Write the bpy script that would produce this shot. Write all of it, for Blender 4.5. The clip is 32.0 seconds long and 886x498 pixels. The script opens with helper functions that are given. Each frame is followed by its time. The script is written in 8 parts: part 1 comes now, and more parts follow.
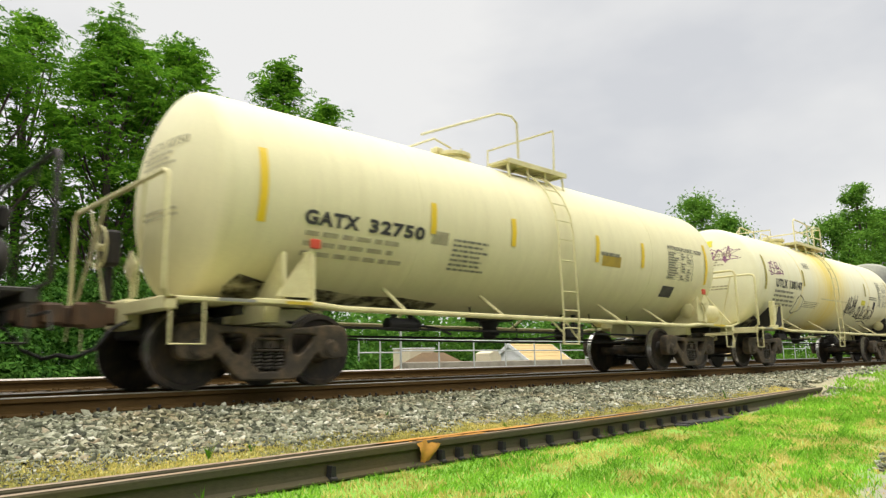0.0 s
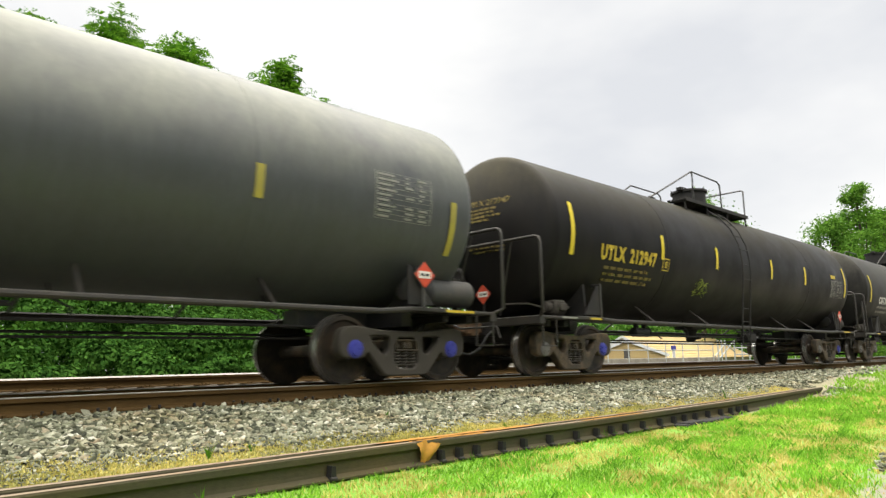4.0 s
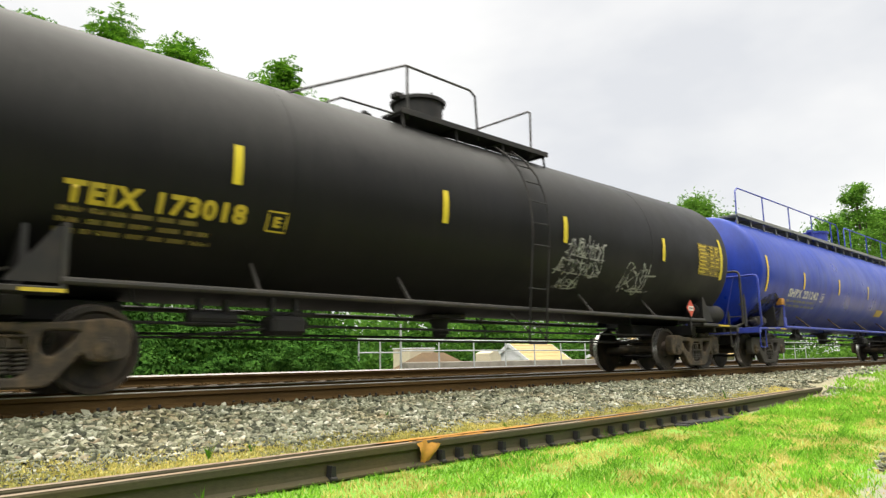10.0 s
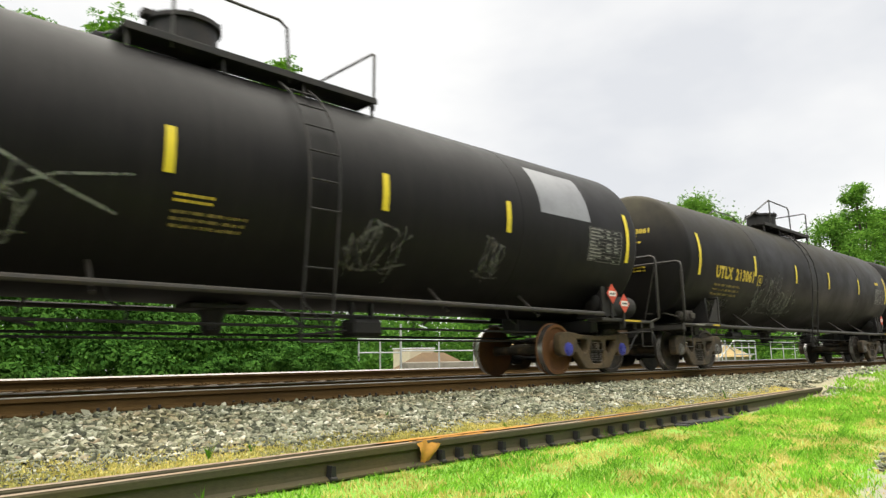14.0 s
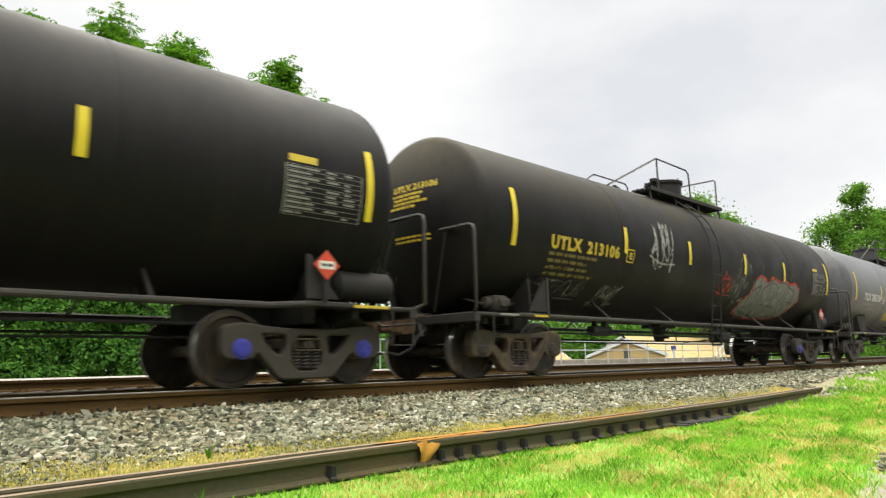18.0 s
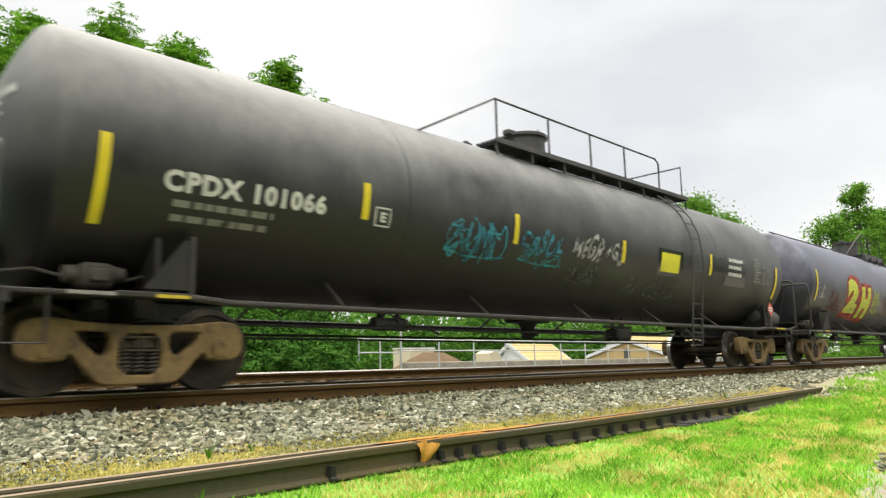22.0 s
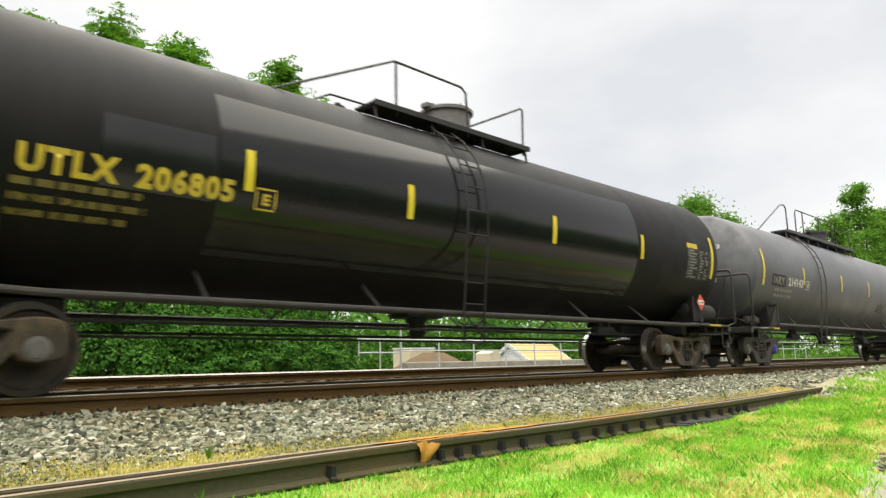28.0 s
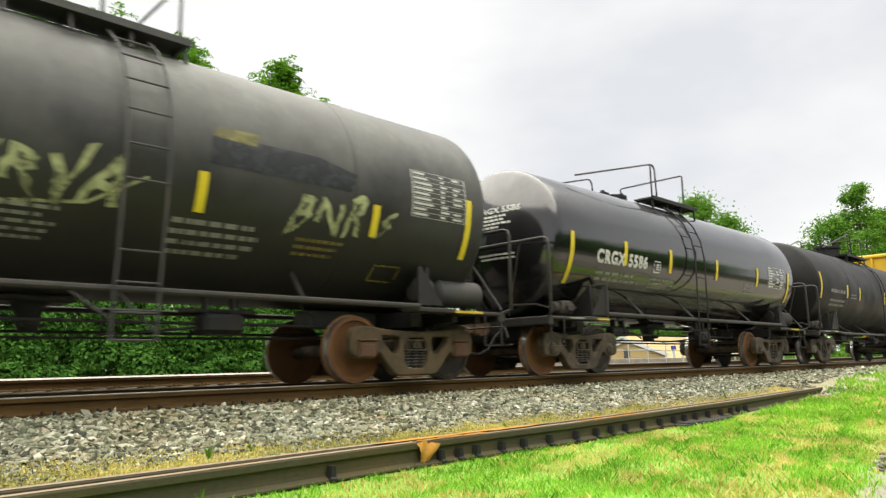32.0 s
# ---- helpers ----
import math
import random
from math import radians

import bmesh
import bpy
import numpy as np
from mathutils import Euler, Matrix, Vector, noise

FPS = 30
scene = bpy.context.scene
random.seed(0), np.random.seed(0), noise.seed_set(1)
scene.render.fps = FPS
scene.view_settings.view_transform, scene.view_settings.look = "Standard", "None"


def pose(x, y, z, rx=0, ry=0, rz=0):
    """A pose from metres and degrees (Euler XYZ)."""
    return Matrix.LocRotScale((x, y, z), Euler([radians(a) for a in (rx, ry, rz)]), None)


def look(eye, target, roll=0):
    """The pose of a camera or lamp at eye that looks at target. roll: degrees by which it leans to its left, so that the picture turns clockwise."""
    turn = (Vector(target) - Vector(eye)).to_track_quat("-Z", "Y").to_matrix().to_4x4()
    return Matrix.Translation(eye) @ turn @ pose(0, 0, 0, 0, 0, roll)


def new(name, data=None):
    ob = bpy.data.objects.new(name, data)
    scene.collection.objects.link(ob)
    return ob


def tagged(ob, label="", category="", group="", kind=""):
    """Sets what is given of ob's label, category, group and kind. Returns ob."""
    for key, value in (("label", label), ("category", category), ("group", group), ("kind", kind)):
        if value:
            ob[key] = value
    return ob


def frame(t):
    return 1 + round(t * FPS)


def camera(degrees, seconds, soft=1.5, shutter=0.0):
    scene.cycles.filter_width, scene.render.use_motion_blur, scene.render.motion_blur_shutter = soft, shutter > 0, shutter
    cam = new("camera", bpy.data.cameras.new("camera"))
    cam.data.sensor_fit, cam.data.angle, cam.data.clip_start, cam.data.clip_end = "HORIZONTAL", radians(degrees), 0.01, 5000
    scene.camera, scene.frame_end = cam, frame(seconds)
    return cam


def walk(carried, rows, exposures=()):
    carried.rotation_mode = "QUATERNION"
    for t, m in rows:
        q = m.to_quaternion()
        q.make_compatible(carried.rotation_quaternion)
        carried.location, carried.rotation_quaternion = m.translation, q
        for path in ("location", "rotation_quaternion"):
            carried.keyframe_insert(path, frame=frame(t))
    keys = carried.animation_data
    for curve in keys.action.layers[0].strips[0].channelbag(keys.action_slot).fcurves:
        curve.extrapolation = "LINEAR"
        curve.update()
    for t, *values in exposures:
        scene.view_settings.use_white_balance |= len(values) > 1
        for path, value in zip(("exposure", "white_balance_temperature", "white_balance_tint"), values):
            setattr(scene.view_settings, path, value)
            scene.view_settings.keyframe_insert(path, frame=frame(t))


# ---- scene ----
# World: x runs along the track, y away from the camera, z up. Rail top of the near track at z = RT.
RT = 0.55            # height of the near track's rail top
YN, YC = 7.8, 8.55   # near rail, centre line of the near track
Y2 = 13.55           # centre line of the far track
RT2 = 0.67
SPEED = 10.5         # metres a second, towards -x

cam = camera(65.03, 32.0, soft=1.35, shutter=0.18)
EYE = Vector((0.0, 0.0, 0.80))
cam_pose = look(EYE, EYE + Vector((0.68891, 0.70653, 0.16193)), -1.11)
# the clip's camera darkens its picture while the pale cars pass
walk(cam, [(0.0, cam_pose), (32.0, cam_pose)],
     exposures=[(0.0, -0.05), (0.5, -0.24), (1.0, -0.30), (2.0, -0.30), (2.6, -0.24), (3.0, -0.12), (3.5, 0.1), (4.2, 0.2), (32.0, 0.2)])

# ---- world and sun: a bright, thinly clouded sky ----
world = bpy.data.worlds.new("overcast_sky")
scene.world = world
world.use_nodes = True
wn, wl = world.node_tree.nodes, world.node_tree.links
wn.clear()
w_out = wn.new("ShaderNodeOutputWorld")
w_bg = wn.new("ShaderNodeBackground")
w_sky = wn.new("ShaderNodeTexSky")
w_sky.sky_type, w_sky.sun_disc = "NISHITA", False
w_sky.sun_elevation, w_sky.sun_rotation = radians(84), radians(270)
w_dim = wn.new("ShaderNodeMix")
w_dim.data_type, w_dim.blend_type = "RGBA", "MULTIPLY"
w_dim.inputs[0].default_value = 1.0
w_dim.inputs[7].default_value = (0.1, 0.1, 0.1, 1)
w_tc = wn.new("ShaderNodeTexCoord")
w_map = wn.new("ShaderNodeMapping")
w_map.inputs["Scale"].default_value = (1.0, 1.0, 2.2)
w_noise = wn.new("ShaderNodeTexNoise")
w_noise.inputs["Scale"].default_value, w_noise.inputs["Detail"].default_value = 1.7, 5.0
w_noise.inputs["Roughness"].default_value = 0.52
w_ramp = wn.new("ShaderNodeValToRGB")
w_ramp.color_ramp.elements[0].position, w_ramp.color_ramp.elements[0].color = 0.34, (0.735, 0.745, 0.765, 1)
w_ramp.color_ramp.elements[1].position, w_ramp.color_ramp.elements[1].color = 0.58, (0.965, 0.955, 0.93, 1)
w_mix = wn.new("ShaderNodeMix")
w_mix.data_type = "RGBA"
w_mix.inputs[0].default_value = 0.9
wl.new(w_tc.outputs["Generated"], w_map.inputs["Vector"])
wl.new(w_map.outputs[0], w_noise.inputs["Vector"])
wl.new(w_noise.outputs[0], w_ramp.inputs[0])
wl.new(w_sky.outputs[0], w_dim.inputs[6])
wl.new(w_dim.outputs[2], w_mix.inputs[6])
wl.new(w_ramp.outputs[0], w_mix.inputs[7])
wl.new(w_mix.outputs[2], w_bg.inputs[0])
w_bg.inputs[1].default_value = 1.0
wl.new(w_bg.outputs[0], w_out.inputs[0])

sun = new("sun", bpy.data.lights.new("sun", "SUN"))
sun.data.energy, sun.data.angle, sun.data.color = 5.9, radians(105), (1.0, 0.95, 0.82)
sun.matrix_world = look((-4, 0, 40), (0, 0, 0))


# ---- materials ----
def mix_rgb(nt, fac, a, b, blend="MIX"):
    n = nt.nodes.new("ShaderNodeMix")
    n.data_type, n.blend_type = "RGBA", blend
    for sock, val in ((n.inputs[0], fac), (n.inputs[6], a), (n.inputs[7], b)):
        if isinstance(val, (int, float)):
            sock.default_value = val
        elif isinstance(val, tuple):
            sock.default_value = (*val[:3], 1)
        else:
            nt.links.new(val, sock)
    return n.outputs[2]


def tex_noise(nt, vec, scale, detail=4.0, rough=0.6):
    n = nt.nodes.new("ShaderNodeTexNoise")
    n.inputs["Scale"].default_value, n.inputs["Detail"].default_value, n.inputs["Roughness"].default_value = scale, detail, rough
    if vec is not None:
        nt.links.new(vec, n.inputs["Vector"])
    return n.outputs[0]


def ramp(nt, val, lo, hi):
    n = nt.nodes.new("ShaderNodeMapRange")
    n.inputs[1].default_value, n.inputs[2].default_value = lo, hi
    nt.links.new(val, n.inputs[0])
    return n.outputs[0]


def mapped(nt, scale, kind="Object"):
    tc = nt.nodes.new("ShaderNodeTexCoord")
    mp = nt.nodes.new("ShaderNodeMapping")
    mp.inputs["Scale"].default_value = scale
    nt.links.new(tc.outputs[kind], mp.inputs["Vector"])
    return mp.outputs[0]


def base_material(name):
    m = bpy.data.materials.new(name)
    m.use_nodes = True
    return m, m.node_tree, m.node_tree.nodes["Principled BSDF"]


def surface(name, color, rough=0.6, metal=0.0, dirt=(0.1, 0.08, 0.06), dirt_amount=0.35, scale=2.0, grain=40.0, bump=0.15, stretch=(1, 1, 1),
            island=0.0, spec=0.5, worn=0.0):
    """Painted, rusty or stony surface: broad stains, fine grain, roughness that varies, a little relief."""
    m, nt, b = base_material(name)
    vec = mapped(nt, stretch)
    broad = ramp(nt, tex_noise(nt, vec, scale, 5.0, 0.62), 0.45, 0.72)
    fine = tex_noise(nt, vec, grain, 3.0, 0.6)
    mul = nt.nodes.new("ShaderNodeMath")
    mul.operation = "MULTIPLY"
    mul.inputs[1].default_value = dirt_amount
    nt.links.new(broad, mul.inputs[0])
    col = mix_rgb(nt, mul.outputs[0], color, dirt)
    col = mix_rgb(nt, ramp(nt, fine, 0.3, 0.75), mix_rgb(nt, 1.0, col, (0.78, 0.78, 0.78), "MULTIPLY"), col)
    if island:
        g = nt.nodes.new("ShaderNodeNewGeometry")
        o = nt.nodes.new("ShaderNodeObjectInfo")
        hv = nt.nodes.new("ShaderNodeHueSaturation")
        add = nt.nodes.new("ShaderNodeMath")
        add.operation = "ADD"
        nt.links.new(g.outputs["Random Per Island"], add.inputs[0])
        nt.links.new(o.outputs["Random"], add.inputs[1])
        mr = nt.nodes.new("ShaderNodeMapRange")
        mr.inputs[2].default_value = 2.0
        mr.inputs[3].default_value, mr.inputs[4].default_value = 1 - island, 1 + island
        nt.links.new(add.outputs[0], mr.inputs[0])
        nt.links.new(mr.outputs[0], hv.inputs["Value"])
        nt.links.new(col, hv.inputs["Color"])
        col = hv.outputs[0]
    nt.links.new(col, b.inputs["Base Color"])
    rr = nt.nodes.new("ShaderNodeMapRange")
    rr.inputs[3].default_value, rr.inputs[4].default_value = max(0.03, rough - 0.12), min(1.0, rough + 0.12)
    nt.links.new(fine, rr.inputs[0])
    nt.links.new(rr.outputs[0], b.inputs["Roughness"])
    b.inputs["Metallic"].default_value = metal
    b.inputs["Specular IOR Level"].default_value = spec
    if worn:
        thin = nt.nodes.new("ShaderNodeMapRange")
        thin.inputs[1].default_value, thin.inputs[2].default_value, thin.inputs[3].default_value = 0.36, 0.62, 1.0 - worn
        nt.links.new(tex_noise(nt, vec, 4.0, 6.0, 0.68), thin.inputs[0])
        nt.links.new(thin.outputs[0], b.inputs["Alpha"])
    if bump:
        bp = nt.nodes.new("ShaderNodeBump")
        bp.inputs["Strength"].default_value, bp.inputs["Distance"].default_value = bump, 0.01
        nt.links.new(fine, bp.inputs["Height"])
        nt.links.new(bp.outputs[0], b.inputs["Normal"])
    return m


def tank_paint(name, color, rough, dust_light=(0.16, 0.15, 0.10), dust_light_amount=0.5, streak=(0.02, 0.018, 0.015), streak_amount=0.3, spec=0.5, stain=None, dust_light_from=0.55, mottle=.12):
    """Tank paint: dust and painted skylight along the upper side, streaks that run down, scuffed gloss."""
    m, nt, b = base_material(name)
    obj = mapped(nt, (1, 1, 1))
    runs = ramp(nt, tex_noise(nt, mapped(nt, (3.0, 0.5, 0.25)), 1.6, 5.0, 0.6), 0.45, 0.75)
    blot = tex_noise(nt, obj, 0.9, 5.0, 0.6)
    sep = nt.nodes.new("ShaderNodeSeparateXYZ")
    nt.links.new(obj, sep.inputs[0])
    # lightens the shell upwards: dust, plus skylight put into the colour
    top = ramp(nt, sep.outputs[2], dust_light_from, 1.6)
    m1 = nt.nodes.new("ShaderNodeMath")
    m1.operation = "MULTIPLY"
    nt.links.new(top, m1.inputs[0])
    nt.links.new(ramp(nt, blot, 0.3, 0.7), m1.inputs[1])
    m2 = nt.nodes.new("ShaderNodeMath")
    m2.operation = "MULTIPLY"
    m2.inputs[1].default_value = dust_light_amount
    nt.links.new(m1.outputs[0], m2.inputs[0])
    m3 = nt.nodes.new("ShaderNodeMath")
    m3.operation = "MULTIPLY"
    m3.inputs[1].default_value = streak_amount
    nt.links.new(runs, m3.inputs[0])
    col = mix_rgb(nt, m3.outputs[0], color, streak)
    col = mix_rgb(nt, m2.outputs[0], col, dust_light)
    if stain:
        off = nt.nodes.new("ShaderNodeMath")
        off.operation = "SUBTRACT"
        off.inputs[1].default_value = stain[0]
        nt.links.new(sep.outputs[0], off.inputs[0])
        ab = nt.nodes.new("ShaderNodeMath")
        ab.operation = "ABSOLUTE"
        nt.links.new(off.outputs[0], ab.inputs[0])
        near = nt.nodes.new("ShaderNodeMapRange")
        near.inputs[1].default_value, near.inputs[2].default_value, near.inputs[3].default_value, near.inputs[4].default_value = 0.2, stain[1], 0.95, 0.0
        nt.links.new(ab.outputs[0], near.inputs[0])
        m4 = nt.nodes.new("ShaderNodeMath")
        m4.operation = "MULTIPLY"
        nt.links.new(near.outputs[0], m4.inputs[0])
        nt.links.new(ramp(nt, runs, -1.4, 0.9), m4.inputs[1])
        col = mix_rgb(nt, m4.outputs[0], col, stain[2])
    scuff = tex_noise(nt, mapped(nt, (5.0, 3.0, 1.3)), 3.0, 6.0, 0.72)
    col = mix_rgb(nt, ramp(nt, scuff, 0.30, 0.70), mix_rgb(nt, 1.0, col, (1 - mottle, 1 - mottle, 1 - mottle), "MULTIPLY"), mix_rgb(nt, 1.0, col, (1 + mottle, 1 + mottle, 1 + .9 * mottle), "MULTIPLY"))
    fine = tex_noise(nt, obj, 60.0, 2.0, 0.5)
    col = mix_rgb(nt, ramp(nt, fine, 0.2, 0.8), mix_rgb(nt, 1.0, col, (0.88, 0.88, 0.88), "MULTIPLY"), col)
    nt.links.new(col, b.inputs["Base Color"])
    rr = nt.nodes.new("ShaderNodeMapRange")
    rr.inputs[1].default_value, rr.inputs[2].default_value = 0.3, 0.7
    rr.inputs[3].default_value, rr.inputs[4].default_value = max(0.04, rough - 0.1), min(1.0, rough + 0.12)
    nt.links.new(blot, rr.inputs[0])
    nt.links.new(rr.outputs[0], b.inputs["Roughness"])
    b.inputs["Specular IOR Level"].default_value = spec
    bp = nt.nodes.new("ShaderNodeBump")
    bp.inputs["Strength"].default_value, bp.inputs["Distance"].default_value = 0.06, 0.02
    nt.links.new(tex_noise(nt, obj, 3.0, 2.0, 0.5), bp.inputs["Height"])
    nt.links.new(bp.outputs[0], b.inputs["Normal"])
    return m


def leaf_material(name, dark, light, through_light=0.35):
    m = bpy.data.materials.new(name)
    m.use_nodes = True
    nt = m.node_tree
    nt.nodes.clear()
    out = nt.nodes.new("ShaderNodeOutputMaterial")
    g = nt.nodes.new("ShaderNodeNewGeometry")
    col = mix_rgb(nt, g.outputs["Random Per Island"], dark, light)
    col = mix_rgb(nt, ramp(nt, tex_noise(nt, mapped(nt, (1, 1, 1)), 0.6, 3.0), 0.35, 0.65), mix_rgb(nt, 1.0, col, (0.62, 0.66, 0.62), "MULTIPLY"), col)
    d = nt.nodes.new("ShaderNodeBsdfDiffuse")
    t = nt.nodes.new("ShaderNodeBsdfTranslucent")
    s = nt.nodes.new("ShaderNodeMixShader")
    s.inputs[0].default_value = through_light
    nt.links.new(col, d.inputs[0])
    nt.links.new(mix_rgb(nt, 1.0, col, (1.0, 1.0, 0.55), "MULTIPLY"), t.inputs[0])
    nt.links.new(d.outputs[0], s.inputs[1])
    nt.links.new(t.outputs[0], s.inputs[2])
    nt.links.new(s.outputs[0], out.inputs[0])
    return m


def stone_material():
    """Crushed stone: each piece has its own grey, brown or white."""
    m, nt, b = base_material("ballast_stone")
    g = nt.nodes.new("ShaderNodeNewGeometry")
    cr = nt.nodes.new("ShaderNodeValToRGB")
    stops = ((0.0, (0.040, 0.045, 0.030)), (0.25, (0.125, 0.138, 0.088)), (0.5, (0.238, 0.245, 0.175)), (0.66, (0.315, 0.338, 0.23)), (0.72, (0.37, 0.315, 0.22)), (0.79, (0.345, 0.365, 0.275)), (0.94, (0.53, 0.535, 0.42)), (1.0, (0.82, 0.82, 0.74)))
    while len(cr.color_ramp.elements) < len(stops):
        cr.color_ramp.elements.new(0.5)
    for e, (at, c) in zip(cr.color_ramp.elements, stops):
        e.position, e.color = at, (*c, 1)
    nt.links.new(g.outputs["Random Per Island"], cr.inputs[0])
    fine = tex_noise(nt, mapped(nt, (1, 1, 1)), 45.0, 3.0, 0.7)
    broad = tex_noise(nt, mapped(nt, (1, 1, 1)), 1.1, 3.0, 0.6)
    col = mix_rgb(nt, ramp(nt, fine, 0.3, 0.7), mix_rgb(nt, 1.0, cr.outputs[0], (0.7, 0.68, 0.64), "MULTIPLY"), cr.outputs[0])
    col = mix_rgb(nt, ramp(nt, broad, 0.5, 0.75), col, mix_rgb(nt, 1.0, col, (0.85, 0.72, 0.52), "MULTIPLY"))
    nt.links.new(col, b.inputs["Base Color"])
    b.inputs["Roughness"].default_value = 0.9
    bp = nt.nodes.new("ShaderNodeBump")
    bp.inputs["Strength"].default_value, bp.inputs["Distance"].default_value = 0.4, 0.01
    nt.links.new(fine, bp.inputs["Height"])
    nt.links.new(bp.outputs[0], b.inputs["Normal"])
    return m


RUST = (0.16, 0.07, 0.03)
M = {}
M["truck"] = surface("truck_steel", (0.046, 0.036, 0.025), 0.75, 0.0, (0.19, 0.13, 0.07), 0.8, 5.0, 45.0, 0.5)
M["truck_tan"] = surface("truck_steel_tan", (0.22, 0.145, 0.055), 0.8, 0.0, (0.05, 0.038, 0.026), 0.9, 5.0, 45.0, 0.5)
M["truck_brown"] = surface("truck_steel_brown", (0.105, 0.072, 0.034), 0.8, 0.0, (0.035, 0.027, 0.018), 0.9, 5.0, 45.0, 0.5)
M["truck_grey"] = surface("truck_steel_grey", (0.052, 0.045, 0.037), 0.75, 0.0, (0.035, 0.03, 0.025), 0.6, 3.0, 60.0, 0.3)
M["journal_rust"] = surface("journal_rust", (0.13, 0.060, 0.028), 0.75, 0.0, (0.05, 0.033, 0.022), 0.7, 6.0, 45.0, 0.4)
M["wheel"] = surface("wheel_steel", (0.022, 0.017, 0.013), 0.6, 0.2, (0.10, 0.066, 0.040), 0.7, 4.0, 50.0, 0.2)
M["wheel_rust"] = surface("wheel_rusty", (0.18, 0.078, 0.024), 0.75, 0.1, (0.08, 0.05, 0.03), 0.6, 4.0, 50.0, 0.2)
M["tread"] = surface("tread_bright_steel", (0.55, 0.54, 0.52), 0.28, 0.9, (0.25, 0.2, 0.15), 0.25, 6.0, 60.0, 0.05)
M["pipe_grey"] = surface("pipe_dark_grey", (0.034, 0.032, 0.030), 0.5, 0.2, (0.08, 0.06, 0.04), 0.4, 4.0, 50.0, 0.1)
M["under"] = surface("underframe_black", (0.0085, 0.0080, 0.0088), 0.7, 0.0, (0.04, 0.03, 0.022), 0.5, 3.0, 50.0, 0.2)
M["coupler"] = surface("coupler_rust", (0.11, 0.060, 0.030), 0.8, 0.0, (0.05, 0.04, 0.03), 0.6, 4.0, 60.0, 0.3)
M["cap_grey"] = surface("bearing_cap_grey", (0.17, 0.165, 0.16), 0.5, 0.2, (0.10, 0.08, 0.06), 0.5, 8.0, 60.0, 0.1)
M["cap_blue"] = surface("bearing_cap_blue", (0.05, 0.06, 0.42), 0.5, 0.1, (0.06, 0.05, 0.10), 0.4, 8.0, 60.0, 0.1)
M["yellow"] = surface("reflective_yellow", (0.78, 0.62, 0.02), 0.45, 0.0, (0.45, 0.36, 0.04), 0.35, 3.0, 80.0, 0.0)
M["yellow_worn"] = surface("reflective_yellow_worn", (0.42, 0.36, 0.05), 0.6, 0.0, (0.2, 0.18, 0.08), 0.6, 3.0, 80.0, 0.0)
M["amber"] = surface("reflective_amber", (0.85, 0.60, 0.02), 0.45, 0.0, (0.6, 0.45, 0.05), 0.3, 3.0, 80.0, 0.0)
M["white"] = surface("stencil_white", (0.66, 0.66, 0.62), 0.6, 0.0, (0.3, 0.3, 0.27), 0.5, 3.0, 60.0, 0.0)
M["white_worn"] = surface("stencil_white_worn", (0.34, 0.34, 0.31), 0.7, 0.0, (0.12, 0.12, 0.11), 0.7, 4.0, 60.0, 0.0, worn=0.5)
M["cream_text"] = surface("stencil_cream", (0.58, 0.56, 0.38), 0.6, 0.0, (0.3, 0.3, 0.2), 0.5, 3.0, 60.0, 0.0)
M["yellow_text"] = surface("stencil_yellow", (0.62, 0.46, 0.03), 0.6, 0.0, (0.28, 0.22, 0.04), 0.5, 4.0, 60.0, 0.0)
M["yellow_text_worn"] = surface("stencil_yellow_worn", (0.24, 0.18, 0.04), 0.7, 0.0, (0.1, 0.08, 0.04), 0.6, 4.0, 60.0, 0.0, worn=0.5)
M["black_text"] = surface("stencil_black", (0.035, 0.035, 0.04), 0.6, 0.0, (0.12, 0.12, 0.1), 0.4, 4.0, 60.0, 0.0)
M["grey_text"] = surface("stencil_grey", (0.20, 0.20, 0.16), 0.7, 0.0, (0.4, 0.38, 0.25), 0.4, 4.0, 60.0, 0.0)
M["placard_red"] = surface("placard_red", (0.62, 0.07, 0.03), 0.45, 0.0, (0.35, 0.06, 0.03), 0.4, 4.0, 60.0, 0.0)
M["placard_white"] = surface("placard_white", (0.75, 0.74, 0.70), 0.45, 0.0, (0.5, 0.45, 0.4), 0.4, 4.0, 60.0, 0.0)
M["rail_side"] = surface("rail_rust", (0.105, 0.063, 0.022), 0.9, 0.0, (0.045, 0.028, 0.012), 0.6, 1.2, 40.0, 0.35, (0.3, 1, 1), spec=0.15)
M["rail_top"] = surface("rail_polished", (0.44, 0.41, 0.39), 0.34, 0.9, (0.30, 0.22, 0.16), 0.2, 2.0, 60.0, 0.05, (0.2, 1, 1))
M["loose_rail"] = surface("loose_rail_steel", (0.075, 0.068, 0.040), 0.8, 0.0, (0.115, 0.085, 0.036), 0.8, 1.5, 40.0, 0.35, (0.5, 1, 1), spec=0.2)
M["rail_crust"] = surface("rail_crust", (0.30, 0.235, 0.17), 0.85, 0.0, (0.30, 0.17, 0.07), 0.6, 1.5, 30.0, 0.3, (0.4, 3, 1))
M["orange_rust"] = surface("orange_rust", (0.50, 0.24, 0.035), 0.85, 0.0, (0.22, 0.10, 0.04), 0.6, 3.0, 40.0, 0.35)
M["tie"] = surface("tie_wood", (0.09, 0.075, 0.06), 0.9, 0.0, (0.16, 0.13, 0.10), 0.6, 2.0, 30.0, 0.5, (0.4, 0.15, 1))
M["steel"] = surface("weathered_steel", (0.10, 0.10, 0.10), 0.6, 0.3, RUST, 0.35, 4.0, 50.0, 0.2)
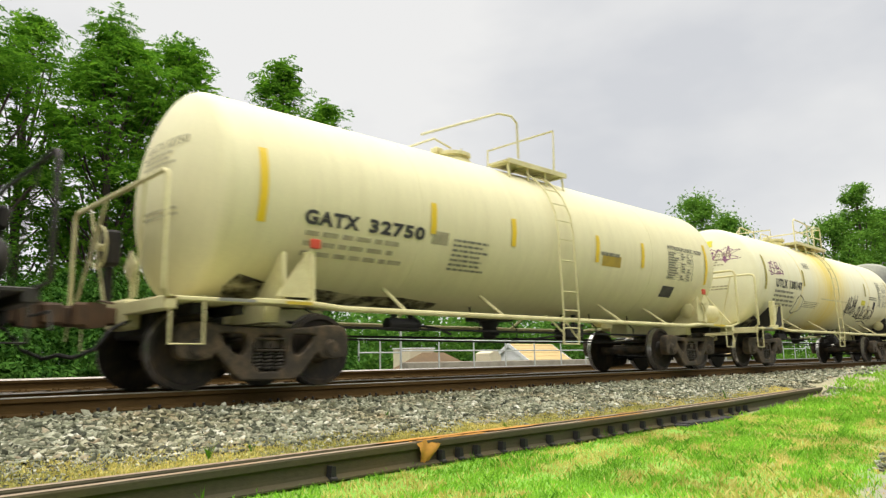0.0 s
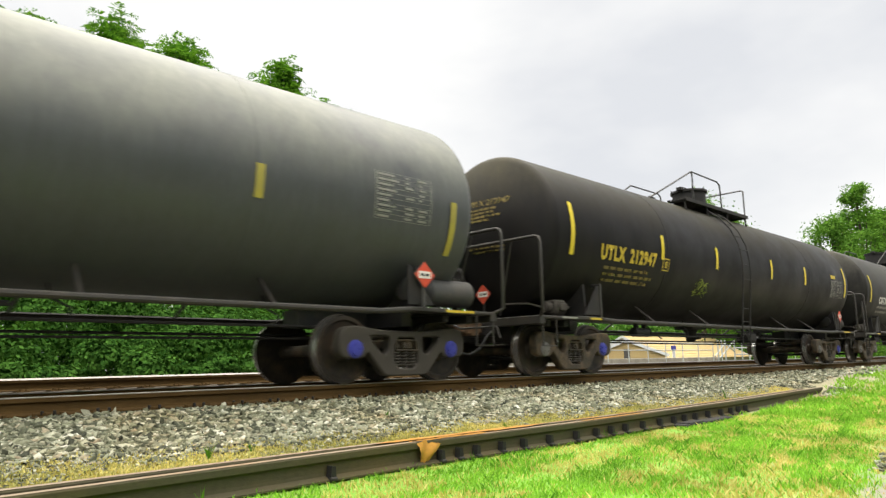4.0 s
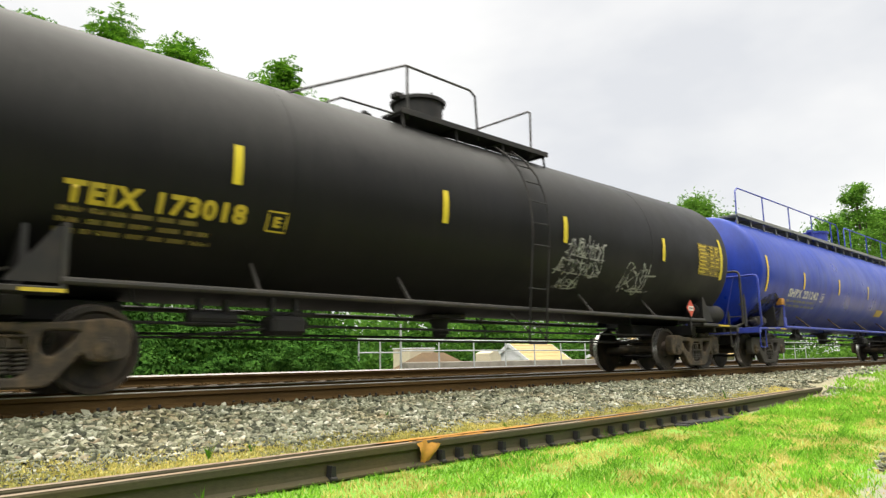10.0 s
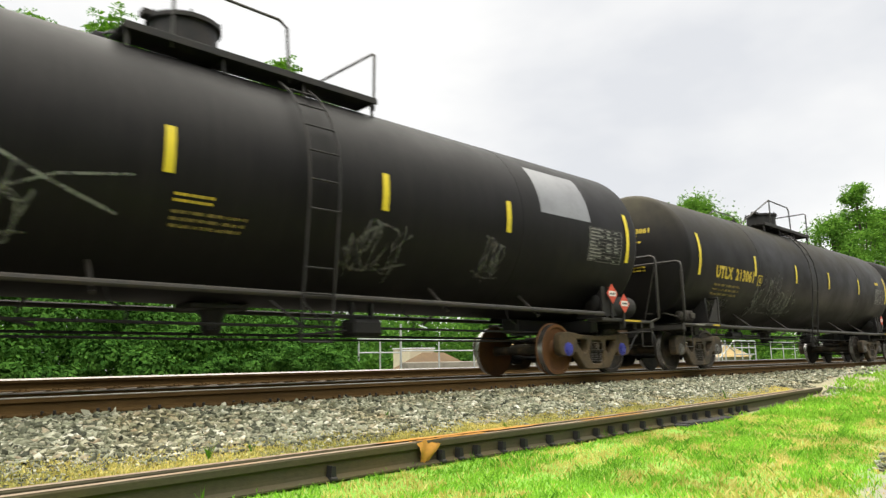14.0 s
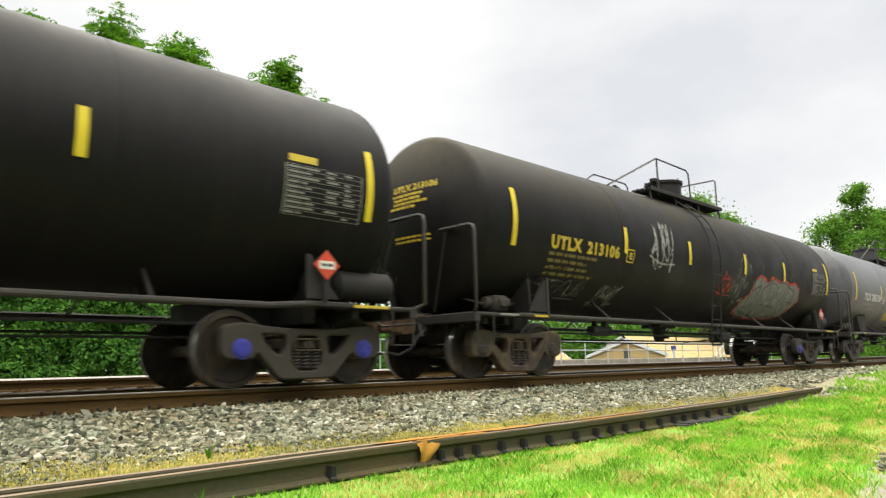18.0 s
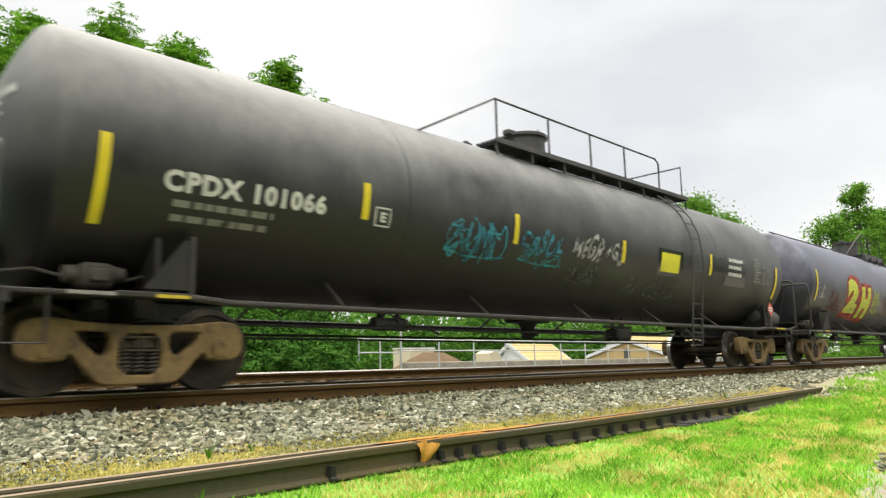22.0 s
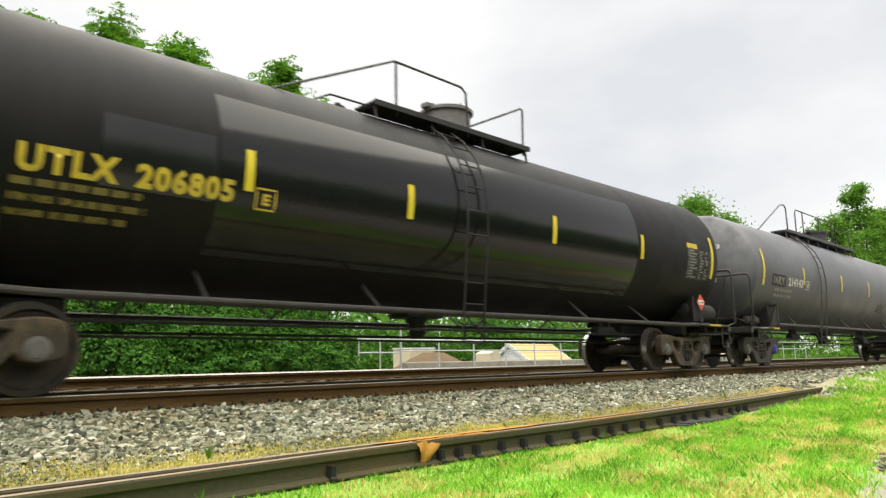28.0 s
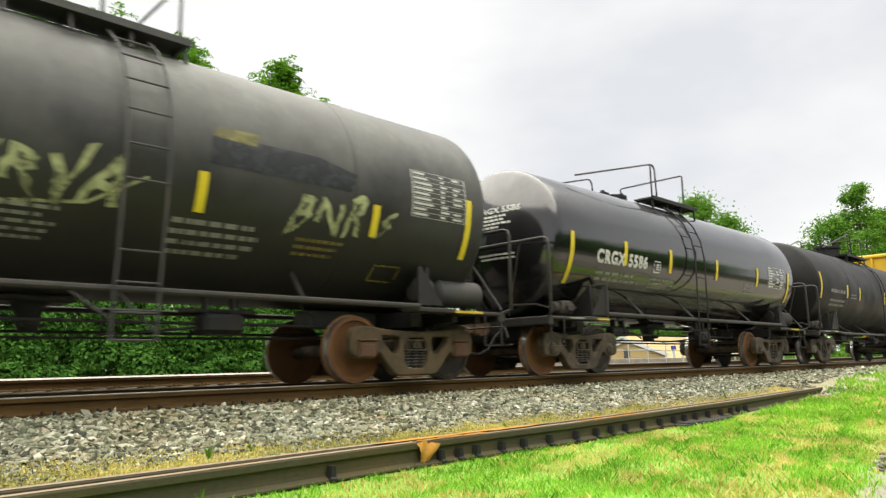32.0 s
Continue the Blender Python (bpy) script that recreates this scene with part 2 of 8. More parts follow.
M["galv"] = surface("galvanised_rail", (0.62, 0.64, 0.64), 0.5, 0.3, (0.4, 0.4, 0.38), 0.4, 4.0, 50.0, 0.05)
M["concrete"] = surface("concrete_ledge", (0.42, 0.38, 0.32), 0.9, 0.0, (0.22, 0.19, 0.15), 0.7, 1.5, 30.0, 0.4)
M["roof_brown"] = surface("roof_brown_shingle", (0.15, 0.095, 0.045), 0.9, 0.0, (0.09, 0.06, 0.035), 0.6, 0.8, 20.0, 0.4)
M["roof_tan"] = surface("roof_tan_shingle", (0.56, 0.41, 0.19), 0.9, 0.0, (0.44, 0.32, 0.15), 0.6, 0.8, 20.0, 0.4)
M["wall_cream"] = surface("wall_cream_siding", (0.66, 0.60, 0.44), 0.8, 0.0, (0.5, 0.44, 0.3), 0.4, 1.0, 20.0, 0.2)
M["wall_white"] = surface("wall_white_siding", (0.78, 0.79, 0.82), 0.7, 0.0, (0.6, 0.6, 0.6), 0.3, 1.0, 20.0, 0.1)
M["bark"] = surface("bark", (0.085, 0.065, 0.048), 0.95, 0.0, (0.04, 0.035, 0.03), 0.6, 2.0, 15.0, 0.8, (3, 3, 0.5))
M["car_yellow"] = surface("boxcar_yellow", (0.72, 0.45, 0.02), 0.5, 0.0, (0.35, 0.22, 0.05), 0.4, 1.0, 40.0, 0.1)
M["stone"] = stone_material()
M["leaf_wood"] = leaf_material("leaves_wood", (0.055, 0.160, 0.034), (0.20, 0.40, 0.085), 0.48)
M["leaf_hedge"] = leaf_material("leaves_hedge", (0.030, 0.098, 0.019), (0.145, 0.325, 0.060), 0.32)
M["leaf_bright"] = leaf_material("leaves_bright", (0.06, 0.19, 0.022), (0.23, 0.47, 0.055), 0.5)
M["leaf_far"] = leaf_material("leaves_far", (0.08, 0.20, 0.035), (0.25, 0.47, 0.09), 0.5)
M["grass"] = leaf_material("grass_blades", (0.20, 0.45, 0.045), (0.44, 0.76, 0.11), 0.35)
M["grass_dark"] = leaf_material("grass_tufts", (0.10, 0.27, 0.03), (0.24, 0.50, 0.06), 0.35)
M["straw"] = leaf_material("dry_grass", (0.60, 0.485, 0.14), (0.84, 0.735, 0.28), 0.2)
M["moss"] = leaf_material("yellow_moss", (0.36, 0.35, 0.10), (0.68, 0.64, 0.27), 0.2)
M["weed"] = leaf_material("weed_leaves", (0.05, 0.17, 0.015), (0.14, 0.30, 0.03), 0.3)


def ground_material():
    m, nt, b = base_material("ground_earth_and_grass")
    obj = mapped(nt, (1, 1, 1))
    n1 = tex_noise(nt, obj, 0.7, 5.0, 0.65)
    n2 = tex_noise(nt, obj, 9.0, 4.0, 0.7)
    green = mix_rgb(nt, n2, (0.12, 0.28, 0.025), (0.24, 0.43, 0.055))
    dry = mix_rgb(nt, n2, (0.36, 0.29, 0.12), (0.55, 0.47, 0.23))
    lawn = mix_rgb(nt, ramp(nt, n1, 0.54, 0.68), green, dry)
    grit = mix_rgb(nt, tex_noise(nt, obj, 22.0, 3.0, 0.8), (0.10, 0.085, 0.068), (0.32, 0.29, 0.25))
    sep = nt.nodes.new("ShaderNodeSeparateXYZ")
    nt.links.new(obj, sep.inputs[0])
    wob = nt.nodes.new("ShaderNodeMath")
    wob.operation = "MULTIPLY_ADD"
    wob.inputs[1].default_value = 0.8
    nt.links.new(n2, wob.inputs[0])
    nt.links.new(sep.outputs[1], wob.inputs[2])
    slope = nt.nodes.new("ShaderNodeMath")
    slope.operation = "MULTIPLY_ADD"
    slope.inputs[1].default_value = -0.165
    nt.links.new(sep.outputs[0], slope.inputs[0])
    nt.links.new(wob.outputs[0], slope.inputs[2])
    lane = mix_rgb(nt, tex_noise(nt, obj, 30.0, 4.0, 0.8), (0.16, 0.14, 0.115), (0.36, 0.33, 0.28))
    lawn = mix_rgb(nt, ramp(nt, slope.outputs[0], 0.9, 1.2), lane, lawn)
    bed = ramp(nt, wob.outputs[0], 5.7, 6.5)
    chaff = mix_rgb(nt, tex_noise(nt, obj, 14.0, 4.0, 0.75), (0.17, 0.155, 0.085), (0.46, 0.43, 0.27))
    col = mix_rgb(nt, ramp(nt, wob.outputs[0], 4.6, 4.9), lawn, chaff)
    col = mix_rgb(nt, bed, col, grit)
    # track bed darkened, mostly unseen, to cut light bounced onto the tank bellies
    dark_bed = mix_rgb(nt, tex_noise(nt, obj, 18.0, 3.0, 0.8), (0.025, 0.022, 0.018), (0.11, 0.10, 0.085))
    col = mix_rgb(nt, ramp(nt, wob.outputs[0], 7.9, 8.4), col, dark_bed)
    col = mix_rgb(nt, ramp(nt, wob.outputs[0], 17.0, 18.0), col, (0.035, 0.05, 0.015))
    # unseen ground behind the camera, made dark to dim bounce and reflections on the tanks
    col = mix_rgb(nt, ramp(nt, wob.outputs[0], -4.5, -3.0), mix_rgb(nt, n2, (0.020, 0.026, 0.010), (0.060, 0.065, 0.030)), col)
    nt.links.new(col, b.inputs["Base Color"])
    b.inputs["Roughness"].default_value = 0.95
    bp = nt.nodes.new("ShaderNodeBump")
    bp.inputs["Strength"].default_value, bp.inputs["Distance"].default_value = 0.6, 0.03
    nt.links.new(n2, bp.inputs["Height"])
    nt.links.new(bp.outputs[0], b.inputs["Normal"])
    return m


M["ground"] = ground_material()


# ---- mesh building ----
class Shape:
    """Collects vertices and faces of one mesh."""

    def __init__(self):
        self.v, self.f = [], []

    def add(self, verts, faces, m=None):
        o = len(self.v)
        self.v += [tuple(m @ Vector(p)) if m else tuple(p) for p in verts]
        self.f += [tuple(i + o for i in f) for f in faces]
        return self

    def box(self, lo, hi, c=0.0, m=None):
        """A box with chamfered edges of width c."""
        (x0, y0, z0), (x1, y1, z1) = lo, hi
        if c <= 0:
            vs = [(x, y, z) for x in (x0, x1) for y in (y0, y1) for z in (z0, z1)]
            return self.add(vs, [(0, 1, 3, 2), (4, 6, 7, 5), (0, 4, 5, 1), (2, 3, 7, 6), (0, 2, 6, 4), (1, 5, 7, 3)], m)
        c = min(c, (x1 - x0) * 0.45, (y1 - y0) * 0.45, (z1 - z0) * 0.45)
        vs, idx = [], {}
        for i, x in enumerate((x0, x1)):
            for j, y in enumerate((y0, y1)):
                for k, z in enumerate((z0, z1)):
                    dx, dy, dz = (c, -c)[i], (c, -c)[j], (c, -c)[k]
                    for a, p in enumerate(((x, y + dy, z + dz), (x + dx, y, z + dz), (x + dx, y + dy, z))):
                        idx[i, j, k, a] = len(vs)
                        vs.append(p)
        fs = []
        for i in (0, 1):
            fs.append([idx[i, j, k, 0] for j, k in ((0, 0), (0, 1), (1, 1), (1, 0))][::1 if not i else -1])
            fs.append([idx[j, i, k, 1] for j, k in ((0, 0), (1, 0), (1, 1), (0, 1))][::1 if not i else -1])
            fs.append([idx[j, k, i, 2] for j, k in ((0, 0), (0, 1), (1, 1), (1, 0))][::1 if not i else -1])
        for i in (0, 1):
            for j in (0, 1):
                fs.append([idx[i, j, 0, 0], idx[i, j, 1, 0], idx[i, j, 1, 1], idx[i, j, 0, 1]])
                fs.append([idx[i, 0, j, 0], idx[i, 1, j, 0], idx[i, 1, j, 2], idx[i, 0, j, 2]])
                fs.append([idx[0, i, j, 1], idx[1, i, j, 1], idx[1, i, j, 2], idx[0, i, j, 2]])
        for i in (0, 1):
            for j in (0, 1):
                for k in (0, 1):
                    fs.append([idx[i, j, k, a] for a in (0, 1, 2)])
        return self.add(vs, fs, m)

    def tube(self, pts, r, n=8, closed=False):
        """A round bar along a line of points."""
        pts = [Vector(p) for p in pts]
        rings = []
        up = None
        for i, p in enumerate(pts):
            d = (pts[min(i + 1, len(pts) - 1)] - pts[max(i - 1, 0)]).normalized()
            if up is None:
                up = d.orthogonal().normalized()
            up = (up - d * up.dot(d)).normalized()
            side = d.cross(up)
            rings.append([p + r * (math.cos(2 * math.pi * k / n) * up + math.sin(2 * math.pi * k / n) * side) for k in range(n)])
        vs = [q for ring in rings for q in ring]
        fs = [(i * n + k, i * n + (k + 1) % n, (i + 1) * n + (k + 1) % n, (i + 1) * n + k) for i in range(len(rings) - 1) for k in range(n)]
        fs += [tuple(range(n))[::-1], tuple((len(rings) - 1) * n + k for k in range(n))]
        return self.add(vs, fs)

    def turn(self, profile, axis="x", n=32, at=(0, 0, 0), ends=True):
        """A body turned about an axis; the profile holds (along, radius)."""
        vs, at = [], Vector(at)
        for a, r in profile:
            for k in range(n):
                c, s = r * math.cos(2 * math.pi * k / n), r * math.sin(2 * math.pi * k / n)
                p = {"x": (a, c, s), "y": (s, a, c), "z": (c, s, a)}[axis]
                vs.append(at + Vector(p))
        fs = [(i * n + k, i * n + (k + 1) % n, (i + 1) * n + (k + 1) % n, (i + 1) * n + k) for i in range(len(profile) - 1) for k in range(n)]
        if ends:
            fs += [tuple(range(n))[::-1], tuple((len(profile) - 1) * n + k for k in range(n))]
        return self.add(vs, fs)

    def slab(self, poly, y0, y1):
        """A flat plate: an outline in (x, z), between two values of y."""
        n = len(poly)
        vs = [(x, y0, z) for x, z in poly] + [(x, y1, z) for x, z in poly]
        fs = [tuple(range(n)), tuple(range(n, 2 * n))[::-1]] + [(i, (i + 1) % n, (i + 1) % n + n, i + n) for i in range(n)]
        return self.add(vs, fs)

    def mesh(self, name, smooth=None):
        me = bpy.data.meshes.new(name)
        me.from_pydata(self.v, [], self.f)
        bm = bmesh.new()
        bm.from_mesh(me)
        bmesh.ops.recalc_face_normals(bm, faces=bm.faces)
        if smooth:
            for f in bm.faces:
                f.smooth = True
            for e in bm.edges:
                if len(e.link_faces) == 2 and e.calc_face_angle(0) > radians(smooth):
                    e.smooth = False
        bm.to_mesh(me)
        bm.free()
        return me


MESHES = {}


def kept(key, make, name=None, smooth=None):
    """The mesh of that key, built once."""
    if key not in MESHES:
        MESHES[key] = make(Shape()).mesh(name or str(key[0] if isinstance(key, tuple) else key), smooth)
    return MESHES[key]


PAINTED = {}


def part(name, me, material, parent=None, label="", m=None):
    """One mesh object under a thing or a part."""
    key = (me.name, material.name)
    if key not in PAINTED:
        use = me if not me.materials else me.copy()
        if me.materials:
            use.materials.clear()
        use.materials.append(material)
        PAINTED[key] = use
    ob = new(name, PAINTED[key])
    if parent is not None:
        ob.parent = parent
    if m is not None:
        ob.matrix_basis = m
    if label:
        tagged(ob, label)
    return ob


def big_mesh(name, verts, faces_n, material):
    """A mesh from arrays: verts (n, 3), every face of faces_n corners in order."""
    me = bpy.data.meshes.new(name)
    nv = len(verts)
    nf = nv // faces_n if isinstance(faces_n, int) else len(faces_n)
    idx = np.arange(nv, dtype=np.int32) if isinstance(faces_n, int) else np.asarray(faces_n, dtype=np.int32).ravel()
    k = faces_n if isinstance(faces_n, int) else len(faces_n[0])
    me.vertices.add(nv)
    me.vertices.foreach_set("co", np.ascontiguousarray(verts, dtype=np.float32).ravel())
    me.loops.add(len(idx))
    me.loops.foreach_set("vertex_index", idx)
    me.polygons.add(nf)
    me.polygons.foreach_set("loop_start", np.arange(0, nf * k, k, dtype=np.int32))
    me.update(calc_edges=True)
    me.materials.append(material)
    return me


def thing(name, label, category, at=(0, 0, 0), group="", kind=""):
    ob = new(name)
    ob.empty_display_size = 0.2
    ob.matrix_basis = pose(*at)
    return tagged(ob, label, category, group, kind)


# ---- ground ----
def smooth_step(a, b, x):
    t = np.clip((x - a) / (b - a), 0, 1)
    return t * t * (3 - 2 * t)


def ground_z(x, y):
    """Height of the ground: lawn, ballast shoulder, two track beds, a drop behind the far fence."""
    z = np.interp(y, [-400, 0, 4.4, 4.9, 5.5, 7.0, 7.25, 7.7, 9.6, 10.4, 11.2, 12.2, 14.9, 15.8, 17.5, 21, 27, 60],
                  [-0.1, -0.07, -0.02, 0.02, 0.09, 0.285, 0.315, 0.318, 0.34, 0.33, 0.36, 0.44, 0.44, 0.36, 0.36, 0.36, -3.2, -3.4])
    z = z + 0.36 * smooth_step(11, 27, x) * (1 - smooth_step(5.5, 7.2, y)) * smooth_step(-40, 2, y)
    return z + 3.4 * smooth_step(20, 27, y) * (1 - smooth_step(8, 15, x))


xs = np.unique(np.concatenate([np.linspace(-600, -30, 12), np.linspace(-30, 60, 181), np.linspace(60, 160, 40), np.linspace(160, 1500, 16)]))
ys = np.unique(np.concatenate([np.linspace(-500, -10, 8), np.linspace(-10, 30, 121), np.linspace(30, 80, 12), np.linspace(80, 1200, 10)]))
gx, gy = np.meshgrid(xs, ys, indexing="ij")
rng = np.random.default_rng(5)
gz = ground_z(gx, gy) + rng.normal(0, 0.008, gx.shape) * (np.abs(gy) < 20)
nxg, nyg = gx.shape
ii, jj = np.meshgrid(np.arange(nxg - 1), np.arange(nyg - 1), indexing="ij")
quad = np.stack([ii * nyg + jj, (ii + 1) * nyg + jj, (ii + 1) * nyg + jj + 1, ii * nyg + jj + 1], -1).reshape(-1, 4)
ground = new("ground", big_mesh("ground", np.stack([gx, gy, gz], -1).reshape(-1, 3), quad, M["ground"]))
for poly in ground.data.polygons:
    poly.use_smooth = True
tagged(ground, "mown lawn and gravel between a lane and a railway", "ground", kind="structure")


# ---- tracks ----
RAIL = [(-0.075, 0.0), (0.075, 0.0), (0.075, 0.012), (0.014, 0.033), (0.010, 0.055), (0.010, 0.118), (0.036, 0.134), (0.038, 0.174), (0.030, 0.185),
        (-0.030, 0.185), (-0.038, 0.174), (-0.036, 0.134), (-0.010, 0.118), (-0.010, 0.055), (-0.014, 0.033), (-0.075, 0.012)]


def rail_shape(s, x0, x1):
    n = len(RAIL)
    s.add([(x, y, z) for x in (x0, x1) for y, z in RAIL], [(i, (i + 1) % n, (i + 1) % n + n, i + n) for i in range(n)] + [tuple(range(n)), tuple(range(n, 2 * n))])
    return s


def crown_shape(s, low):
    """The bright worn skin over a rail's head, down to the height low."""
    prof = [(-.0388, low), (-.0388, .1745), (-.0305, .1862), (.0305, .1862), (.0388, .1745), (.0388, low)]
    n = len(prof)
    return s.add([(x, y, z) for x in (-120, 520) for y, z in prof], [(i, i + 1, i + 1 + n, i + n) for i in range(n - 1)])


def make_track(name, yc, top, label, ties, worn):
    tr = thing(name, label, "railway track", (0, yc, top), kind="structure")
    me = kept("rail", lambda s: rail_shape(s, -120, 520))
    cap = kept(("rail_crown", worn), lambda s: crown_shape(s, worn))
    for y in (-0.7525, 0.7525):
        r = part("rail", me, M["rail_side"], tr, "rusty steel rail", pose(0, y, -0.1865))
        part("running_surface", cap, M["rail_top"], r, "polished running surface")
    tie = kept("tie", lambda s: s.box((-0.115, -1.3, -0.17), (0.115, 1.3, 0.0), 0.012))
    plate = kept("tie_plate", lambda s: s.box((-0.09, -0.17, 0.0), (0.09, 0.17, 0.014), 0.004).box((-0.06, -0.10, 0.014), (-0.03, -0.075, 0.045), 0.004)
                 .box((0.03, -0.10, 0.014), (0.06, -0.075, 0.045), 0.004))
    for k in range(ties):
        x = -4.0 + 0.5 * k + 0.03 * math.sin(k * 7.3)
        t = part("tie", tie, M["tie"], tr, "", pose(x, 0.02 * math.sin(k * 3.1), -0.2005))
        part("tie_plate", plate, M["rail_side"], t, "", pose(0, -0.7525, 0.0))
    return tr


near_track = make_track("near_track", YC, RT, "railway track with rusty rails and polished tops", 90, .183)
far_track = make_track("far_track", Y2, RT2, "second railway track behind the train", 40, .172)
spike = kept("track_spike", lambda s: s.box((-.014, -.10, -.008), (.014, -.07, .032), .006))
for k in range(70):
    for dx in (-.06, .05):
        part("track_spike", spike, M["under"], near_track, "", pose(-3.9 + 0.5 * k + dx + .02 * math.sin(k * 5.1), -0.7525, -0.168))
anchor = kept("rail_anchor", lambda s: s.box((-0.018, -0.105, -0.02), (0.018, -0.07, 0.025), 0.005))
for k in range(76):
    part("rail_anchor", anchor, M["rail_side"], near_track, "", pose(-3.8 + 0.5 * k, -0.7525, -0.180))


# ---- ballast ----
def patchy(x, y):
    """Uneven patches: many waves in many directions."""
    r = np.random.default_rng(9)
    v = np.zeros_like(x)
    for k in range(14):
        a, f, p = r.uniform(0, 6.28), r.uniform(1.5, 5.0) if k < 5 else r.uniform(6.0, 17.0), r.uniform(0, 6.28)
        v = v + np.sin(f * (x * np.cos(a) + y * np.sin(a)) + p)
    return v / 3.2


def ballast(name, count, x0, x1, y0, y1, size, seed, label, keep=None, lift=0.0):
    r = np.random.default_rng(seed)
    cx = x0 + (x1 - x0) * r.random(count) ** 1.35
    cy = y0 + (y1 - y0) * r.random(count)
    if keep is not None:
        ok = keep(cx, cy)
        cx, cy = cx[ok], cy[ok]
        count = len(cx)
    cz = ground_z(cx, cy) + lift + r.uniform(-0.012, 0.034, count)
    cube = np.array([(x, y, z) for x in (-1, 1) for y in (-1, 1) for z in (-1, 1)], float)
    v = cube[None] * 0.5 * np.where(cube[None, :, 2:] > 0, .74, 1.0) + r.normal(0, 0.13, (count, 8, 3))
    v *= (size * r.uniform(0.5, 1.25, (count, 1)) * r.uniform(0.7, 1.3, (count, 3)) * np.array([1.75, 1.0, .52]))[:, None, :]
    yaw, way, tilt = r.uniform(0, 2 * np.pi, count), r.uniform(0, 2 * np.pi, count), r.normal(0, .55, count)
    cy_, sy_, ct, st, ux, uy = np.cos(yaw), np.sin(yaw), np.cos(tilt), np.sin(tilt), np.cos(way), np.sin(way)
    zero, one = np.zeros(count), np.ones(count)
    spin = np.stack([cy_, -sy_, zero, sy_, cy_, zero, zero, zero, one], -1).reshape(-1, 3, 3)
    tip = np.stack([ct + ux * ux * (1 - ct), ux * uy * (1 - ct), uy * st, ux * uy * (1 - ct), ct + uy * uy * (1 - ct), -ux * st, -uy * st, ux * st, ct], -1).reshape(-1, 3, 3)
    rot = tip @ spin
    v = np.einsum("nij,nkj->nki", rot, v) + np.stack([cx, cy, cz], -1)[:, None, :]
    six = np.array([(0, 1, 3, 2), (4, 6, 7, 5), (0, 4, 5, 1), (2, 3, 7, 6), (0, 2, 6, 4), (1, 5, 7, 3)])
    f = (np.arange(count)[:, None, None] * 8 + six[None]).reshape(-1, 4)
    ob = new(name, big_mesh(name, v.reshape(-1, 3), f, M["stone"]))
    return tagged(ob, label, "gravel", kind="stuff")


ballast("ballast", 94000, -1.0, 22.0, 5.1, 7.72, 0.048, 11, "grey and white crushed stone ballast", lambda x, y: patchy(x * .8, y) * .25 + np.sin(x * 91.7 + y * 57.3) * .5 < (y - np.interp(x, [0, 2, 5, 9, 16], [5.74, 5.64, 5.52, 5.55, 5.7])) * 2.6 - .3)
ballast("stone_fines", 52000, -.5, 16.0, 4.75, 6.15, 0.020, 14, "fine stone and grit at the foot of the ballast", lambda x, y: patchy(x, y * 1.3) < (y - np.interp(x, [0, 2, 5, 9, 16], [5.6, 5.45, 5.3, 5.25, 5.3])) * 3.0)
ballast("ballast_far", 14000, 20.0, 75.0, 5.4, 7.74, 0.085, 12, "grey crushed stone ballast along the track")
ballast("gravel_patch", 16000, 6.0, 22.0, 1.0, 5.8, 0.030, 13, "scattered pale gravel at the edge of the lawn", lambda x, y: y < .165 * x + .66)


# ---- loose rail on the grass ----
def loose_line(x):
    return float(np.interp(x, [-2, 1, 2, 3, 4, 6, 10, 15.2], [4.10, 4.14, 4.19, 4.25, 4.28, 4.27, 4.45, 4.90]))


def back_line(x):
    return loose_line(x) + float(np.interp(x, [-2, 1, 2.5, 3.5], [.19, .17, .13, .105]))


def bent_rail(s, x0, x1, line, dz):
    n, xs_ = len(RAIL), np.linspace(x0, x1, 40)
    vs = [(x, line(x) + y, dz + z) for x in xs_ for y, z in RAIL]
    fs = [(i * n + k, i * n + (k + 1) % n, (i + 1) * n + (k + 1) % n, (i + 1) * n + k) for i in range(len(xs_) - 1) for k in range(n)]
    return s.add(vs, fs + [tuple(range(n)), tuple((len(xs_) - 1) * n + k for k in range(n))])


loose = thing("loose_rail", "old rusty rail lying in the grass beside the ballast", "rail")
part("rail", kept("old_rail", lambda s: bent_rail(s, -2.0, 15.2, loose_line, 0.0)), M["loose_rail"], loose, "dark rusty rail")
part("guard_rail", kept("old_guard", lambda s: bent_rail(s, -2.0, 14.2, back_line, .008)), M["loose_rail"], loose, "second rail beside the first")
for line, x1, dz in ((loose_line, 15.2, .186), (back_line, 14.2, .194)):
    part("rail_head_crust", kept(("crust", dz), lambda s: s.add([(x, line(x) + sy * .032, dz) for x in np.linspace(-2, x1, 40) for sy in (-1, 1)], [(2 * i, 2 * i + 1, 2 * i + 3, 2 * i + 2) for i in range(39)])), M["rail_crust"], loose, "rust-brown rail head")


def rust_sheet(s, x0, x1, y0, y1, z, seed):
    """A thin sheet of flaking rust with a ragged outline."""
    r = random.Random(seed)
    n = 22
    vs = []
    for i in range(n + 1):
        x = x0 + (x1 - x0) * i / n
        taper = min(1.0, 6.0 * i / n, 6.0 * (n - i) / n)
        vs += [(x, loose_line(x) + y0 + (.5 - .5 * taper) * (y1 - y0) + r.uniform(-.012, .012), z + r.uniform(0, .005)), (x, loose_line(x) + y1 - (.5 - .5 * taper) * (y1 - y0) + r.uniform(-.016, .016), z + r.uniform(0, .006))]
    return s.add(vs, [(2 * i, 2 * i + 1, 2 * i + 3, 2 * i + 2) for i in range(n)])


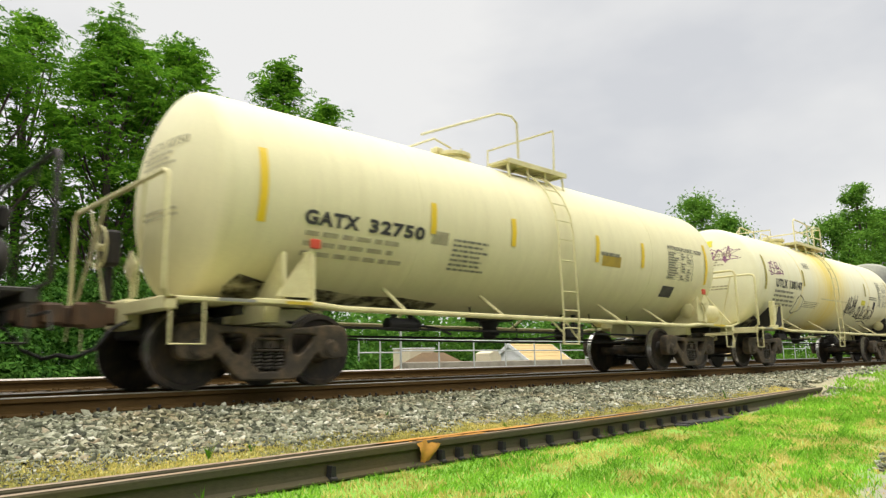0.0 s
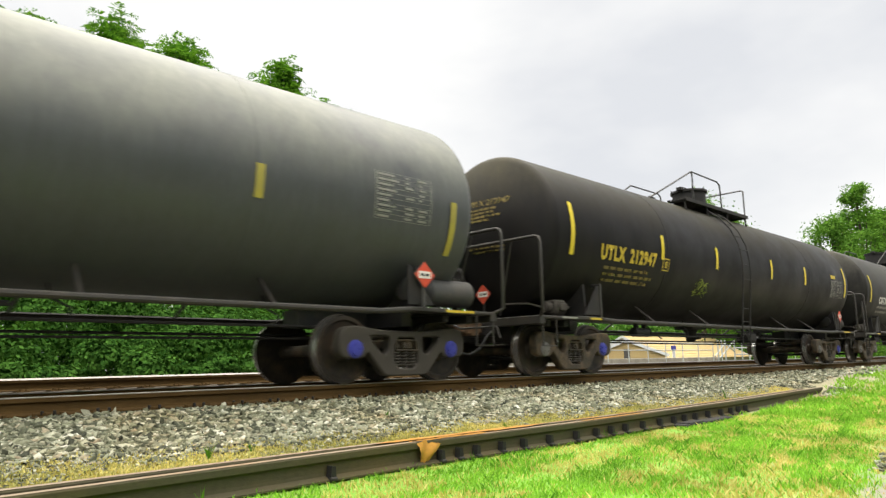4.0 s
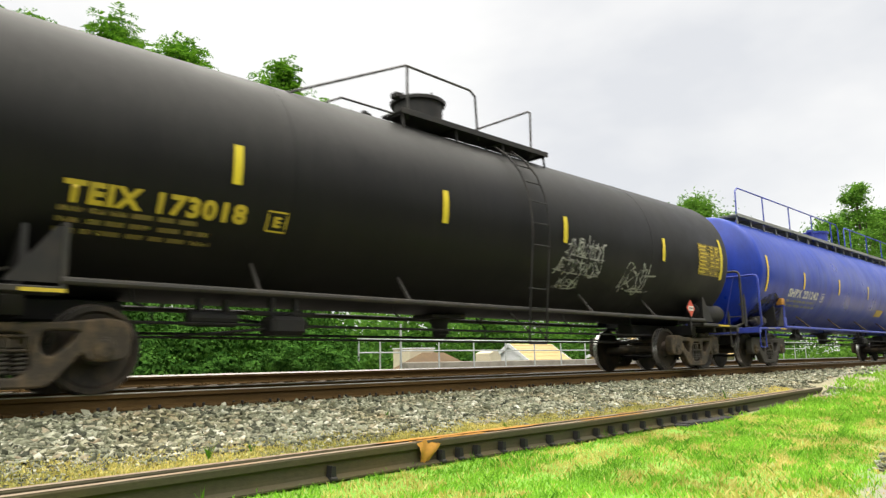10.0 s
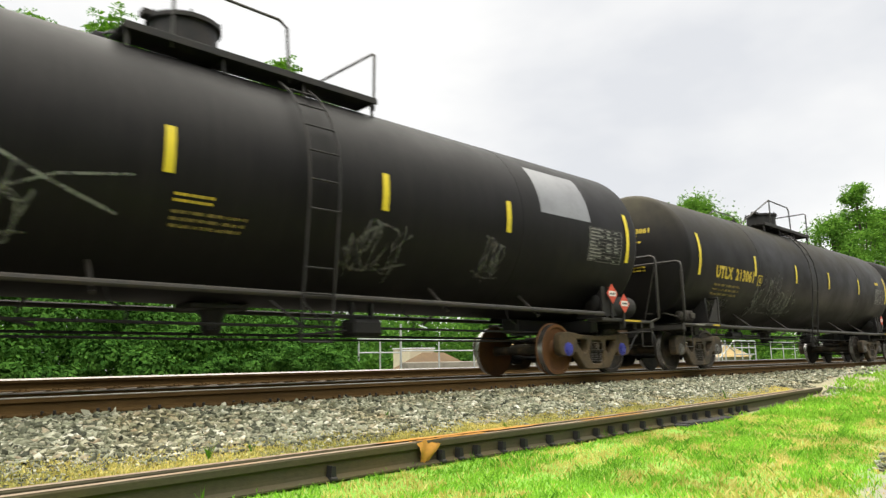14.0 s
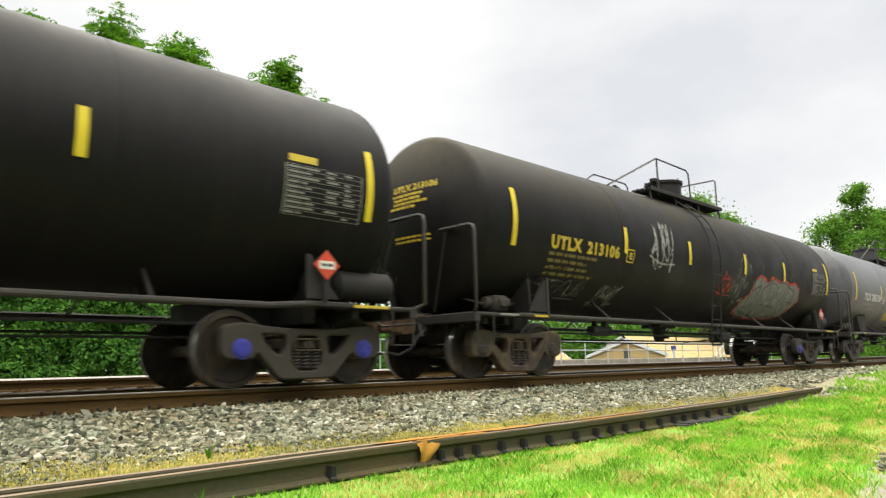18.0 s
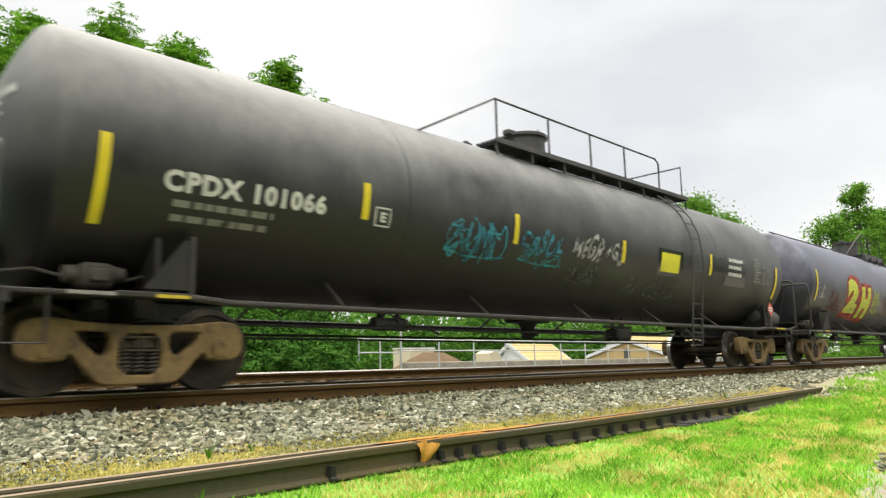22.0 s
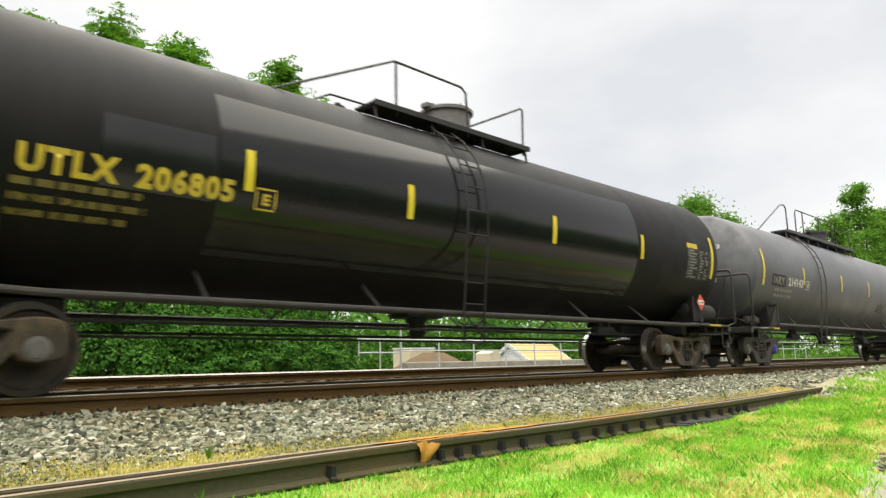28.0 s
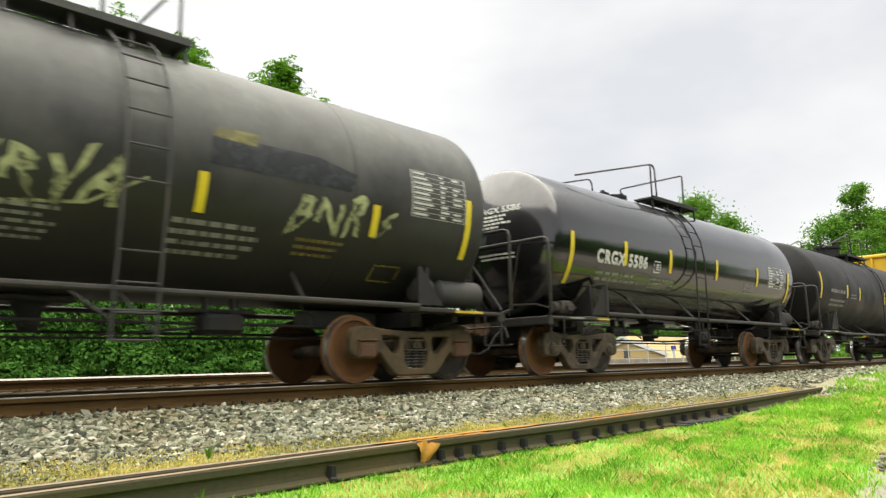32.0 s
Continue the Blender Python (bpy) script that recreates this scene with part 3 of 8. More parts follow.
part("splice_plate", kept("splice", lambda s: rust_sheet(s, 3.45, 5.6, .02, .115, .1955, 1)), M["orange_rust"], loose, "orange-rusted plate on the rails")
part("rust_scale", kept("scale", lambda s: rust_sheet(s, 3.75, 4.7, -.03, .03, .1885, 2)), M["orange_rust"], loose, "orange rust scale on the rail head")


def rust_flap(s):
    """A crumpled flap of rusted sheet hanging over the rail's side."""
    r = random.Random(8)
    cols, rows = 9, 6
    vs = []
    for j in range(rows):
        f = j / (rows - 1)
        for i in range(cols):
            u = i / (cols - 1)
            x = 3.80 + .025 * f + u * (.26 - .17 * f) + r.uniform(-.006, .006)
            vs.append((x, 4.235 - .022 * math.sin(3.1 * f) - .012 * math.sin(9 * u + 3 * f) + r.uniform(-.004, .004), .175 - .15 * f + .02 * math.sin(5 * u) * (1 - f) + r.uniform(-.005, .005)))
    return s.add(vs, [(j * cols + i, j * cols + i + 1, (j + 1) * cols + i + 1, (j + 1) * cols + i) for j in range(rows - 1) for i in range(cols - 1)])


part("rust_cap", kept("rust_cap", rust_flap, smooth=50), M["orange_rust"], loose, "crumpled orange rusted flap")
clip_me = kept("rail_brace", lambda s: s.slab([(-.025, 0.0), (.025, 0.0), (.020, .10), (-.014, .105)], -.03, .03).box((-.03, -.05, 0), (.03, 0, .03), .008))
for x in [2.95] + [4.05 + .21 * k for k in range(3)] + [4.8 + .36 * k + .06 * math.sin(k * 5) for k in range(17)]:
    part("rail_brace", clip_me, M["under"], loose, "", pose(x, loose_line(x) - .055, 0.0))
for k, (xa, xb, off) in enumerate(((5.3, 6.6, .15), (6.1, 7.4, 0), (7.0, 8.6, .15), (9.2, 10.4, .15))):
    part("rust_flake", kept(("rust_flake", k), lambda s: s.add([(x, (back_line(x) if off else loose_line(x)) + sy * (.018 + .012 * math.sin(3 * x)), .1885 + (.008 if off else 0)) for x in np.linspace(xa, xb, 14) for sy in (-1, 1)], [(2 * i, 2 * i + 1, 2 * i + 3, 2 * i + 2) for i in range(13)])), M["orange_rust"], loose, "orange rust on the rail head")
# black strip standing in for the shaded gap under the loose rail
timber = new("old_timber", kept("old_timber", lambda s: s.box((-.75, -.08, -.03), (.75, .08, .022), .012).box((-.62, -.075, .022), (-.2, .07, .034), .008)))
timber.data.materials.append(M["under"])
timber.matrix_basis = pose(8.7, 4.21, 0.0, 0, 0, 3)
tagged(timber, "black strip painted as the shade under the loose rail", "timber")


ballast("rail_end_stones", 420, 13.6, 16.4, 4.45, 5.3, .06, 16, "pale stones beyond the end of the loose rail", lambda x, y: (y < 4.72 + (x - 14.4) * .17) & (y > 4.5 + (x - 14.4) * .1) & (x > 14.3))
ballast("rail_grit", 9000, -1.0, 6.5, 4.1, 4.5, .017, 15, "pale grit lying between the two loose rails", lambda x, y: (y > np.array([loose_line(v) + .030 for v in x])) & (y < np.array([back_line(v) - .042 for v in x])) & (patchy(x * 2.2, y) < .7), lift=.128)


# ---- grass ----
def blades(name, count, x0, x1, y0, y1, h, w, seed, mat, label, keep=None, power=1.0, rise=0.0):
    r = np.random.default_rng(seed)
    x = x0 + (x1 - x0) * r.random(count) ** power
    y = y0 + (y1 - y0) * r.random(count)
    if keep is not None:
        ok = keep(x, y, r)
        x, y = x[ok], y[ok]
    n = len(x)
    z = ground_z(x, y) - .005 + rise * r.random(n)
    a, lean = r.uniform(0, 2 * np.pi, n), r.uniform(0, .9, n)
    hh = h * r.uniform(.5, 1.5, n)
    b = r.uniform(0, 2 * np.pi, n)
    ww = w * r.uniform(.7, 1.4, n)
    px, py = np.cos(a) * ww, np.sin(a) * ww
    lx, ly = np.cos(b) * lean * hh, np.sin(b) * lean * hh
    v = np.stack([np.stack([x - px, y - py, z], -1), np.stack([x + px, y + py, z], -1),
                  np.stack([x + lx * .45 + px * .7, y + ly * .45 + py * .7, z + hh * .62], -1), np.stack([x + lx * 1.1, y + ly * 1.1, z + hh], -1)], 1)
    ob = new(name, big_mesh(name, v.reshape(-1, 3), 4, mat))
    return tagged(ob, label, "grass", kind="stuff")


def bare(x, y):
    """A worn sandy spot in the lawn."""
    u, v = ((x - 5.3) * .6 - (y - 3.65) * .8) / .30, ((x - 5.3) * .85 + (y - 3.65) * .53) / .5
    return u * u + v * v + .5 * patchy(x * 2, y * 2) < .8


def lawn(x, y, r):
    edge = np.interp(x, [-2, 1, 4, 6, 10, 14.4, 18, 30], [4.05, 4.08, 4.18, 4.15, 4.3, 4.72, 5.35, 6.7])
    return (y < edge + r.normal(0, .06, len(x))) & (y > .165 * x + .66 + r.normal(0, .10, len(x))) & ~(bare(x, y) & (r.random(len(x)) < .93)) & ((patchy(x, y) < .33) | (r.random(len(x)) < .10))


def straw(x, y, r):
    edge = np.interp(x, [-2, 1, 4, 6, 10, 14.4, 18, 30], [4.05, 4.08, 4.18, 4.15, 4.3, 4.72, 5.35, 6.7])
    return ((y < edge) & (y > .165 * x + .62 + r.normal(0, .16, len(x))) & ((patchy(x, y) + .6 * bare(x, y) + .5 * (y < .165 * x + 1.15) + r.normal(0, .22, len(x)) > .22) | (r.random(len(x)) < .08))) | ((y > edge + .25) & (y < edge + 1.15) & (r.random(len(x)) < .9))


def chaff(x, y, r):
    edge = np.interp(x, [-2, 1, 4, 6, 10, 14.4, 18, 30], [4.05, 4.08, 4.18, 4.15, 4.3, 4.72, 5.35, 6.7])
    return r.random(len(x)) < np.clip(1.0 - (y - 5.6) * 3.0, 0, 1) * (.34 + .38 * (patchy(x, y) > 0))


blades("lawn_grass", 232000, -8.0, 11.0, .1, 4.6, .036, .0042, 21, M["grass"], "short mown green lawn grass", lawn)
blades("lawn_grass_far", 70000, 10.0, 45.0, .5, 6.8, .07, .011, 22, M["grass"], "green lawn grass farther along the track", lawn, 1.4)
blades("dry_grass", 210000, -3.0, 18.0, .1, 4.9, .030, .005, 23, M["straw"], "dry straw-coloured grass patches", straw)
blades("lawn_tufts", 76000, -8.0, 14.0, .1, 4.6, .052, .0042, 26, M["grass_dark"], "longer darker tufts in the lawn", lambda x, y, r: lawn(x, y, r) & (patchy(x * 1.6 + 5, y * 1.6) > .35 + r.normal(0, .2, len(x))))
blades("dry_tufts", 30000, -2.0, 14.0, .3, 4.6, .05, .0045, 27, M["straw"], "golden tufts of dry grass", lambda x, y, r: (y > .165 * x + .66) & (y < 4.05) & (patchy(x * 1.3 + 9, y * 1.3 + 2) > .55 + r.normal(0, .15, len(x))))
blades("dry_chaff", 130000, 0.0, 15.0, 5.0, 6.2, .018, .0065, 24, M["straw"], "dry straw lying between the rail and the ballast", chaff, rise=.035)


def moss(x, y, r):
    edge = np.interp(x, [0, 2, 3.2, 5, 9], [5.72, 5.66, 5.55, 5.5, 5.5])
    return patchy(x * 1.2 + 3, y * 2.0) * .5 + r.normal(0, .3, len(x)) > (y - edge) * 3.2 + .25


blades("yellow_moss", 60000, .4, 11.0, 4.8, 6.0, .017, .007, 25, M["moss"], "yellow-green moss and thin grass in the grit", moss, rise=.034)


def weed_clump(x, y, h, seed):
    r = random.Random(seed)
    z = float(ground_z(x, y))
    s = Shape()
    for k in range(7):
        a, q = r.uniform(0, 6.28), r.uniform(.2, .95)
        tip = (x + q * h * .6 * math.cos(a), y + q * h * .6 * math.sin(a), z + h * r.uniform(.6, 1.1))
        mid = (x + q * h * .25 * math.cos(a), y + q * h * .25 * math.sin(a), z + h * .5)
        w = .004
        s.add([(x - w, y, z), (x + w, y, z), (mid[0] + w, mid[1], mid[2]), tip, (mid[0] - w, mid[1], mid[2])], [(0, 1, 2, 3, 4)])
    ob = new("weed", s.mesh("weed"))
    ob.data.materials.append(M["weed"])
    return tagged(ob, "small green weed growing in the gravel", "weed", group="weeds in the gravel")


for k, (x, y, h) in enumerate(((2.6, 5.35, .16), (3.0, 5.4, .11), (1.22, 4.24, .15), (1.55, 4.27, .10), (1.95, 4.08, .13), (4.3, 4.1, .10), (1.1, 4.72, .10), (4.6, 4.3, .12), (6.45, 4.22, .13), (6.6, 4.2, .11), (5.2, 6.3, .1), (11.8, 5.3, .3), (13.5, 5.6, .22), (6.0, 5.2, .1))):
    weed_clump(x, y, h, 60 + k)


# ---- trees and bushes ----
def frond_cloud(centres, spread, fronds, size, seed):
    """Feathery foliage: drooping fronds of paired leaflets about many centres."""
    r = np.random.default_rng(seed)
    c = np.repeat(np.asarray(centres, float), fronds, axis=0)
    sp = np.repeat(np.asarray(spread, float).reshape(-1, 1), fronds, axis=0)
    n, pairs = len(c), 8
    root = c + r.normal(0, 1, (n, 3)) * sp * np.array([.8, .8, .6])
    d = r.normal(0, 1, (n, 3))
    d[:, 2] = np.abs(d[:, 2]) * .7 + .05
    d /= np.linalg.norm(d, axis=1, keepdims=True)
    side = np.cross(d, np.array([0, 0, 1.0]))
    side /= np.linalg.norm(side, axis=1, keepdims=True) + 1e-6
    ln = size * r.uniform(.6, 1.3, (n, 1))
    out = []
    for k in range(pairs):
        f = (k + 1) / pairs
        at = root + d * ln * f - np.array([0, 0, 1.0]) * ln * .55 * f * f
        for sgn in (-1, 1):
            q = sgn * side + d * .35 + r.normal(0, .25, (n, 3)) - np.array([0, 0, .3])
            w = ln * .36 * (1.1 - .6 * f)
            u = np.cross(q, r.normal(0, 1, (n, 3)))
            u /= np.linalg.norm(u, axis=1, keepdims=True) + 1e-6
            out.append(np.stack([at, at + q * w * .5 + u * w * .2, at + q * w, at + q * w * .5 - u * w * .2], 1))
    return np.concatenate(out).reshape(-1, 3)


def leaf_cloud(centres, spread, per, size, seed, squash=.7):
    """Leaves, each a pointed four-corner blade, scattered about many centres."""
    r = np.random.default_rng(seed)
    c = np.repeat(np.asarray(centres, float), per, axis=0)
    n = len(c)
    sp = np.repeat(np.asarray(spread, float).reshape(-1, 1) * np.ones((len(centres), 1)), per, axis=0)
    p = c + r.normal(0, 1, (n, 3)) * sp * np.array([1, 1, squash])
    d = r.normal(0, 1, (n, 3))
    d[:, 2] = d[:, 2] * .5 - .35
    d /= np.linalg.norm(d, axis=1, keepdims=True)
    u = np.cross(d, r.normal(0, 1, (n, 3)))
    u /= np.linalg.norm(u, axis=1, keepdims=True)
    ln = size * r.uniform(.6, 1.4, (n, 1))
    v = np.stack([p, p + d * ln * .5 + u * ln * .26, p + d * ln, p + d * ln * .5 - u * ln * .26], 1)
    return v.reshape(-1, 3)


def tree(x, y, z0, height, width, seed, leaf, label, clusters=70, per=170, size=.14, low=.3, lean=0.0, mat="leaf_wood", spread=.30, feathery=False):
    r = random.Random(seed)
    t = thing("tree", label, "tree", (x, y, z0), group="trees behind the railway")
    s = Shape()
    top = Vector((lean, 0, height * .92))
    trunk_r = .018 * height
    n = 9
    line = [Vector((lean * f * f + .12 * math.sin(3 * f + seed), .1 * math.sin(4 * f + seed * 2), height * .92 * f)) for f in np.linspace(0, 1, n)]
    for i in range(n - 1):
        s.tube([line[i], line[i + 1]], trunk_r * (1 - .85 * (i + .5) / n), 8)
    tips = []
    for k in range(clusters):
        f = low + (1 - low) * r.random() ** .8
        a = r.uniform(0, 6.283)
        prof = math.sin(math.pi * min(1, (f - low) / (1 - low) * .86 + .12)) ** .7
        rad = width * .5 * prof * r.uniform(.45, 1.08)
        base = line[min(n - 1, int(f * (n - 1) * .8))]
        tip = Vector((lean * f * f + rad * math.cos(a), rad * math.sin(a), height * f + r.uniform(-.3, .3)))
        tips.append(tip)
        if k % 2 == 0:
            mid = base.lerp(tip, .55) + Vector((0, 0, -.08 * height * .3))
            s.tube([base, mid, tip], max(.012, trunk_r * .22 * (1 - .6 * f)), 5)
    tips += [top + Vector((r.uniform(-.2, .2), r.uniform(-.2, .2), r.uniform(0, height * .08))) for _ in range(3)]
    part("trunk", s.mesh("trunk"), M["bark"], t, "brown tapered trunk with limbs")
    sp = np.array([spread * width / 3.4 * r.uniform(.6, 1.3) for _ in tips])
    centres = [tuple(p) for p in tips]
    me = big_mesh("crown", frond_cloud(centres, sp, per, size, seed) if feathery else leaf_cloud(centres, sp, per, size, seed), 4, M[mat])
    part_ob = new("crown", me)
    part_ob.parent = t
    tagged(part_ob, "leafy green crown with gaps", kind="stuff")
    return t


GZ = lambda x, y: float(ground_z(np.array(x), np.array(y)))
for k, (x, y, h, w, cl, fronds, lean, low, spread) in enumerate((
        (-3.0, 22.0, 13.0, 7.0, 90, 18, 0, .15, .30), (2.9, 21.0, 12.6, 4.2, 120, 18, -.3, .18, .27), (6.6, 21.0, 10.5, 3.7, 150, 18, .25, .2, .27),
        (8.6, 22.0, 11.2, 3.9, 120, 18, .5, .3, .26), (5.3, 24.0, 11.2, 3.4, 60, 14, 0, .3, .26), (10.6, 23.0, 10.0, 2.4, 20, 11, .3, .5, .24),
        (12.6, 21.0, 11.1, 2.6, 96, 15, -.1, .16, .32), (14.9, 22.0, 11.3, 2.6, 40, 13, .2, .55, .34), (-8.0, 24.0, 13.0, 7.0, 60, 14, 0, .1, .30))):
    tree(x, y, GZ(x, y) - .1, h, w, 200 + k, .14, "broadleaf tree with light green leaves against the sky", cl, int(fronds * 1.4), .43, low, lean, "leaf_bright", spread, True)
for k, (x, y, h, w) in enumerate(((82, 39, 23.5, 10), (91, 39, 22.6, 9), (93, 27, 20.5, 9), (98, 25, 24.0, 7), (105, 24, 21, 9), (116, 26, 22.5, 11), (125, 31, 19, 10))):
    tree(x, y, GZ(x, y) - .2, h, w, 300 + k, .3, "tall broadleaf tree in the distance", 95, 200, .34, .12, 0, "leaf_far", .27)


def thicket(name, x0, x1, y0, y1, z1, clumps, per, size, spread, seed, mat, label):
    r = np.random.default_rng(seed)
    x, y = r.uniform(x0, x1, clumps), r.uniform(y0, y1, clumps)
    top = z1 * (.72 + .28 * np.sin(x * .9) * np.sin(x * .37 + 1))
    g = ground_z(x, y)
    z = g + (top - 0) * r.random(clumps) ** .8
    ob = new(name, big_mesh(name, leaf_cloud(np.stack([x, y, z], -1), np.full(clumps, spread), per, size, seed + 1, .8), 4, M[mat]))
    return tagged(ob, label, "bushes", kind="stuff")


def bushes(name, x0, x1, rows, leaves, size, seed, mat, label):
    """Rounded bushes side by side and above one another, their leaves on the outside of each."""
    r = np.random.default_rng(seed)
    out = []
    for y, z, rad, count in rows:
        for k in range(count):
            q = rad * r.uniform(.65, 1.25)
            c = np.array([x0 + (x1 - x0) * (k + r.uniform(.1, .9)) / count, y + r.normal(0, .22), 0.0])
            c[2] = float(ground_z(c[0], c[1])) + z + r.normal(0, .16)
            d = r.normal(0, 1, (leaves, 3))
            d /= np.linalg.norm(d, axis=1, keepdims=True)
            lump = 1 + .22 * np.sin(4 * d[:, :1] + k) * np.sin(5 * d[:, 2:] + 2 * k) + .12 * np.sin(9 * d[:, 1:2] + k)
            p = c + d * q * lump * r.uniform(.8, 1.06, (leaves, 1)) * np.array([1.15, .9, .9])
            nrm = d + r.normal(0, .45, (leaves, 3)) + np.array([0, 0, .35])
            nrm /= np.linalg.norm(nrm, axis=1, keepdims=True)
            u = np.cross(nrm, r.normal(0, 1, (leaves, 3)))
            u /= np.linalg.norm(u, axis=1, keepdims=True)
            w = np.cross(nrm, u)
            ln = size * r.uniform(.6, 1.5, (leaves, 1))
            out.append(np.stack([p - u * ln * .5, p + w * ln * .3 - u * ln * .05, p + u * ln * .5, p - w * ln * .3 - u * ln * .05], 1))
    v = np.concatenate(out).reshape(-1, 3)
    v[:, 2] = np.maximum(v[:, 2], ground_z(v[:, 0], v[:, 1]))
    return tagged(new(name, big_mesh(name, v, 4, M[mat])), label, "bushes", kind="stuff")


bushes("undergrowth", 1.5, 13.1, ((17.3, .35, .5, 18), (17.8, .9, .62, 15), (18.4, 1.4, .7, 14), (19.0, 1.95, .68, 14), (19.7, 2.4, .6, 16)), 1500, .095, 41, "leaf_hedge", "dense green undergrowth beside the far track")
thicket("undergrowth_left", -8.0, 2.2, 17.2, 20.0, 3.7, 300, 120, .12, .26, 41, "leaf_wood", "dense green undergrowth beside the far track")
thicket("undergrowth_back", -8.0, 13.6, 20.2, 21.5, 3.5, 420, 110, .14, .34, 48, "leaf_wood", "dark green bushes at the back of the undergrowth")
thicket("woods_behind", -14.0, 8.5, 21.0, 24.0, 6.6, 250, 90, .15, .42, 42, "leaf_wood", "dense dark woods behind the undergrowth")
thicket("woods_opposite", -45.0, 75.0, -24.0, -17.0, 11.0, 1500, 80, .5, 1.0, 49, "leaf_wood", "line of trees on the near side of the lane")
thicket("hedge_far", 16.0, 125.0, 41.0, 50.0, 11.0, 1500, 80, .5, .95, 43, "leaf_wood", "line of trees behind the roofs")
thicket("bushes_far", 73.0, 125.0, 19.0, 30.0, 5.0, 420, 70, .35, .7, 44, "leaf_far", "green bushes beside the track in the distance")
thicket("bushes_mid", 24.0, 85.0, 40.5, 43.0, 8.6, 420, 90, .3, .6, 45, "leaf_wood", "green bushes behind the fence")


# ---- fence, ledge and houses behind the tracks ----
ledge = new("ledge", kept("ledge", lambda s: s.box((18.2, 20.75, -1.0), (45.5, 21.15, .86), .03)))
ledge.data.materials.append(M["concrete"])
tagged(ledge, "low concrete ledge behind the far track", "ledge", kind="structure")
YF = 20.5


def fence(name, xs_, y, z0, z1, label):
    f = thing(name, label, "fence", (0, y, 0), group="railings behind the railway")
    for x in xs_:
        part("post", kept(("fence_post", z0, z1), lambda s: s.tube([(0, 0, z0 - .5), (0, 0, z1)], .032, 8)), M["galv"], f, "", pose(x, 0, 0))
    for z in (z1 - .02, (z0 + z1) / 2):
        part("rail", kept(("fence_rail", xs_[0], z), lambda s: s.tube([(xs_[0], 0, z), (xs_[-1], 0, z)], .027, 8)), M["galv"], f, "galvanised pipe rail")
    return f


fence("fence", [17.6 + 2.05 * k for k in range(14)], YF, .86, 1.74, "galvanised pipe fence with two rails")
fence("fence", [53.8 + 2.4 * k for k in range(4)], YF, .86, 1.9, "galvanised pipe fence with two rails")
side_fence = fence("fence", [0, 1.0, 2.0], 0, .72, 1.74, "short return of the pipe fence")
side_fence.matrix_basis = pose(17.6, YF, 0, 0, 0, 180)
mast = thing("signal_post", "thin white post beside the fence", "post", (17.45, YF - .2, 0))
part("pole", kept("mast", lambda s: s.tube([(0, 0, .2), (0, 0, 2.3)], .04, 8)), M["galv"], mast)


def house(x, y, z0, ridge_z, run, width, eave_z, wall, turn, label, fascia=None):
    """A gabled house, ridge along its own x."""
    h = thing("house", label, "house", (x, y, z0))
    h.matrix_basis = pose(x, y, z0, 0, 0, turn)
    part("wall", kept(("house_wall", x), lambda s: s.box((-run / 2, -width / 2, -.5), (run / 2, width / 2, eave_z), .0)
                      .add([(k * run / 2, -width / 2, eave_z) for k in (-1, 1)] + [(k * run / 2, width / 2, eave_z) for k in (-1, 1)] + [(k * run / 2, 0, ridge_z) for k in (-1, 1)],
                           [(0, 2, 4), (1, 3, 5), (0, 1, 5, 4), (2, 3, 5, 4)])), wall, h, "painted siding wall with gable")
    slope = math.atan2(ridge_z - eave_z, width / 2)
    lng = (width / 2 + .35) / math.cos(slope)
    for k in (-1, 1):
        roof = part("roof", kept(("house_roof", x, k), lambda s, k=k: s.box((-run / 2 - .15, min(0, k * lng), -.02), (run / 2 + .15, max(0, k * lng), .10), .01)), M["roof_tan"], h, "tan shingled roof slope",
             pose(0, 0, ridge_z + .03, -k * math.degrees(slope), 0, 0))
        for e in (-1, 1):
            part("fascia", kept(("house_fascia", x, k, e), lambda s, k=k, e=e: s.box((e * (run / 2 + .16) - .02, min(0, k * lng), -.10), (e * (run / 2 + .16) + .02, max(0, k * lng), .13), .0)), M["wall_white"], roof, "white fascia board")
        for q in range(9):
            part("shingle_course", kept(("course", x), lambda s: s.box((-run / 2 - .15, 0, .10), (run / 2 + .15, .04, .118))), M["roof_tan"], roof, "", pose(0, k * lng * (q + .5) / 9, 0))
    part("window", kept(("house_window", x), lambda s: s.box((-run / 2 - .03, -.25, eave_z - .3), (-run / 2 - .004, .25, eave_z + .5), .01)), M["steel"], h, "dark gable vent window")
    return h


house(38.8, 31.2, -3.2, 5.10, 4.4, 6.0, 3.1, M["wall_white"], 0, "house with a tan roof and white gable")
house(53.4, 32.3, -3.2, 5.5, 6.0, 5.9, 4.35, M["roof_tan"], 30, "house with a tan gable and white fascia boards")
house(72.4, 38.2, -3.2, 6.25, 20.0, 8.4, 4.15, M["wall_cream"], 0, "long house with a wide tan roof")


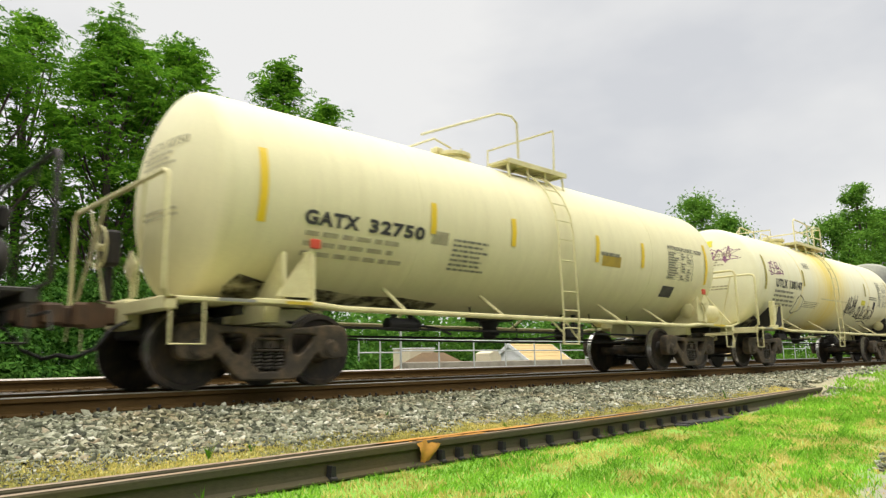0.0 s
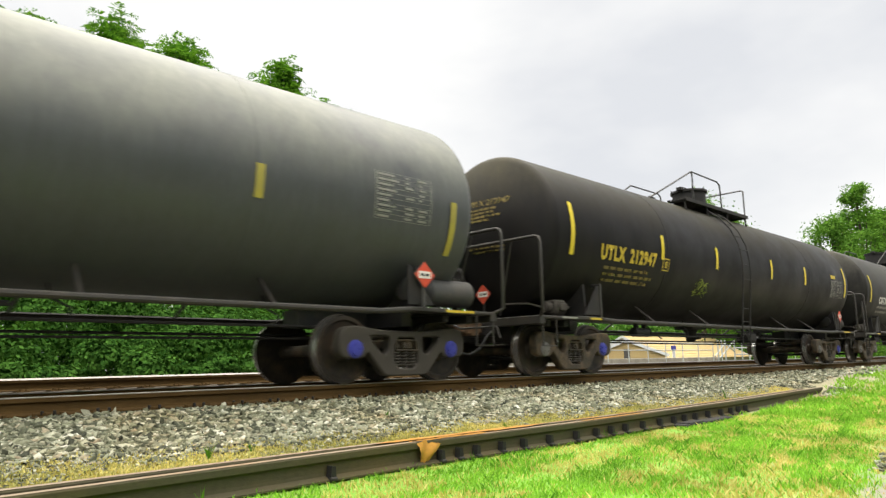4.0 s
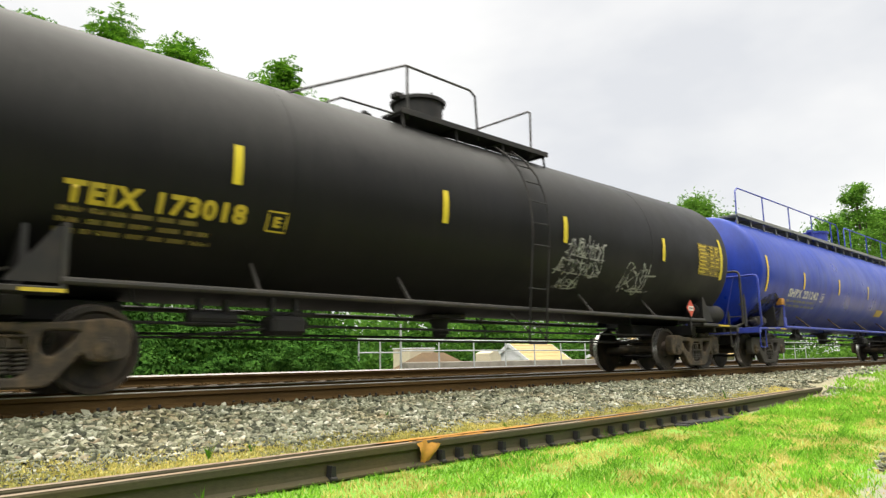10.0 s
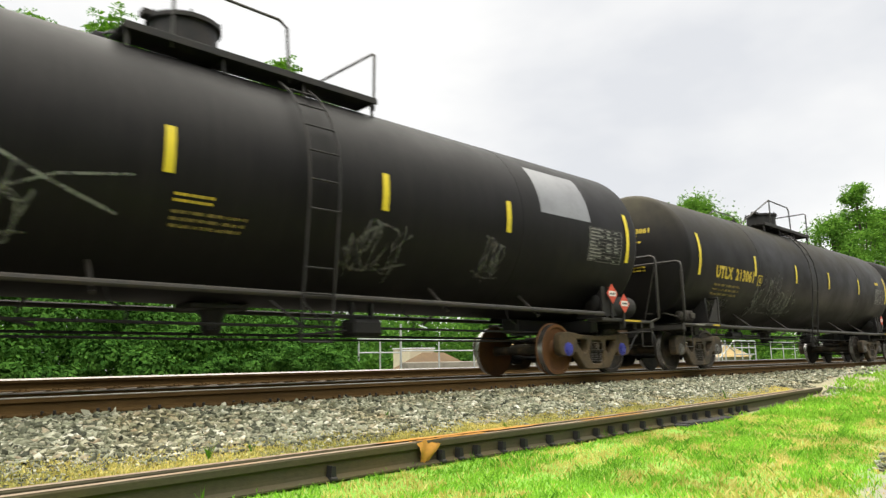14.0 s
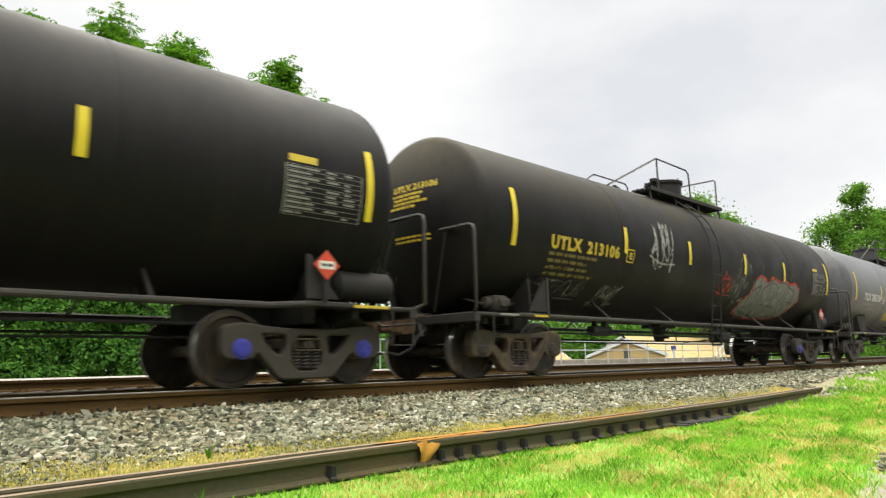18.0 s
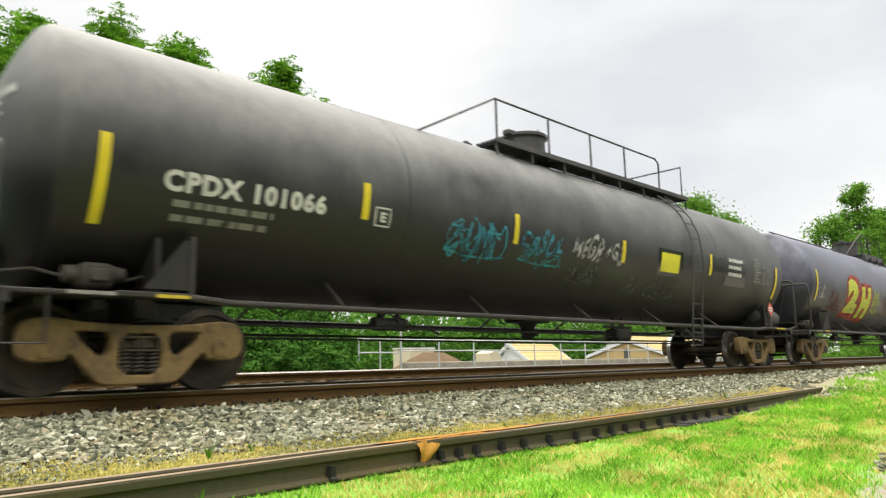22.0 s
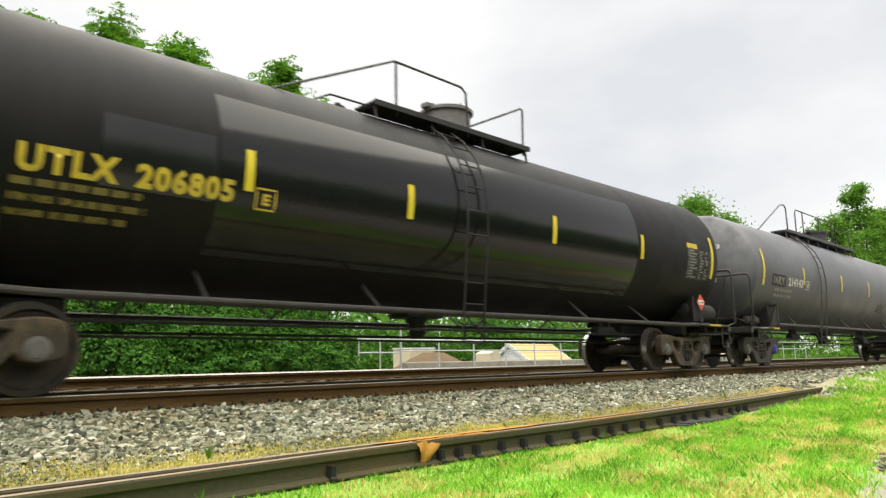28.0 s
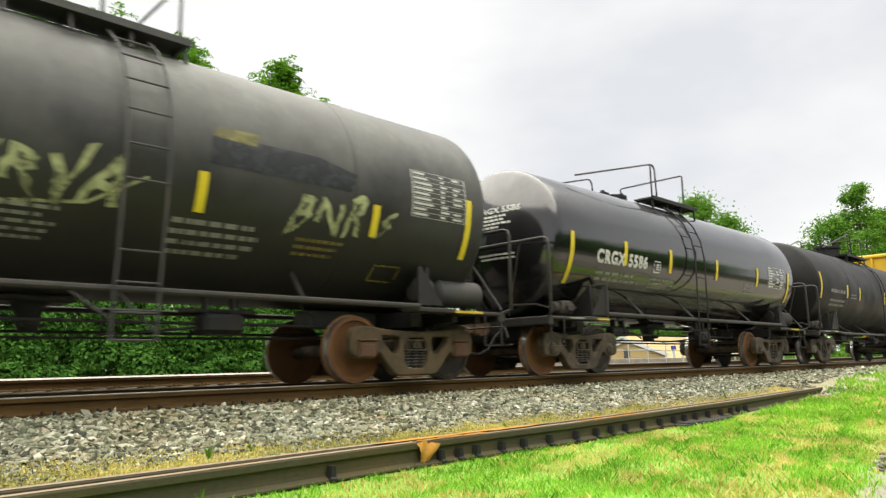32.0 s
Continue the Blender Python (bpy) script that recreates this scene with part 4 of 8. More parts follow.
def hip_house(x, y, z0, run, width, eave_z, ridge_z, ridge, label):
    """A low house with a hipped brown roof."""
    h = thing("house", label, "house", (x, y, z0))
    part("wall", kept(("hip_wall", x), lambda s: s.box((-run / 2 + .3, -width / 2 + .3, -.5), (run / 2 - .3, width / 2 - .3, eave_z))), M["wall_cream"], h, "cream siding wall")
    a, b = run / 2, width / 2
    part("roof", kept(("hip_roof", x), lambda s: s.add([(-a, -b, eave_z), (a, -b, eave_z), (a, b, eave_z), (-a, b, eave_z), (-ridge / 2, 0, ridge_z), (ridge / 2, 0, ridge_z)],
                                                       [(0, 1, 5, 4), (2, 3, 4, 5), (3, 0, 4), (1, 2, 5), (0, 1, 2, 3)])), M["roof_brown"], h, "brown hipped roof")
    return h


hip_house(24.7, 26.2, -3.2, 6.2, 5.0, 2.8, 4.55, 1.5, "low house with a brown hipped roof")
cream_wall = thing("shed", "plain cream shed behind the brown roof", "shed", (26.4, 29.6, -3.2))
part("wall", kept("shed_wall", lambda s: s.box((-.93, -.7, -.3), (.93, .7, 4.8), .02)), M["wall_cream"], cream_wall, "flat cream siding")
part("roof", kept("shed_roof", lambda s: s.box((-.98, -.75, 4.8), (.98, .75, 4.86), .02)), M["wall_white"], cream_wall, "flat pale roof edge")
small_shed = thing("shed", "small cream shed behind the railing", "shed", (26.9, 24.4, -3.2))
part("wall", kept("small_shed_wall", lambda s: s.slab([(-.42, -.3), (.42, -.3), (.42, 4.3), (.1, 4.62), (-.42, 4.45)], -.5, .5)), M["wall_cream"], small_shed, "cream wall with a sloped top")


def steps_railing():
    """White pipe railing of the steps that climb to the track, with slanting hand bars."""
    g = thing("steps_railing", "white pipe railing of steps beside the far track", "railing", (45.0, YF, 0), group="railings behind the railway")
    post = kept("steps_post", lambda s: s.tube([(0, 0, .4), (0, 0, 1.95)], .05, 8))
    for x in (0, .55, 1.1, 2.5, 3.7, 4.9, 6.0):
        part("post", post, M["galv"], g, "", pose(x, 0, 0))
    for z in (1.93, 1.45, 1.0):
        part("rail", kept(("steps_rail", z), lambda s: s.tube([(2.5, 0, z), (6.0, 0, z)], .042, 8)), M["galv"], g, "white pipe rail")
    for k, (x0, z0, x1, z1) in enumerate(((-.5, .9, 1.1, 1.75), (.2, .8, 1.7, 1.5), (1.1, 1.75, 2.5, 1.2), (1.1, 1.2, 2.5, 1.93))):
        part("slanting_bar", kept(("steps_bar", k), lambda s: s.tube([(x0, 0, z0), (x1, 0, z1)], .042, 8)), M["galv"], g, "white slanting hand bar")
    return g


steps_railing()
marker = thing("marker_post", "small white marker with a purple top", "marker", (41.9, 22.0, 0))
part("board", kept("marker_board", lambda s: s.box((-.16, -.03, -.4), (.16, .03, 1.30), .01)), M["wall_white"], marker, "white board")
part("cap", kept("marker_cap", lambda s: s.box((-.26, -.04, 1.30), (.26, .04, 1.62), .01)), M["cap_blue"], marker, "purple top")


# ---- train: meshes shared by the tank cars ----
def wheel_shape(s, side):
    """A railway wheel with flange, rim, dished plate and hub, turned about y; side is -1 or 1."""
    prof = [(0.680, 0.10), (0.675, 0.36), (0.680, 0.40), (0.682, 0.480), (0.700, 0.484), (0.714, 0.463), (0.82, 0.455), (0.822, 0.40), (0.795, 0.375),
            (0.765, 0.18), (0.80, 0.15), (0.82, 0.12), (0.82, 0.08)]
    return s.turn([(side * a, r) for a, r in prof], "y", 36)


def rounded(loop, times=2):
    """The same closed outline with its corners cut round."""
    for _ in range(times):
        out = []
        for (x0, z0), (x1, z1) in zip(loop, loop[1:] + loop[:1]):
            out += [(x0 * .78 + x1 * .22, z0 * .78 + z1 * .22), (x0 * .22 + x1 * .78, z0 * .22 + z1 * .78)]
        loop = out
    return loop


def cast_plate(name, loops, half, bevel):
    """A cast plate in (x, z), centred on y = 0: an outline with openings and rounded edges."""
    cu = bpy.data.curves.new(name, "CURVE")
    cu.dimensions, cu.fill_mode, cu.extrude, cu.bevel_depth, cu.bevel_resolution, cu.offset = "2D", "BOTH", half - bevel, bevel, 1, -bevel
    for loop in loops:
        sp = cu.splines.new("POLY")
        sp.points.add(len(loop) - 1)
        for pt, (x, z) in zip(sp.points, loop):
            pt.co = (x, z, 0, 1)
        sp.use_cyclic_u = True
    ob = new(name, cu)
    bpy.context.view_layer.update()
    me = bpy.data.meshes.new_from_object(ob.evaluated_get(bpy.context.evaluated_depsgraph_get()))
    bpy.data.objects.remove(ob)
    bpy.data.curves.remove(cu)
    for v in me.vertices:
        v.co = (v.co.x, -v.co.z, v.co.y)
    return me


def side_frame_mesh():
    """A cast truck side: bowed top, round-cornered windows, pedestals over the axles, a spring seat."""
    left = [(0, .705), (-.50, .72), (-.90, .775), (-1.10, .74), (-1.16, .62), (-1.15, .40), (-1.06, .33), (-.74, .33), (-.69, .42), (-.63, .36), (-.42, .12), (-.34, .085), (0, .085)]
    outline = left + [(-x, z) for x, z in left[::-1][1:-1]]
    loops = [rounded(outline, 2)]
    for k in (-1, 1):
        loops.append(rounded([(k * .62, .60), (k * .66, .635), (k * .34, .635), (k * .30, .60), (k * .30, .46), (k * .36, .385), (k * .43, .39), (k * .60, .54)]))
    loops.append(rounded([(-.215, .615), (.215, .615), (.225, .19), (-.225, .19)], 1))
    return cast_plate("side_frame", loops, .08, .022)


MESHES["side_frame"] = side_frame_mesh()


def spring_shape(s):
    return s.tube([(.058 * math.cos(a), .058 * math.sin(a), .205 + .042 * a / (2 * math.pi)) for a in np.linspace(0, 10 * math.pi, 61)], .016, 5)


def bolster_shape(s):
    s.box((-.19, -1.02, .44), (.19, 1.02, .60), .03)
    for k in (-1, 1):
        s.box((-.20, k * 1.05 - .03, .425), (.20, k * 1.05 + .03, .455), .008).box((-.20, k * 1.05 - .03, .565), (.20, k * 1.05 + .03, .59), .008)
        for x in (-.19, 0, .19):
            s.box((x - .014, k * 1.05 - .025, .45), (x + .014, k * 1.05 + .025, .57), .004)
    s.box((-.24, -.5, .60), (.24, .5, .72), .03)
    s.turn([(.72, .22), (.80, .20)], "z", 16)
    for k in (-1, 1):
        s.box((-.07, k * 1.05 - .02, .47), (-.02, k * 1.05 + .02, .55))
        s.box((.02, k * 1.05 - .02, .47), (.07, k * 1.05 + .02, .55))
    return s


def brake_beam_shape(s):
    for k in (-1, 1):
        s.tube([(k * .36, -.78, .34), (k * .30, 0, .30), (k * .36, .78, .34)], .035, 6)
        s.box((k * .40 - .03, -.82, .22), (k * .40 + .03, -.70, .52), .01)
        s.box((k * .40 - .03, .70, .22), (k * .40 + .03, .82, .52), .01)
    return s


def coupler_shape(s):
    s.box((-.75, -.09, -.10), (0.0, .09, .10), .02)
    s.slab([(0, -.13), (.20, -.15), (.32, -.09), (.32, .09), (.20, .15), (0, .13)], -.14, .14)
    s.box((.20, -.24, -.12), (.42, -.10, .12), .03)
    s.box((.22, .10, -.14), (.38, .20, .14), .03)
    s.tube([(.1, 0, .1), (.1, .18, .16), (.1, .62, .10)], .014, 6)
    return s


def head_x(r, q):
    """How far a dished head stands out at the share q of the radius: a wide crown and a tight knuckle."""
    k, big = .12 * r, 2 * r
    y = min(q, 1.0) * r
    if y < (r - k) * big / (big - k):
        return math.sqrt(big * big - y * y) - math.sqrt((big - k) ** 2 - (r - k) ** 2)
    return math.sqrt(max(0.0, k * k - (y - r + k) ** 2))


def tank_shape(s, front, half, r):
    """A cylinder with dished heads, about x."""
    head = [(head_x(r, q), r * q) for q in (.01, .2, .4, .6, .75, .86, .92, .936, .955, .972, .985, .995, 1.0)]
    prof = [(-front - d, q) for d, q in head]
    prof += [(x, r) for x in np.linspace(-front, half, 9)[1:-1]]
    prof += [(half + d, q) for d, q in head[::-1]]
    return s.turn(prof, "x", 72)


def on_tank(r, zc, x, deg, lift):
    a = radians(deg)
    return (x, -(r + lift) * math.cos(a), zc + (r + lift) * math.sin(a))


def patch_shape(s, r, zc, x0, x1, a0, a1, lift=.0105, lean=0.0):
    """A sheet that hugs the tank between two places along it and two angles."""
    n = max(2, int(abs(a1 - a0) / 2.5) + 1)
    k = max(2, int(abs(x1 - x0) / 2.5) + 1)
    vs = [on_tank(r, zc, x0 + (x1 - x0) * i / (k - 1) + lean * j / (n - 1), a0 + (a1 - a0) * j / (n - 1), lift) for i in range(k) for j in range(n)]
    return s.add(vs, [(i * n + j, (i + 1) * n + j, (i + 1) * n + j + 1, i * n + j + 1) for i in range(k - 1) for j in range(n - 1)])


def close_points(pts, step=3.0):
    """The same line with points no more than a few degrees apart."""
    out = [pts[0]]
    for (x0, a0), (x1, a1) in zip(pts, pts[1:]):
        n = max(1, math.ceil(abs(a1 - a0) / step))
        out += [(x0 + (x1 - x0) * i / n, a0 + (a1 - a0) * i / n) for i in range(1, n + 1)]
    return out


def ribbon_shape(s, r, zc, pts, width, lift=.006):
    """A painted line on the tank through points (x, degrees)."""
    q = [Vector((x, r * radians(a))) for x, a in close_points(pts)]
    left, right = [], []
    for i, p in enumerate(q):
        d = (q[min(i + 1, len(q) - 1)] - q[max(i - 1, 0)])
        d = d.normalized() if d.length > 1e-6 else Vector((1, 0))
        nrm = Vector((-d.y, d.x)) * width * .5
        left.append(p + nrm)
        right.append(p - nrm)
    vs = [on_tank(r, zc, p.x, math.degrees(p.y / r), lift) for pair in zip(left, right) for p in pair]
    return s.add(vs, [(2 * i, 2 * i + 1, 2 * i + 3, 2 * i + 2) for i in range(len(q) - 1)])


def blob_shape(s, r, zc, pts, lift=.005):
    """A filled patch on the tank with an outline of (x, degrees), fanned about its middle."""
    pts = close_points(list(pts) + [pts[0]])[:-1]
    n = len(pts)
    cx, ca = sum(p[0] for p in pts) / n, sum(p[1] for p in pts) / n
    rings = [k / 8 for k in range(1, 9)]
    vs = [on_tank(r, zc, cx, ca, lift)]
    for f in rings:
        vs += [on_tank(r, zc, cx + (x - cx) * f, ca + (a - ca) * f, lift) for x, a in pts]
    fs = [(0, 1 + i, 1 + (i + 1) % n) for i in range(n)]
    for k in range(7):
        fs += [(1 + k * n + i, 1 + (k + 1) * n + i, 1 + (k + 1) * n + (i + 1) % n, 1 + k * n + (i + 1) % n) for i in range(n)]
    return s.add(vs, fs)


GLYPHS = [[[(.8, .9), (.4, 1), (.15, .75), (.5, .5), (.85, .25), (.5, 0), (.1, .1)]], [[(.1, 0), (.15, 1), (.7, .95), (.75, .6), (.2, .5), (.85, 0)]],
          [[(.5, 1), (.1, .6), (.2, .1), (.7, 0), (.9, .5), (.55, 1), (.3, .9)]], [[(.1, 0), (.1, .9), (.5, .2), (.85, 1), (.9, 0)]], [[(.5, -.1), (.45, 1.05)], [(-.1, .85), (1.1, .95)]]]
GLYPHS += [[[(.9, .5), (.2, .45), (.2, .9), (.7, 1), (.9, .7)], [(.2, .45), (.3, .05), (.9, .1)]], [[(0, 1), (.3, .1), (.5, .7), (.7, 0), (1.0, 1.1)]], [[(.1, 1), (.8, .95), (.15, .05), (.95, .1)]],
          [[(.15, 0), (.5, 1.1), (.9, -.05)], [(.2, .4), (.85, .45)]], [[(.2, 1), (.15, .2), (.45, 0), (.85, .3), (.8, 1.1)]]]


def curve_through(keys, n=5):
    pts = []
    for i in range(len(keys) - 1):
        p0, p1, p2, p3 = keys[max(i - 1, 0)], keys[i], keys[i + 1], keys[min(i + 2, len(keys) - 1)]
        for k in range(n):
            t = k / n
            pts.append(tuple(.5 * (2 * p1[d] + (p2[d] - p0[d]) * t + (2 * p0[d] - 5 * p1[d] + 4 * p2[d] - p3[d]) * t * t + (3 * p1[d] - p0[d] - 3 * p2[d] + p3[d]) * t ** 3)
                             for d in (0, 1)))
    return pts + [keys[-1]]


def scrawl_shape(s, r, x0, x1, a0, a1, seed, loops, width):
    """Sprayed strokes that fill a box: abstract marks, no words."""
    rnd = random.Random(seed)
    n = max(3, loops // 2 + 1)
    w = (x1 - x0) / n
    for k in list(range(n)) + list(range(0, n, 2)):
        lift = rnd.uniform(-.12, .12)
        tall = rnd.uniform(.75, 1.1)
        for stroke in rnd.choice(GLYPHS):
            keys = [(x0 + w * (k - .15 + u * 1.3 + .25 * (v - .5) + rnd.uniform(-.34, .34)), a0 + (a1 - a0) * (lift + v * tall + rnd.uniform(-.27, .27))) for u, v in stroke]
            ribbon_shape(s, r, 0, curve_through(keys), width * rnd.uniform(.55, .9), .008 + .0006 * (k % 4))
    ribbon_shape(s, r, 0, curve_through([(x0 - .1, a0 + .1 * (a1 - a0)), (x0 + .4 * (x1 - x0), a0 - .08 * (a1 - a0)), (x1 + .05, a0 + rnd.uniform(-.1, .2) * (a1 - a0))]), width * .7, .0085)
    return s


def text_shape(words, r, zc, x0, x1, a0, a1, lift=.0115, bold=.046):
    """Stencilled letters wrapped on the tank, fitted between x0 and x1, a0 and a1."""
    cu = bpy.data.curves.new("letters", "FONT")
    cu.body, cu.offset, cu.resolution_u, cu.space_character = words, bold, 3, 1.16
    ob = new("letters", cu)
    bpy.context.view_layer.update()
    me = bpy.data.meshes.new_from_object(ob.evaluated_get(bpy.context.evaluated_depsgraph_get()))
    bpy.data.objects.remove(ob)
    bpy.data.curves.remove(cu)
    bm = bmesh.new()
    bm.from_mesh(me)
    co = [v.co for v in bm.verts]
    lo = Vector((min(c.x for c in co), min(c.y for c in co)))
    hi = Vector((max(c.x for c in co), max(c.y for c in co)))
    for k in range(1, 5):
        y = lo.y + (hi.y - lo.y) * k / 5
        bmesh.ops.bisect_plane(bm, geom=bm.verts[:] + bm.edges[:] + bm.faces[:], plane_co=(0, y, 0), plane_no=(0, 1, 0))
    for v in bm.verts:
        u, w = (v.co.x - lo.x) / (hi.x - lo.x), (v.co.y - lo.y) / (hi.y - lo.y)
        v.co = on_tank(r, zc, x0 + (x1 - x0) * u, a0 + (a1 - a0) * w, lift)
    bm.to_mesh(me)
    bm.free()
    return me


def sprayed_word(words, r, x0, x1, a0, a1, seed, lift=.010, bold=.028):
    """A sprayed word: leaning letters that swell, dip and rise."""
    me = text_shape(words, r, 0, 0.0, 1.0, 0.0, 1.0, 0.0, bold)
    for v in me.vertices:
        u, w = v.co.x, math.degrees(math.atan2(v.co.z, -v.co.y))
        w2 = .5 + (w - .5) * (1 + .28 * math.sin(9 * u + seed)) + .13 * math.sin(15 * u + 2 * seed)
        u2 = u + .10 * (w - .5) * (1 + .5 * math.sin(7 * u + seed)) + .012 * math.sin(22 * w + seed)
        v.co = on_tank(r, 0, x0 + (x1 - x0) * u2, a0 + (a1 - a0) * w2, lift)
    return me


def text_flat(words):
    """Letters in a unit square."""
    cu = bpy.data.curves.new("letters", "FONT")
    cu.body, cu.offset, cu.resolution_u = words, .03, 2
    ob = new("letters", cu)
    bpy.context.view_layer.update()
    me = bpy.data.meshes.new_from_object(ob.evaluated_get(bpy.context.evaluated_depsgraph_get()))
    bpy.data.objects.remove(ob)
    bpy.data.curves.remove(cu)
    x0, x1 = min(v.co.x for v in me.vertices), max(v.co.x for v in me.vertices)
    y0, y1 = min(v.co.y for v in me.vertices), max(v.co.y for v in me.vertices)
    for v in me.vertices:
        v.co = ((v.co.x - x0) / (x1 - x0), (v.co.y - y0) / (y1 - y0), 0)
    return me


def lines_shape(s, r, zc, x0, x1, a0, a1, rows, seed, gaps=7, fill=.48):
    """Rows of small stencilled bars: writing too small to read."""
    rnd = random.Random(seed)
    step = (a1 - a0) / rows
    if rows >= 8:
        for k in range(rows + 1):
            patch_shape(s, r, zc, x0, x1, a1 - k * step - .10, a1 - k * step + .10)
        for x in (x0, x1):
            patch_shape(s, r, zc, x - .008, x + .008, a0, a1)
        fill, gaps = .42, 4
        for k in range(rows):
            top = a1 - k * step - .25 * step
            patch_shape(s, r, zc, x0 + .03, x0 + (x1 - x0) * rnd.uniform(.22, .42), top - step * fill, top)
            for f in (.52, .76):
                if rnd.random() < .8:
                    patch_shape(s, r, zc, x0 + (x1 - x0) * f, x0 + (x1 - x0) * (f + rnd.uniform(.06, .18)), top - step * fill, top)
        return s
    for k in range(rows):
        top = a1 - k * step
        x = x0
        end = x1 - (x1 - x0) * rnd.uniform(0, .25)
        while x < end - .02:
            w = min(end - x, (x1 - x0) / gaps * rnd.uniform(.5, 1.3))
            patch_shape(s, r, zc, x, x + w * .78, top - step * fill, top)
            x += w
    return s


# ---- train: one tank car ----
WHEELSETS = []


def tank_car(spec):
    half, r = spec["half"], spec.get("r", 1.525)
    zc = r + 1.045
    paint, frame_mat = spec["paint"], spec.get("frame", M["under"])
    dark_mat = spec.get("dark", frame_mat if frame_mat is M.get("cream_frame") else M["under"])
    pipe_mat = spec.get("pipes", M["pipe_grey"])
    truck_mat = spec.get("truck", M["truck"])
    rear = spec.get("shell", half + .85) + (-.05 if r > 1.4 else .05)
    body = spec.get("front", rear + (.10 if r > 1.4 else 0))
    car = thing("tank_car", spec["label"], "tank car", (spec["s"], YC, RT), group="tank cars of the train")

    # trucks
    for sx, tm in ((-half - .05, truck_mat), (half - .05, spec.get("truck2", truck_mat))):
        base = pose(sx, 0, 0)
        part("truck_bolster", kept("truck_bolster", bolster_shape), M["truck"], car, "cast steel truck bolster", base)
        part("brake_beam", kept("brake_beam", brake_beam_shape), M["under"], car, "", base)
        for sy in (-1, 1):
            fr = part("side_frame", MESHES["side_frame"], tm, car, "cast steel truck side frame with rust", pose(sx, sy * .99, 0))
            for dx in (-.145, 0, .145):
                part("spring", kept("spring", spring_shape, smooth=60), M["truck_grey"], fr, "coil spring", pose(dx, 0, 0))
    caps = spec.get("caps", "gggg")
    for k, ax in enumerate((-half - .949, -half + .829, half - .949, half + .829)):
        axle = part("wheelset", kept("axle", lambda s: s.turn([(-.99, .075), (-.83, .078), (-.82, .10), (-.68, .10), (-.6, .083), (.6, .083), (.68, .10), (.82, .10), (.83, .078), (.99, .075)], "y", 16),
                                        smooth=40), M["truck"], car, "wheelset turning on its axle", pose(ax, 0, .457))
        wm = M["wheel_rust"] if k in spec.get("rusty", ()) else M["wheel"]
        for sy in (-1, 1):
            w = part("wheel", kept(("wheel", sy), lambda s, sy=sy: wheel_shape(s, sy), smooth=35), wm, axle, "steel wheel with flange")
            cap = M["cap_blue"] if caps[k] == "b" else (M["cap_grey"] if caps[k] == "g" else tm)
            part("bearing_cap", kept(("bearing_cap", sy), lambda s, sy=sy: s.turn([(sy * .87, .128), (sy * 1.06, .128), (sy * 1.08, .118), (sy * 1.085, .095), (sy * 1.10, .09), (sy * 1.105, .03)], "y", 20)
                                     .turn([(sy * 1.09, .018), (sy * 1.118, .018)], "y", 6, (.055, 0, .032)).turn([(sy * 1.09, .018), (sy * 1.118, .018)], "y", 6, (-.055, 0, .032)).turn([(sy * 1.09, .018), (sy * 1.118, .018)], "y", 6, (0, 0, -.062)), smooth=40),
                 cap, axle, "round bearing end cap")
            part("tread_band", kept(("tread_band", sy), lambda s, sy=sy: s.turn([(sy * .72, .4635), (sy * .82, .4565)], "y", 36, ends=False), smooth=40), M["tread"], axle, "bright worn tread")
        if spec.get("journal"):
            for sy in (-1, 1):
                part("journal_box", kept(("journal_box", sy), lambda s, sy=sy: s.box((-.135, min(sy * 1.03, sy * 1.112), -.125), (.135, max(sy * 1.03, sy * 1.112), .10), .02).box((-.15, min(sy * 1.03, sy * 1.125), .10), (.15, max(sy * 1.03, sy * 1.125), .135), .012)
                                         .box((-.10, min(sy * 1.10, sy * 1.122), -.10), (.10, max(sy * 1.10, sy * 1.122), .06), .012)), M["journal_rust"], car, "rust-brown journal box", pose(ax, 0, .457))
        WHEELSETS.append((axle, ax))

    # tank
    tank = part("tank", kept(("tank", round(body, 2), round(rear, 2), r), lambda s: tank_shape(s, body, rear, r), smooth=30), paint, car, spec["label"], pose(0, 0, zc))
    seams = spec.get("seams", [-.52, .55])
    for f in seams:
        part("weld_band", kept(("weld_band", r), lambda s: s.turn([(-.03, r - .01), (-.025, r + .003), (.025, r + .003), (.03, r - .01)], "x", 72, ends=False), smooth=60), paint, tank, "", pose(f * body, 0, 0))
    # underframe
    for k in (-1, 1):
        flip = pose(0, 0, 0, 0, 0, 0 if k > 0 else 180)
        part("stub_sill", kept(("stub_sill", half), lambda s: s.box((half - 1.3, -.20, .78), (half + 1.45, .20, 1.03), .02).box((half + 1.3, -.32, .70), (half + 1.5, .32, 1.05), .03)), spec.get("sill", frame_mat), car, "draft sill under the tank end", flip)
        part("coupler", kept("coupler", coupler_shape), M["coupler"], car, "rusty knuckle coupler", flip @ pose(half + 1.62, 0, .86))
        part("air_hose", kept(("air_hose", half), lambda s: s.tube([(half + 1.42, .30, .80), (half + 1.62, .32, .70), (half + 1.78, .30, .48), (half + 1.98, .24, .38), (half + 2.12, .12, .42)], .024, 8), smooth=60), M["under"], car, "rubber air hose", flip)
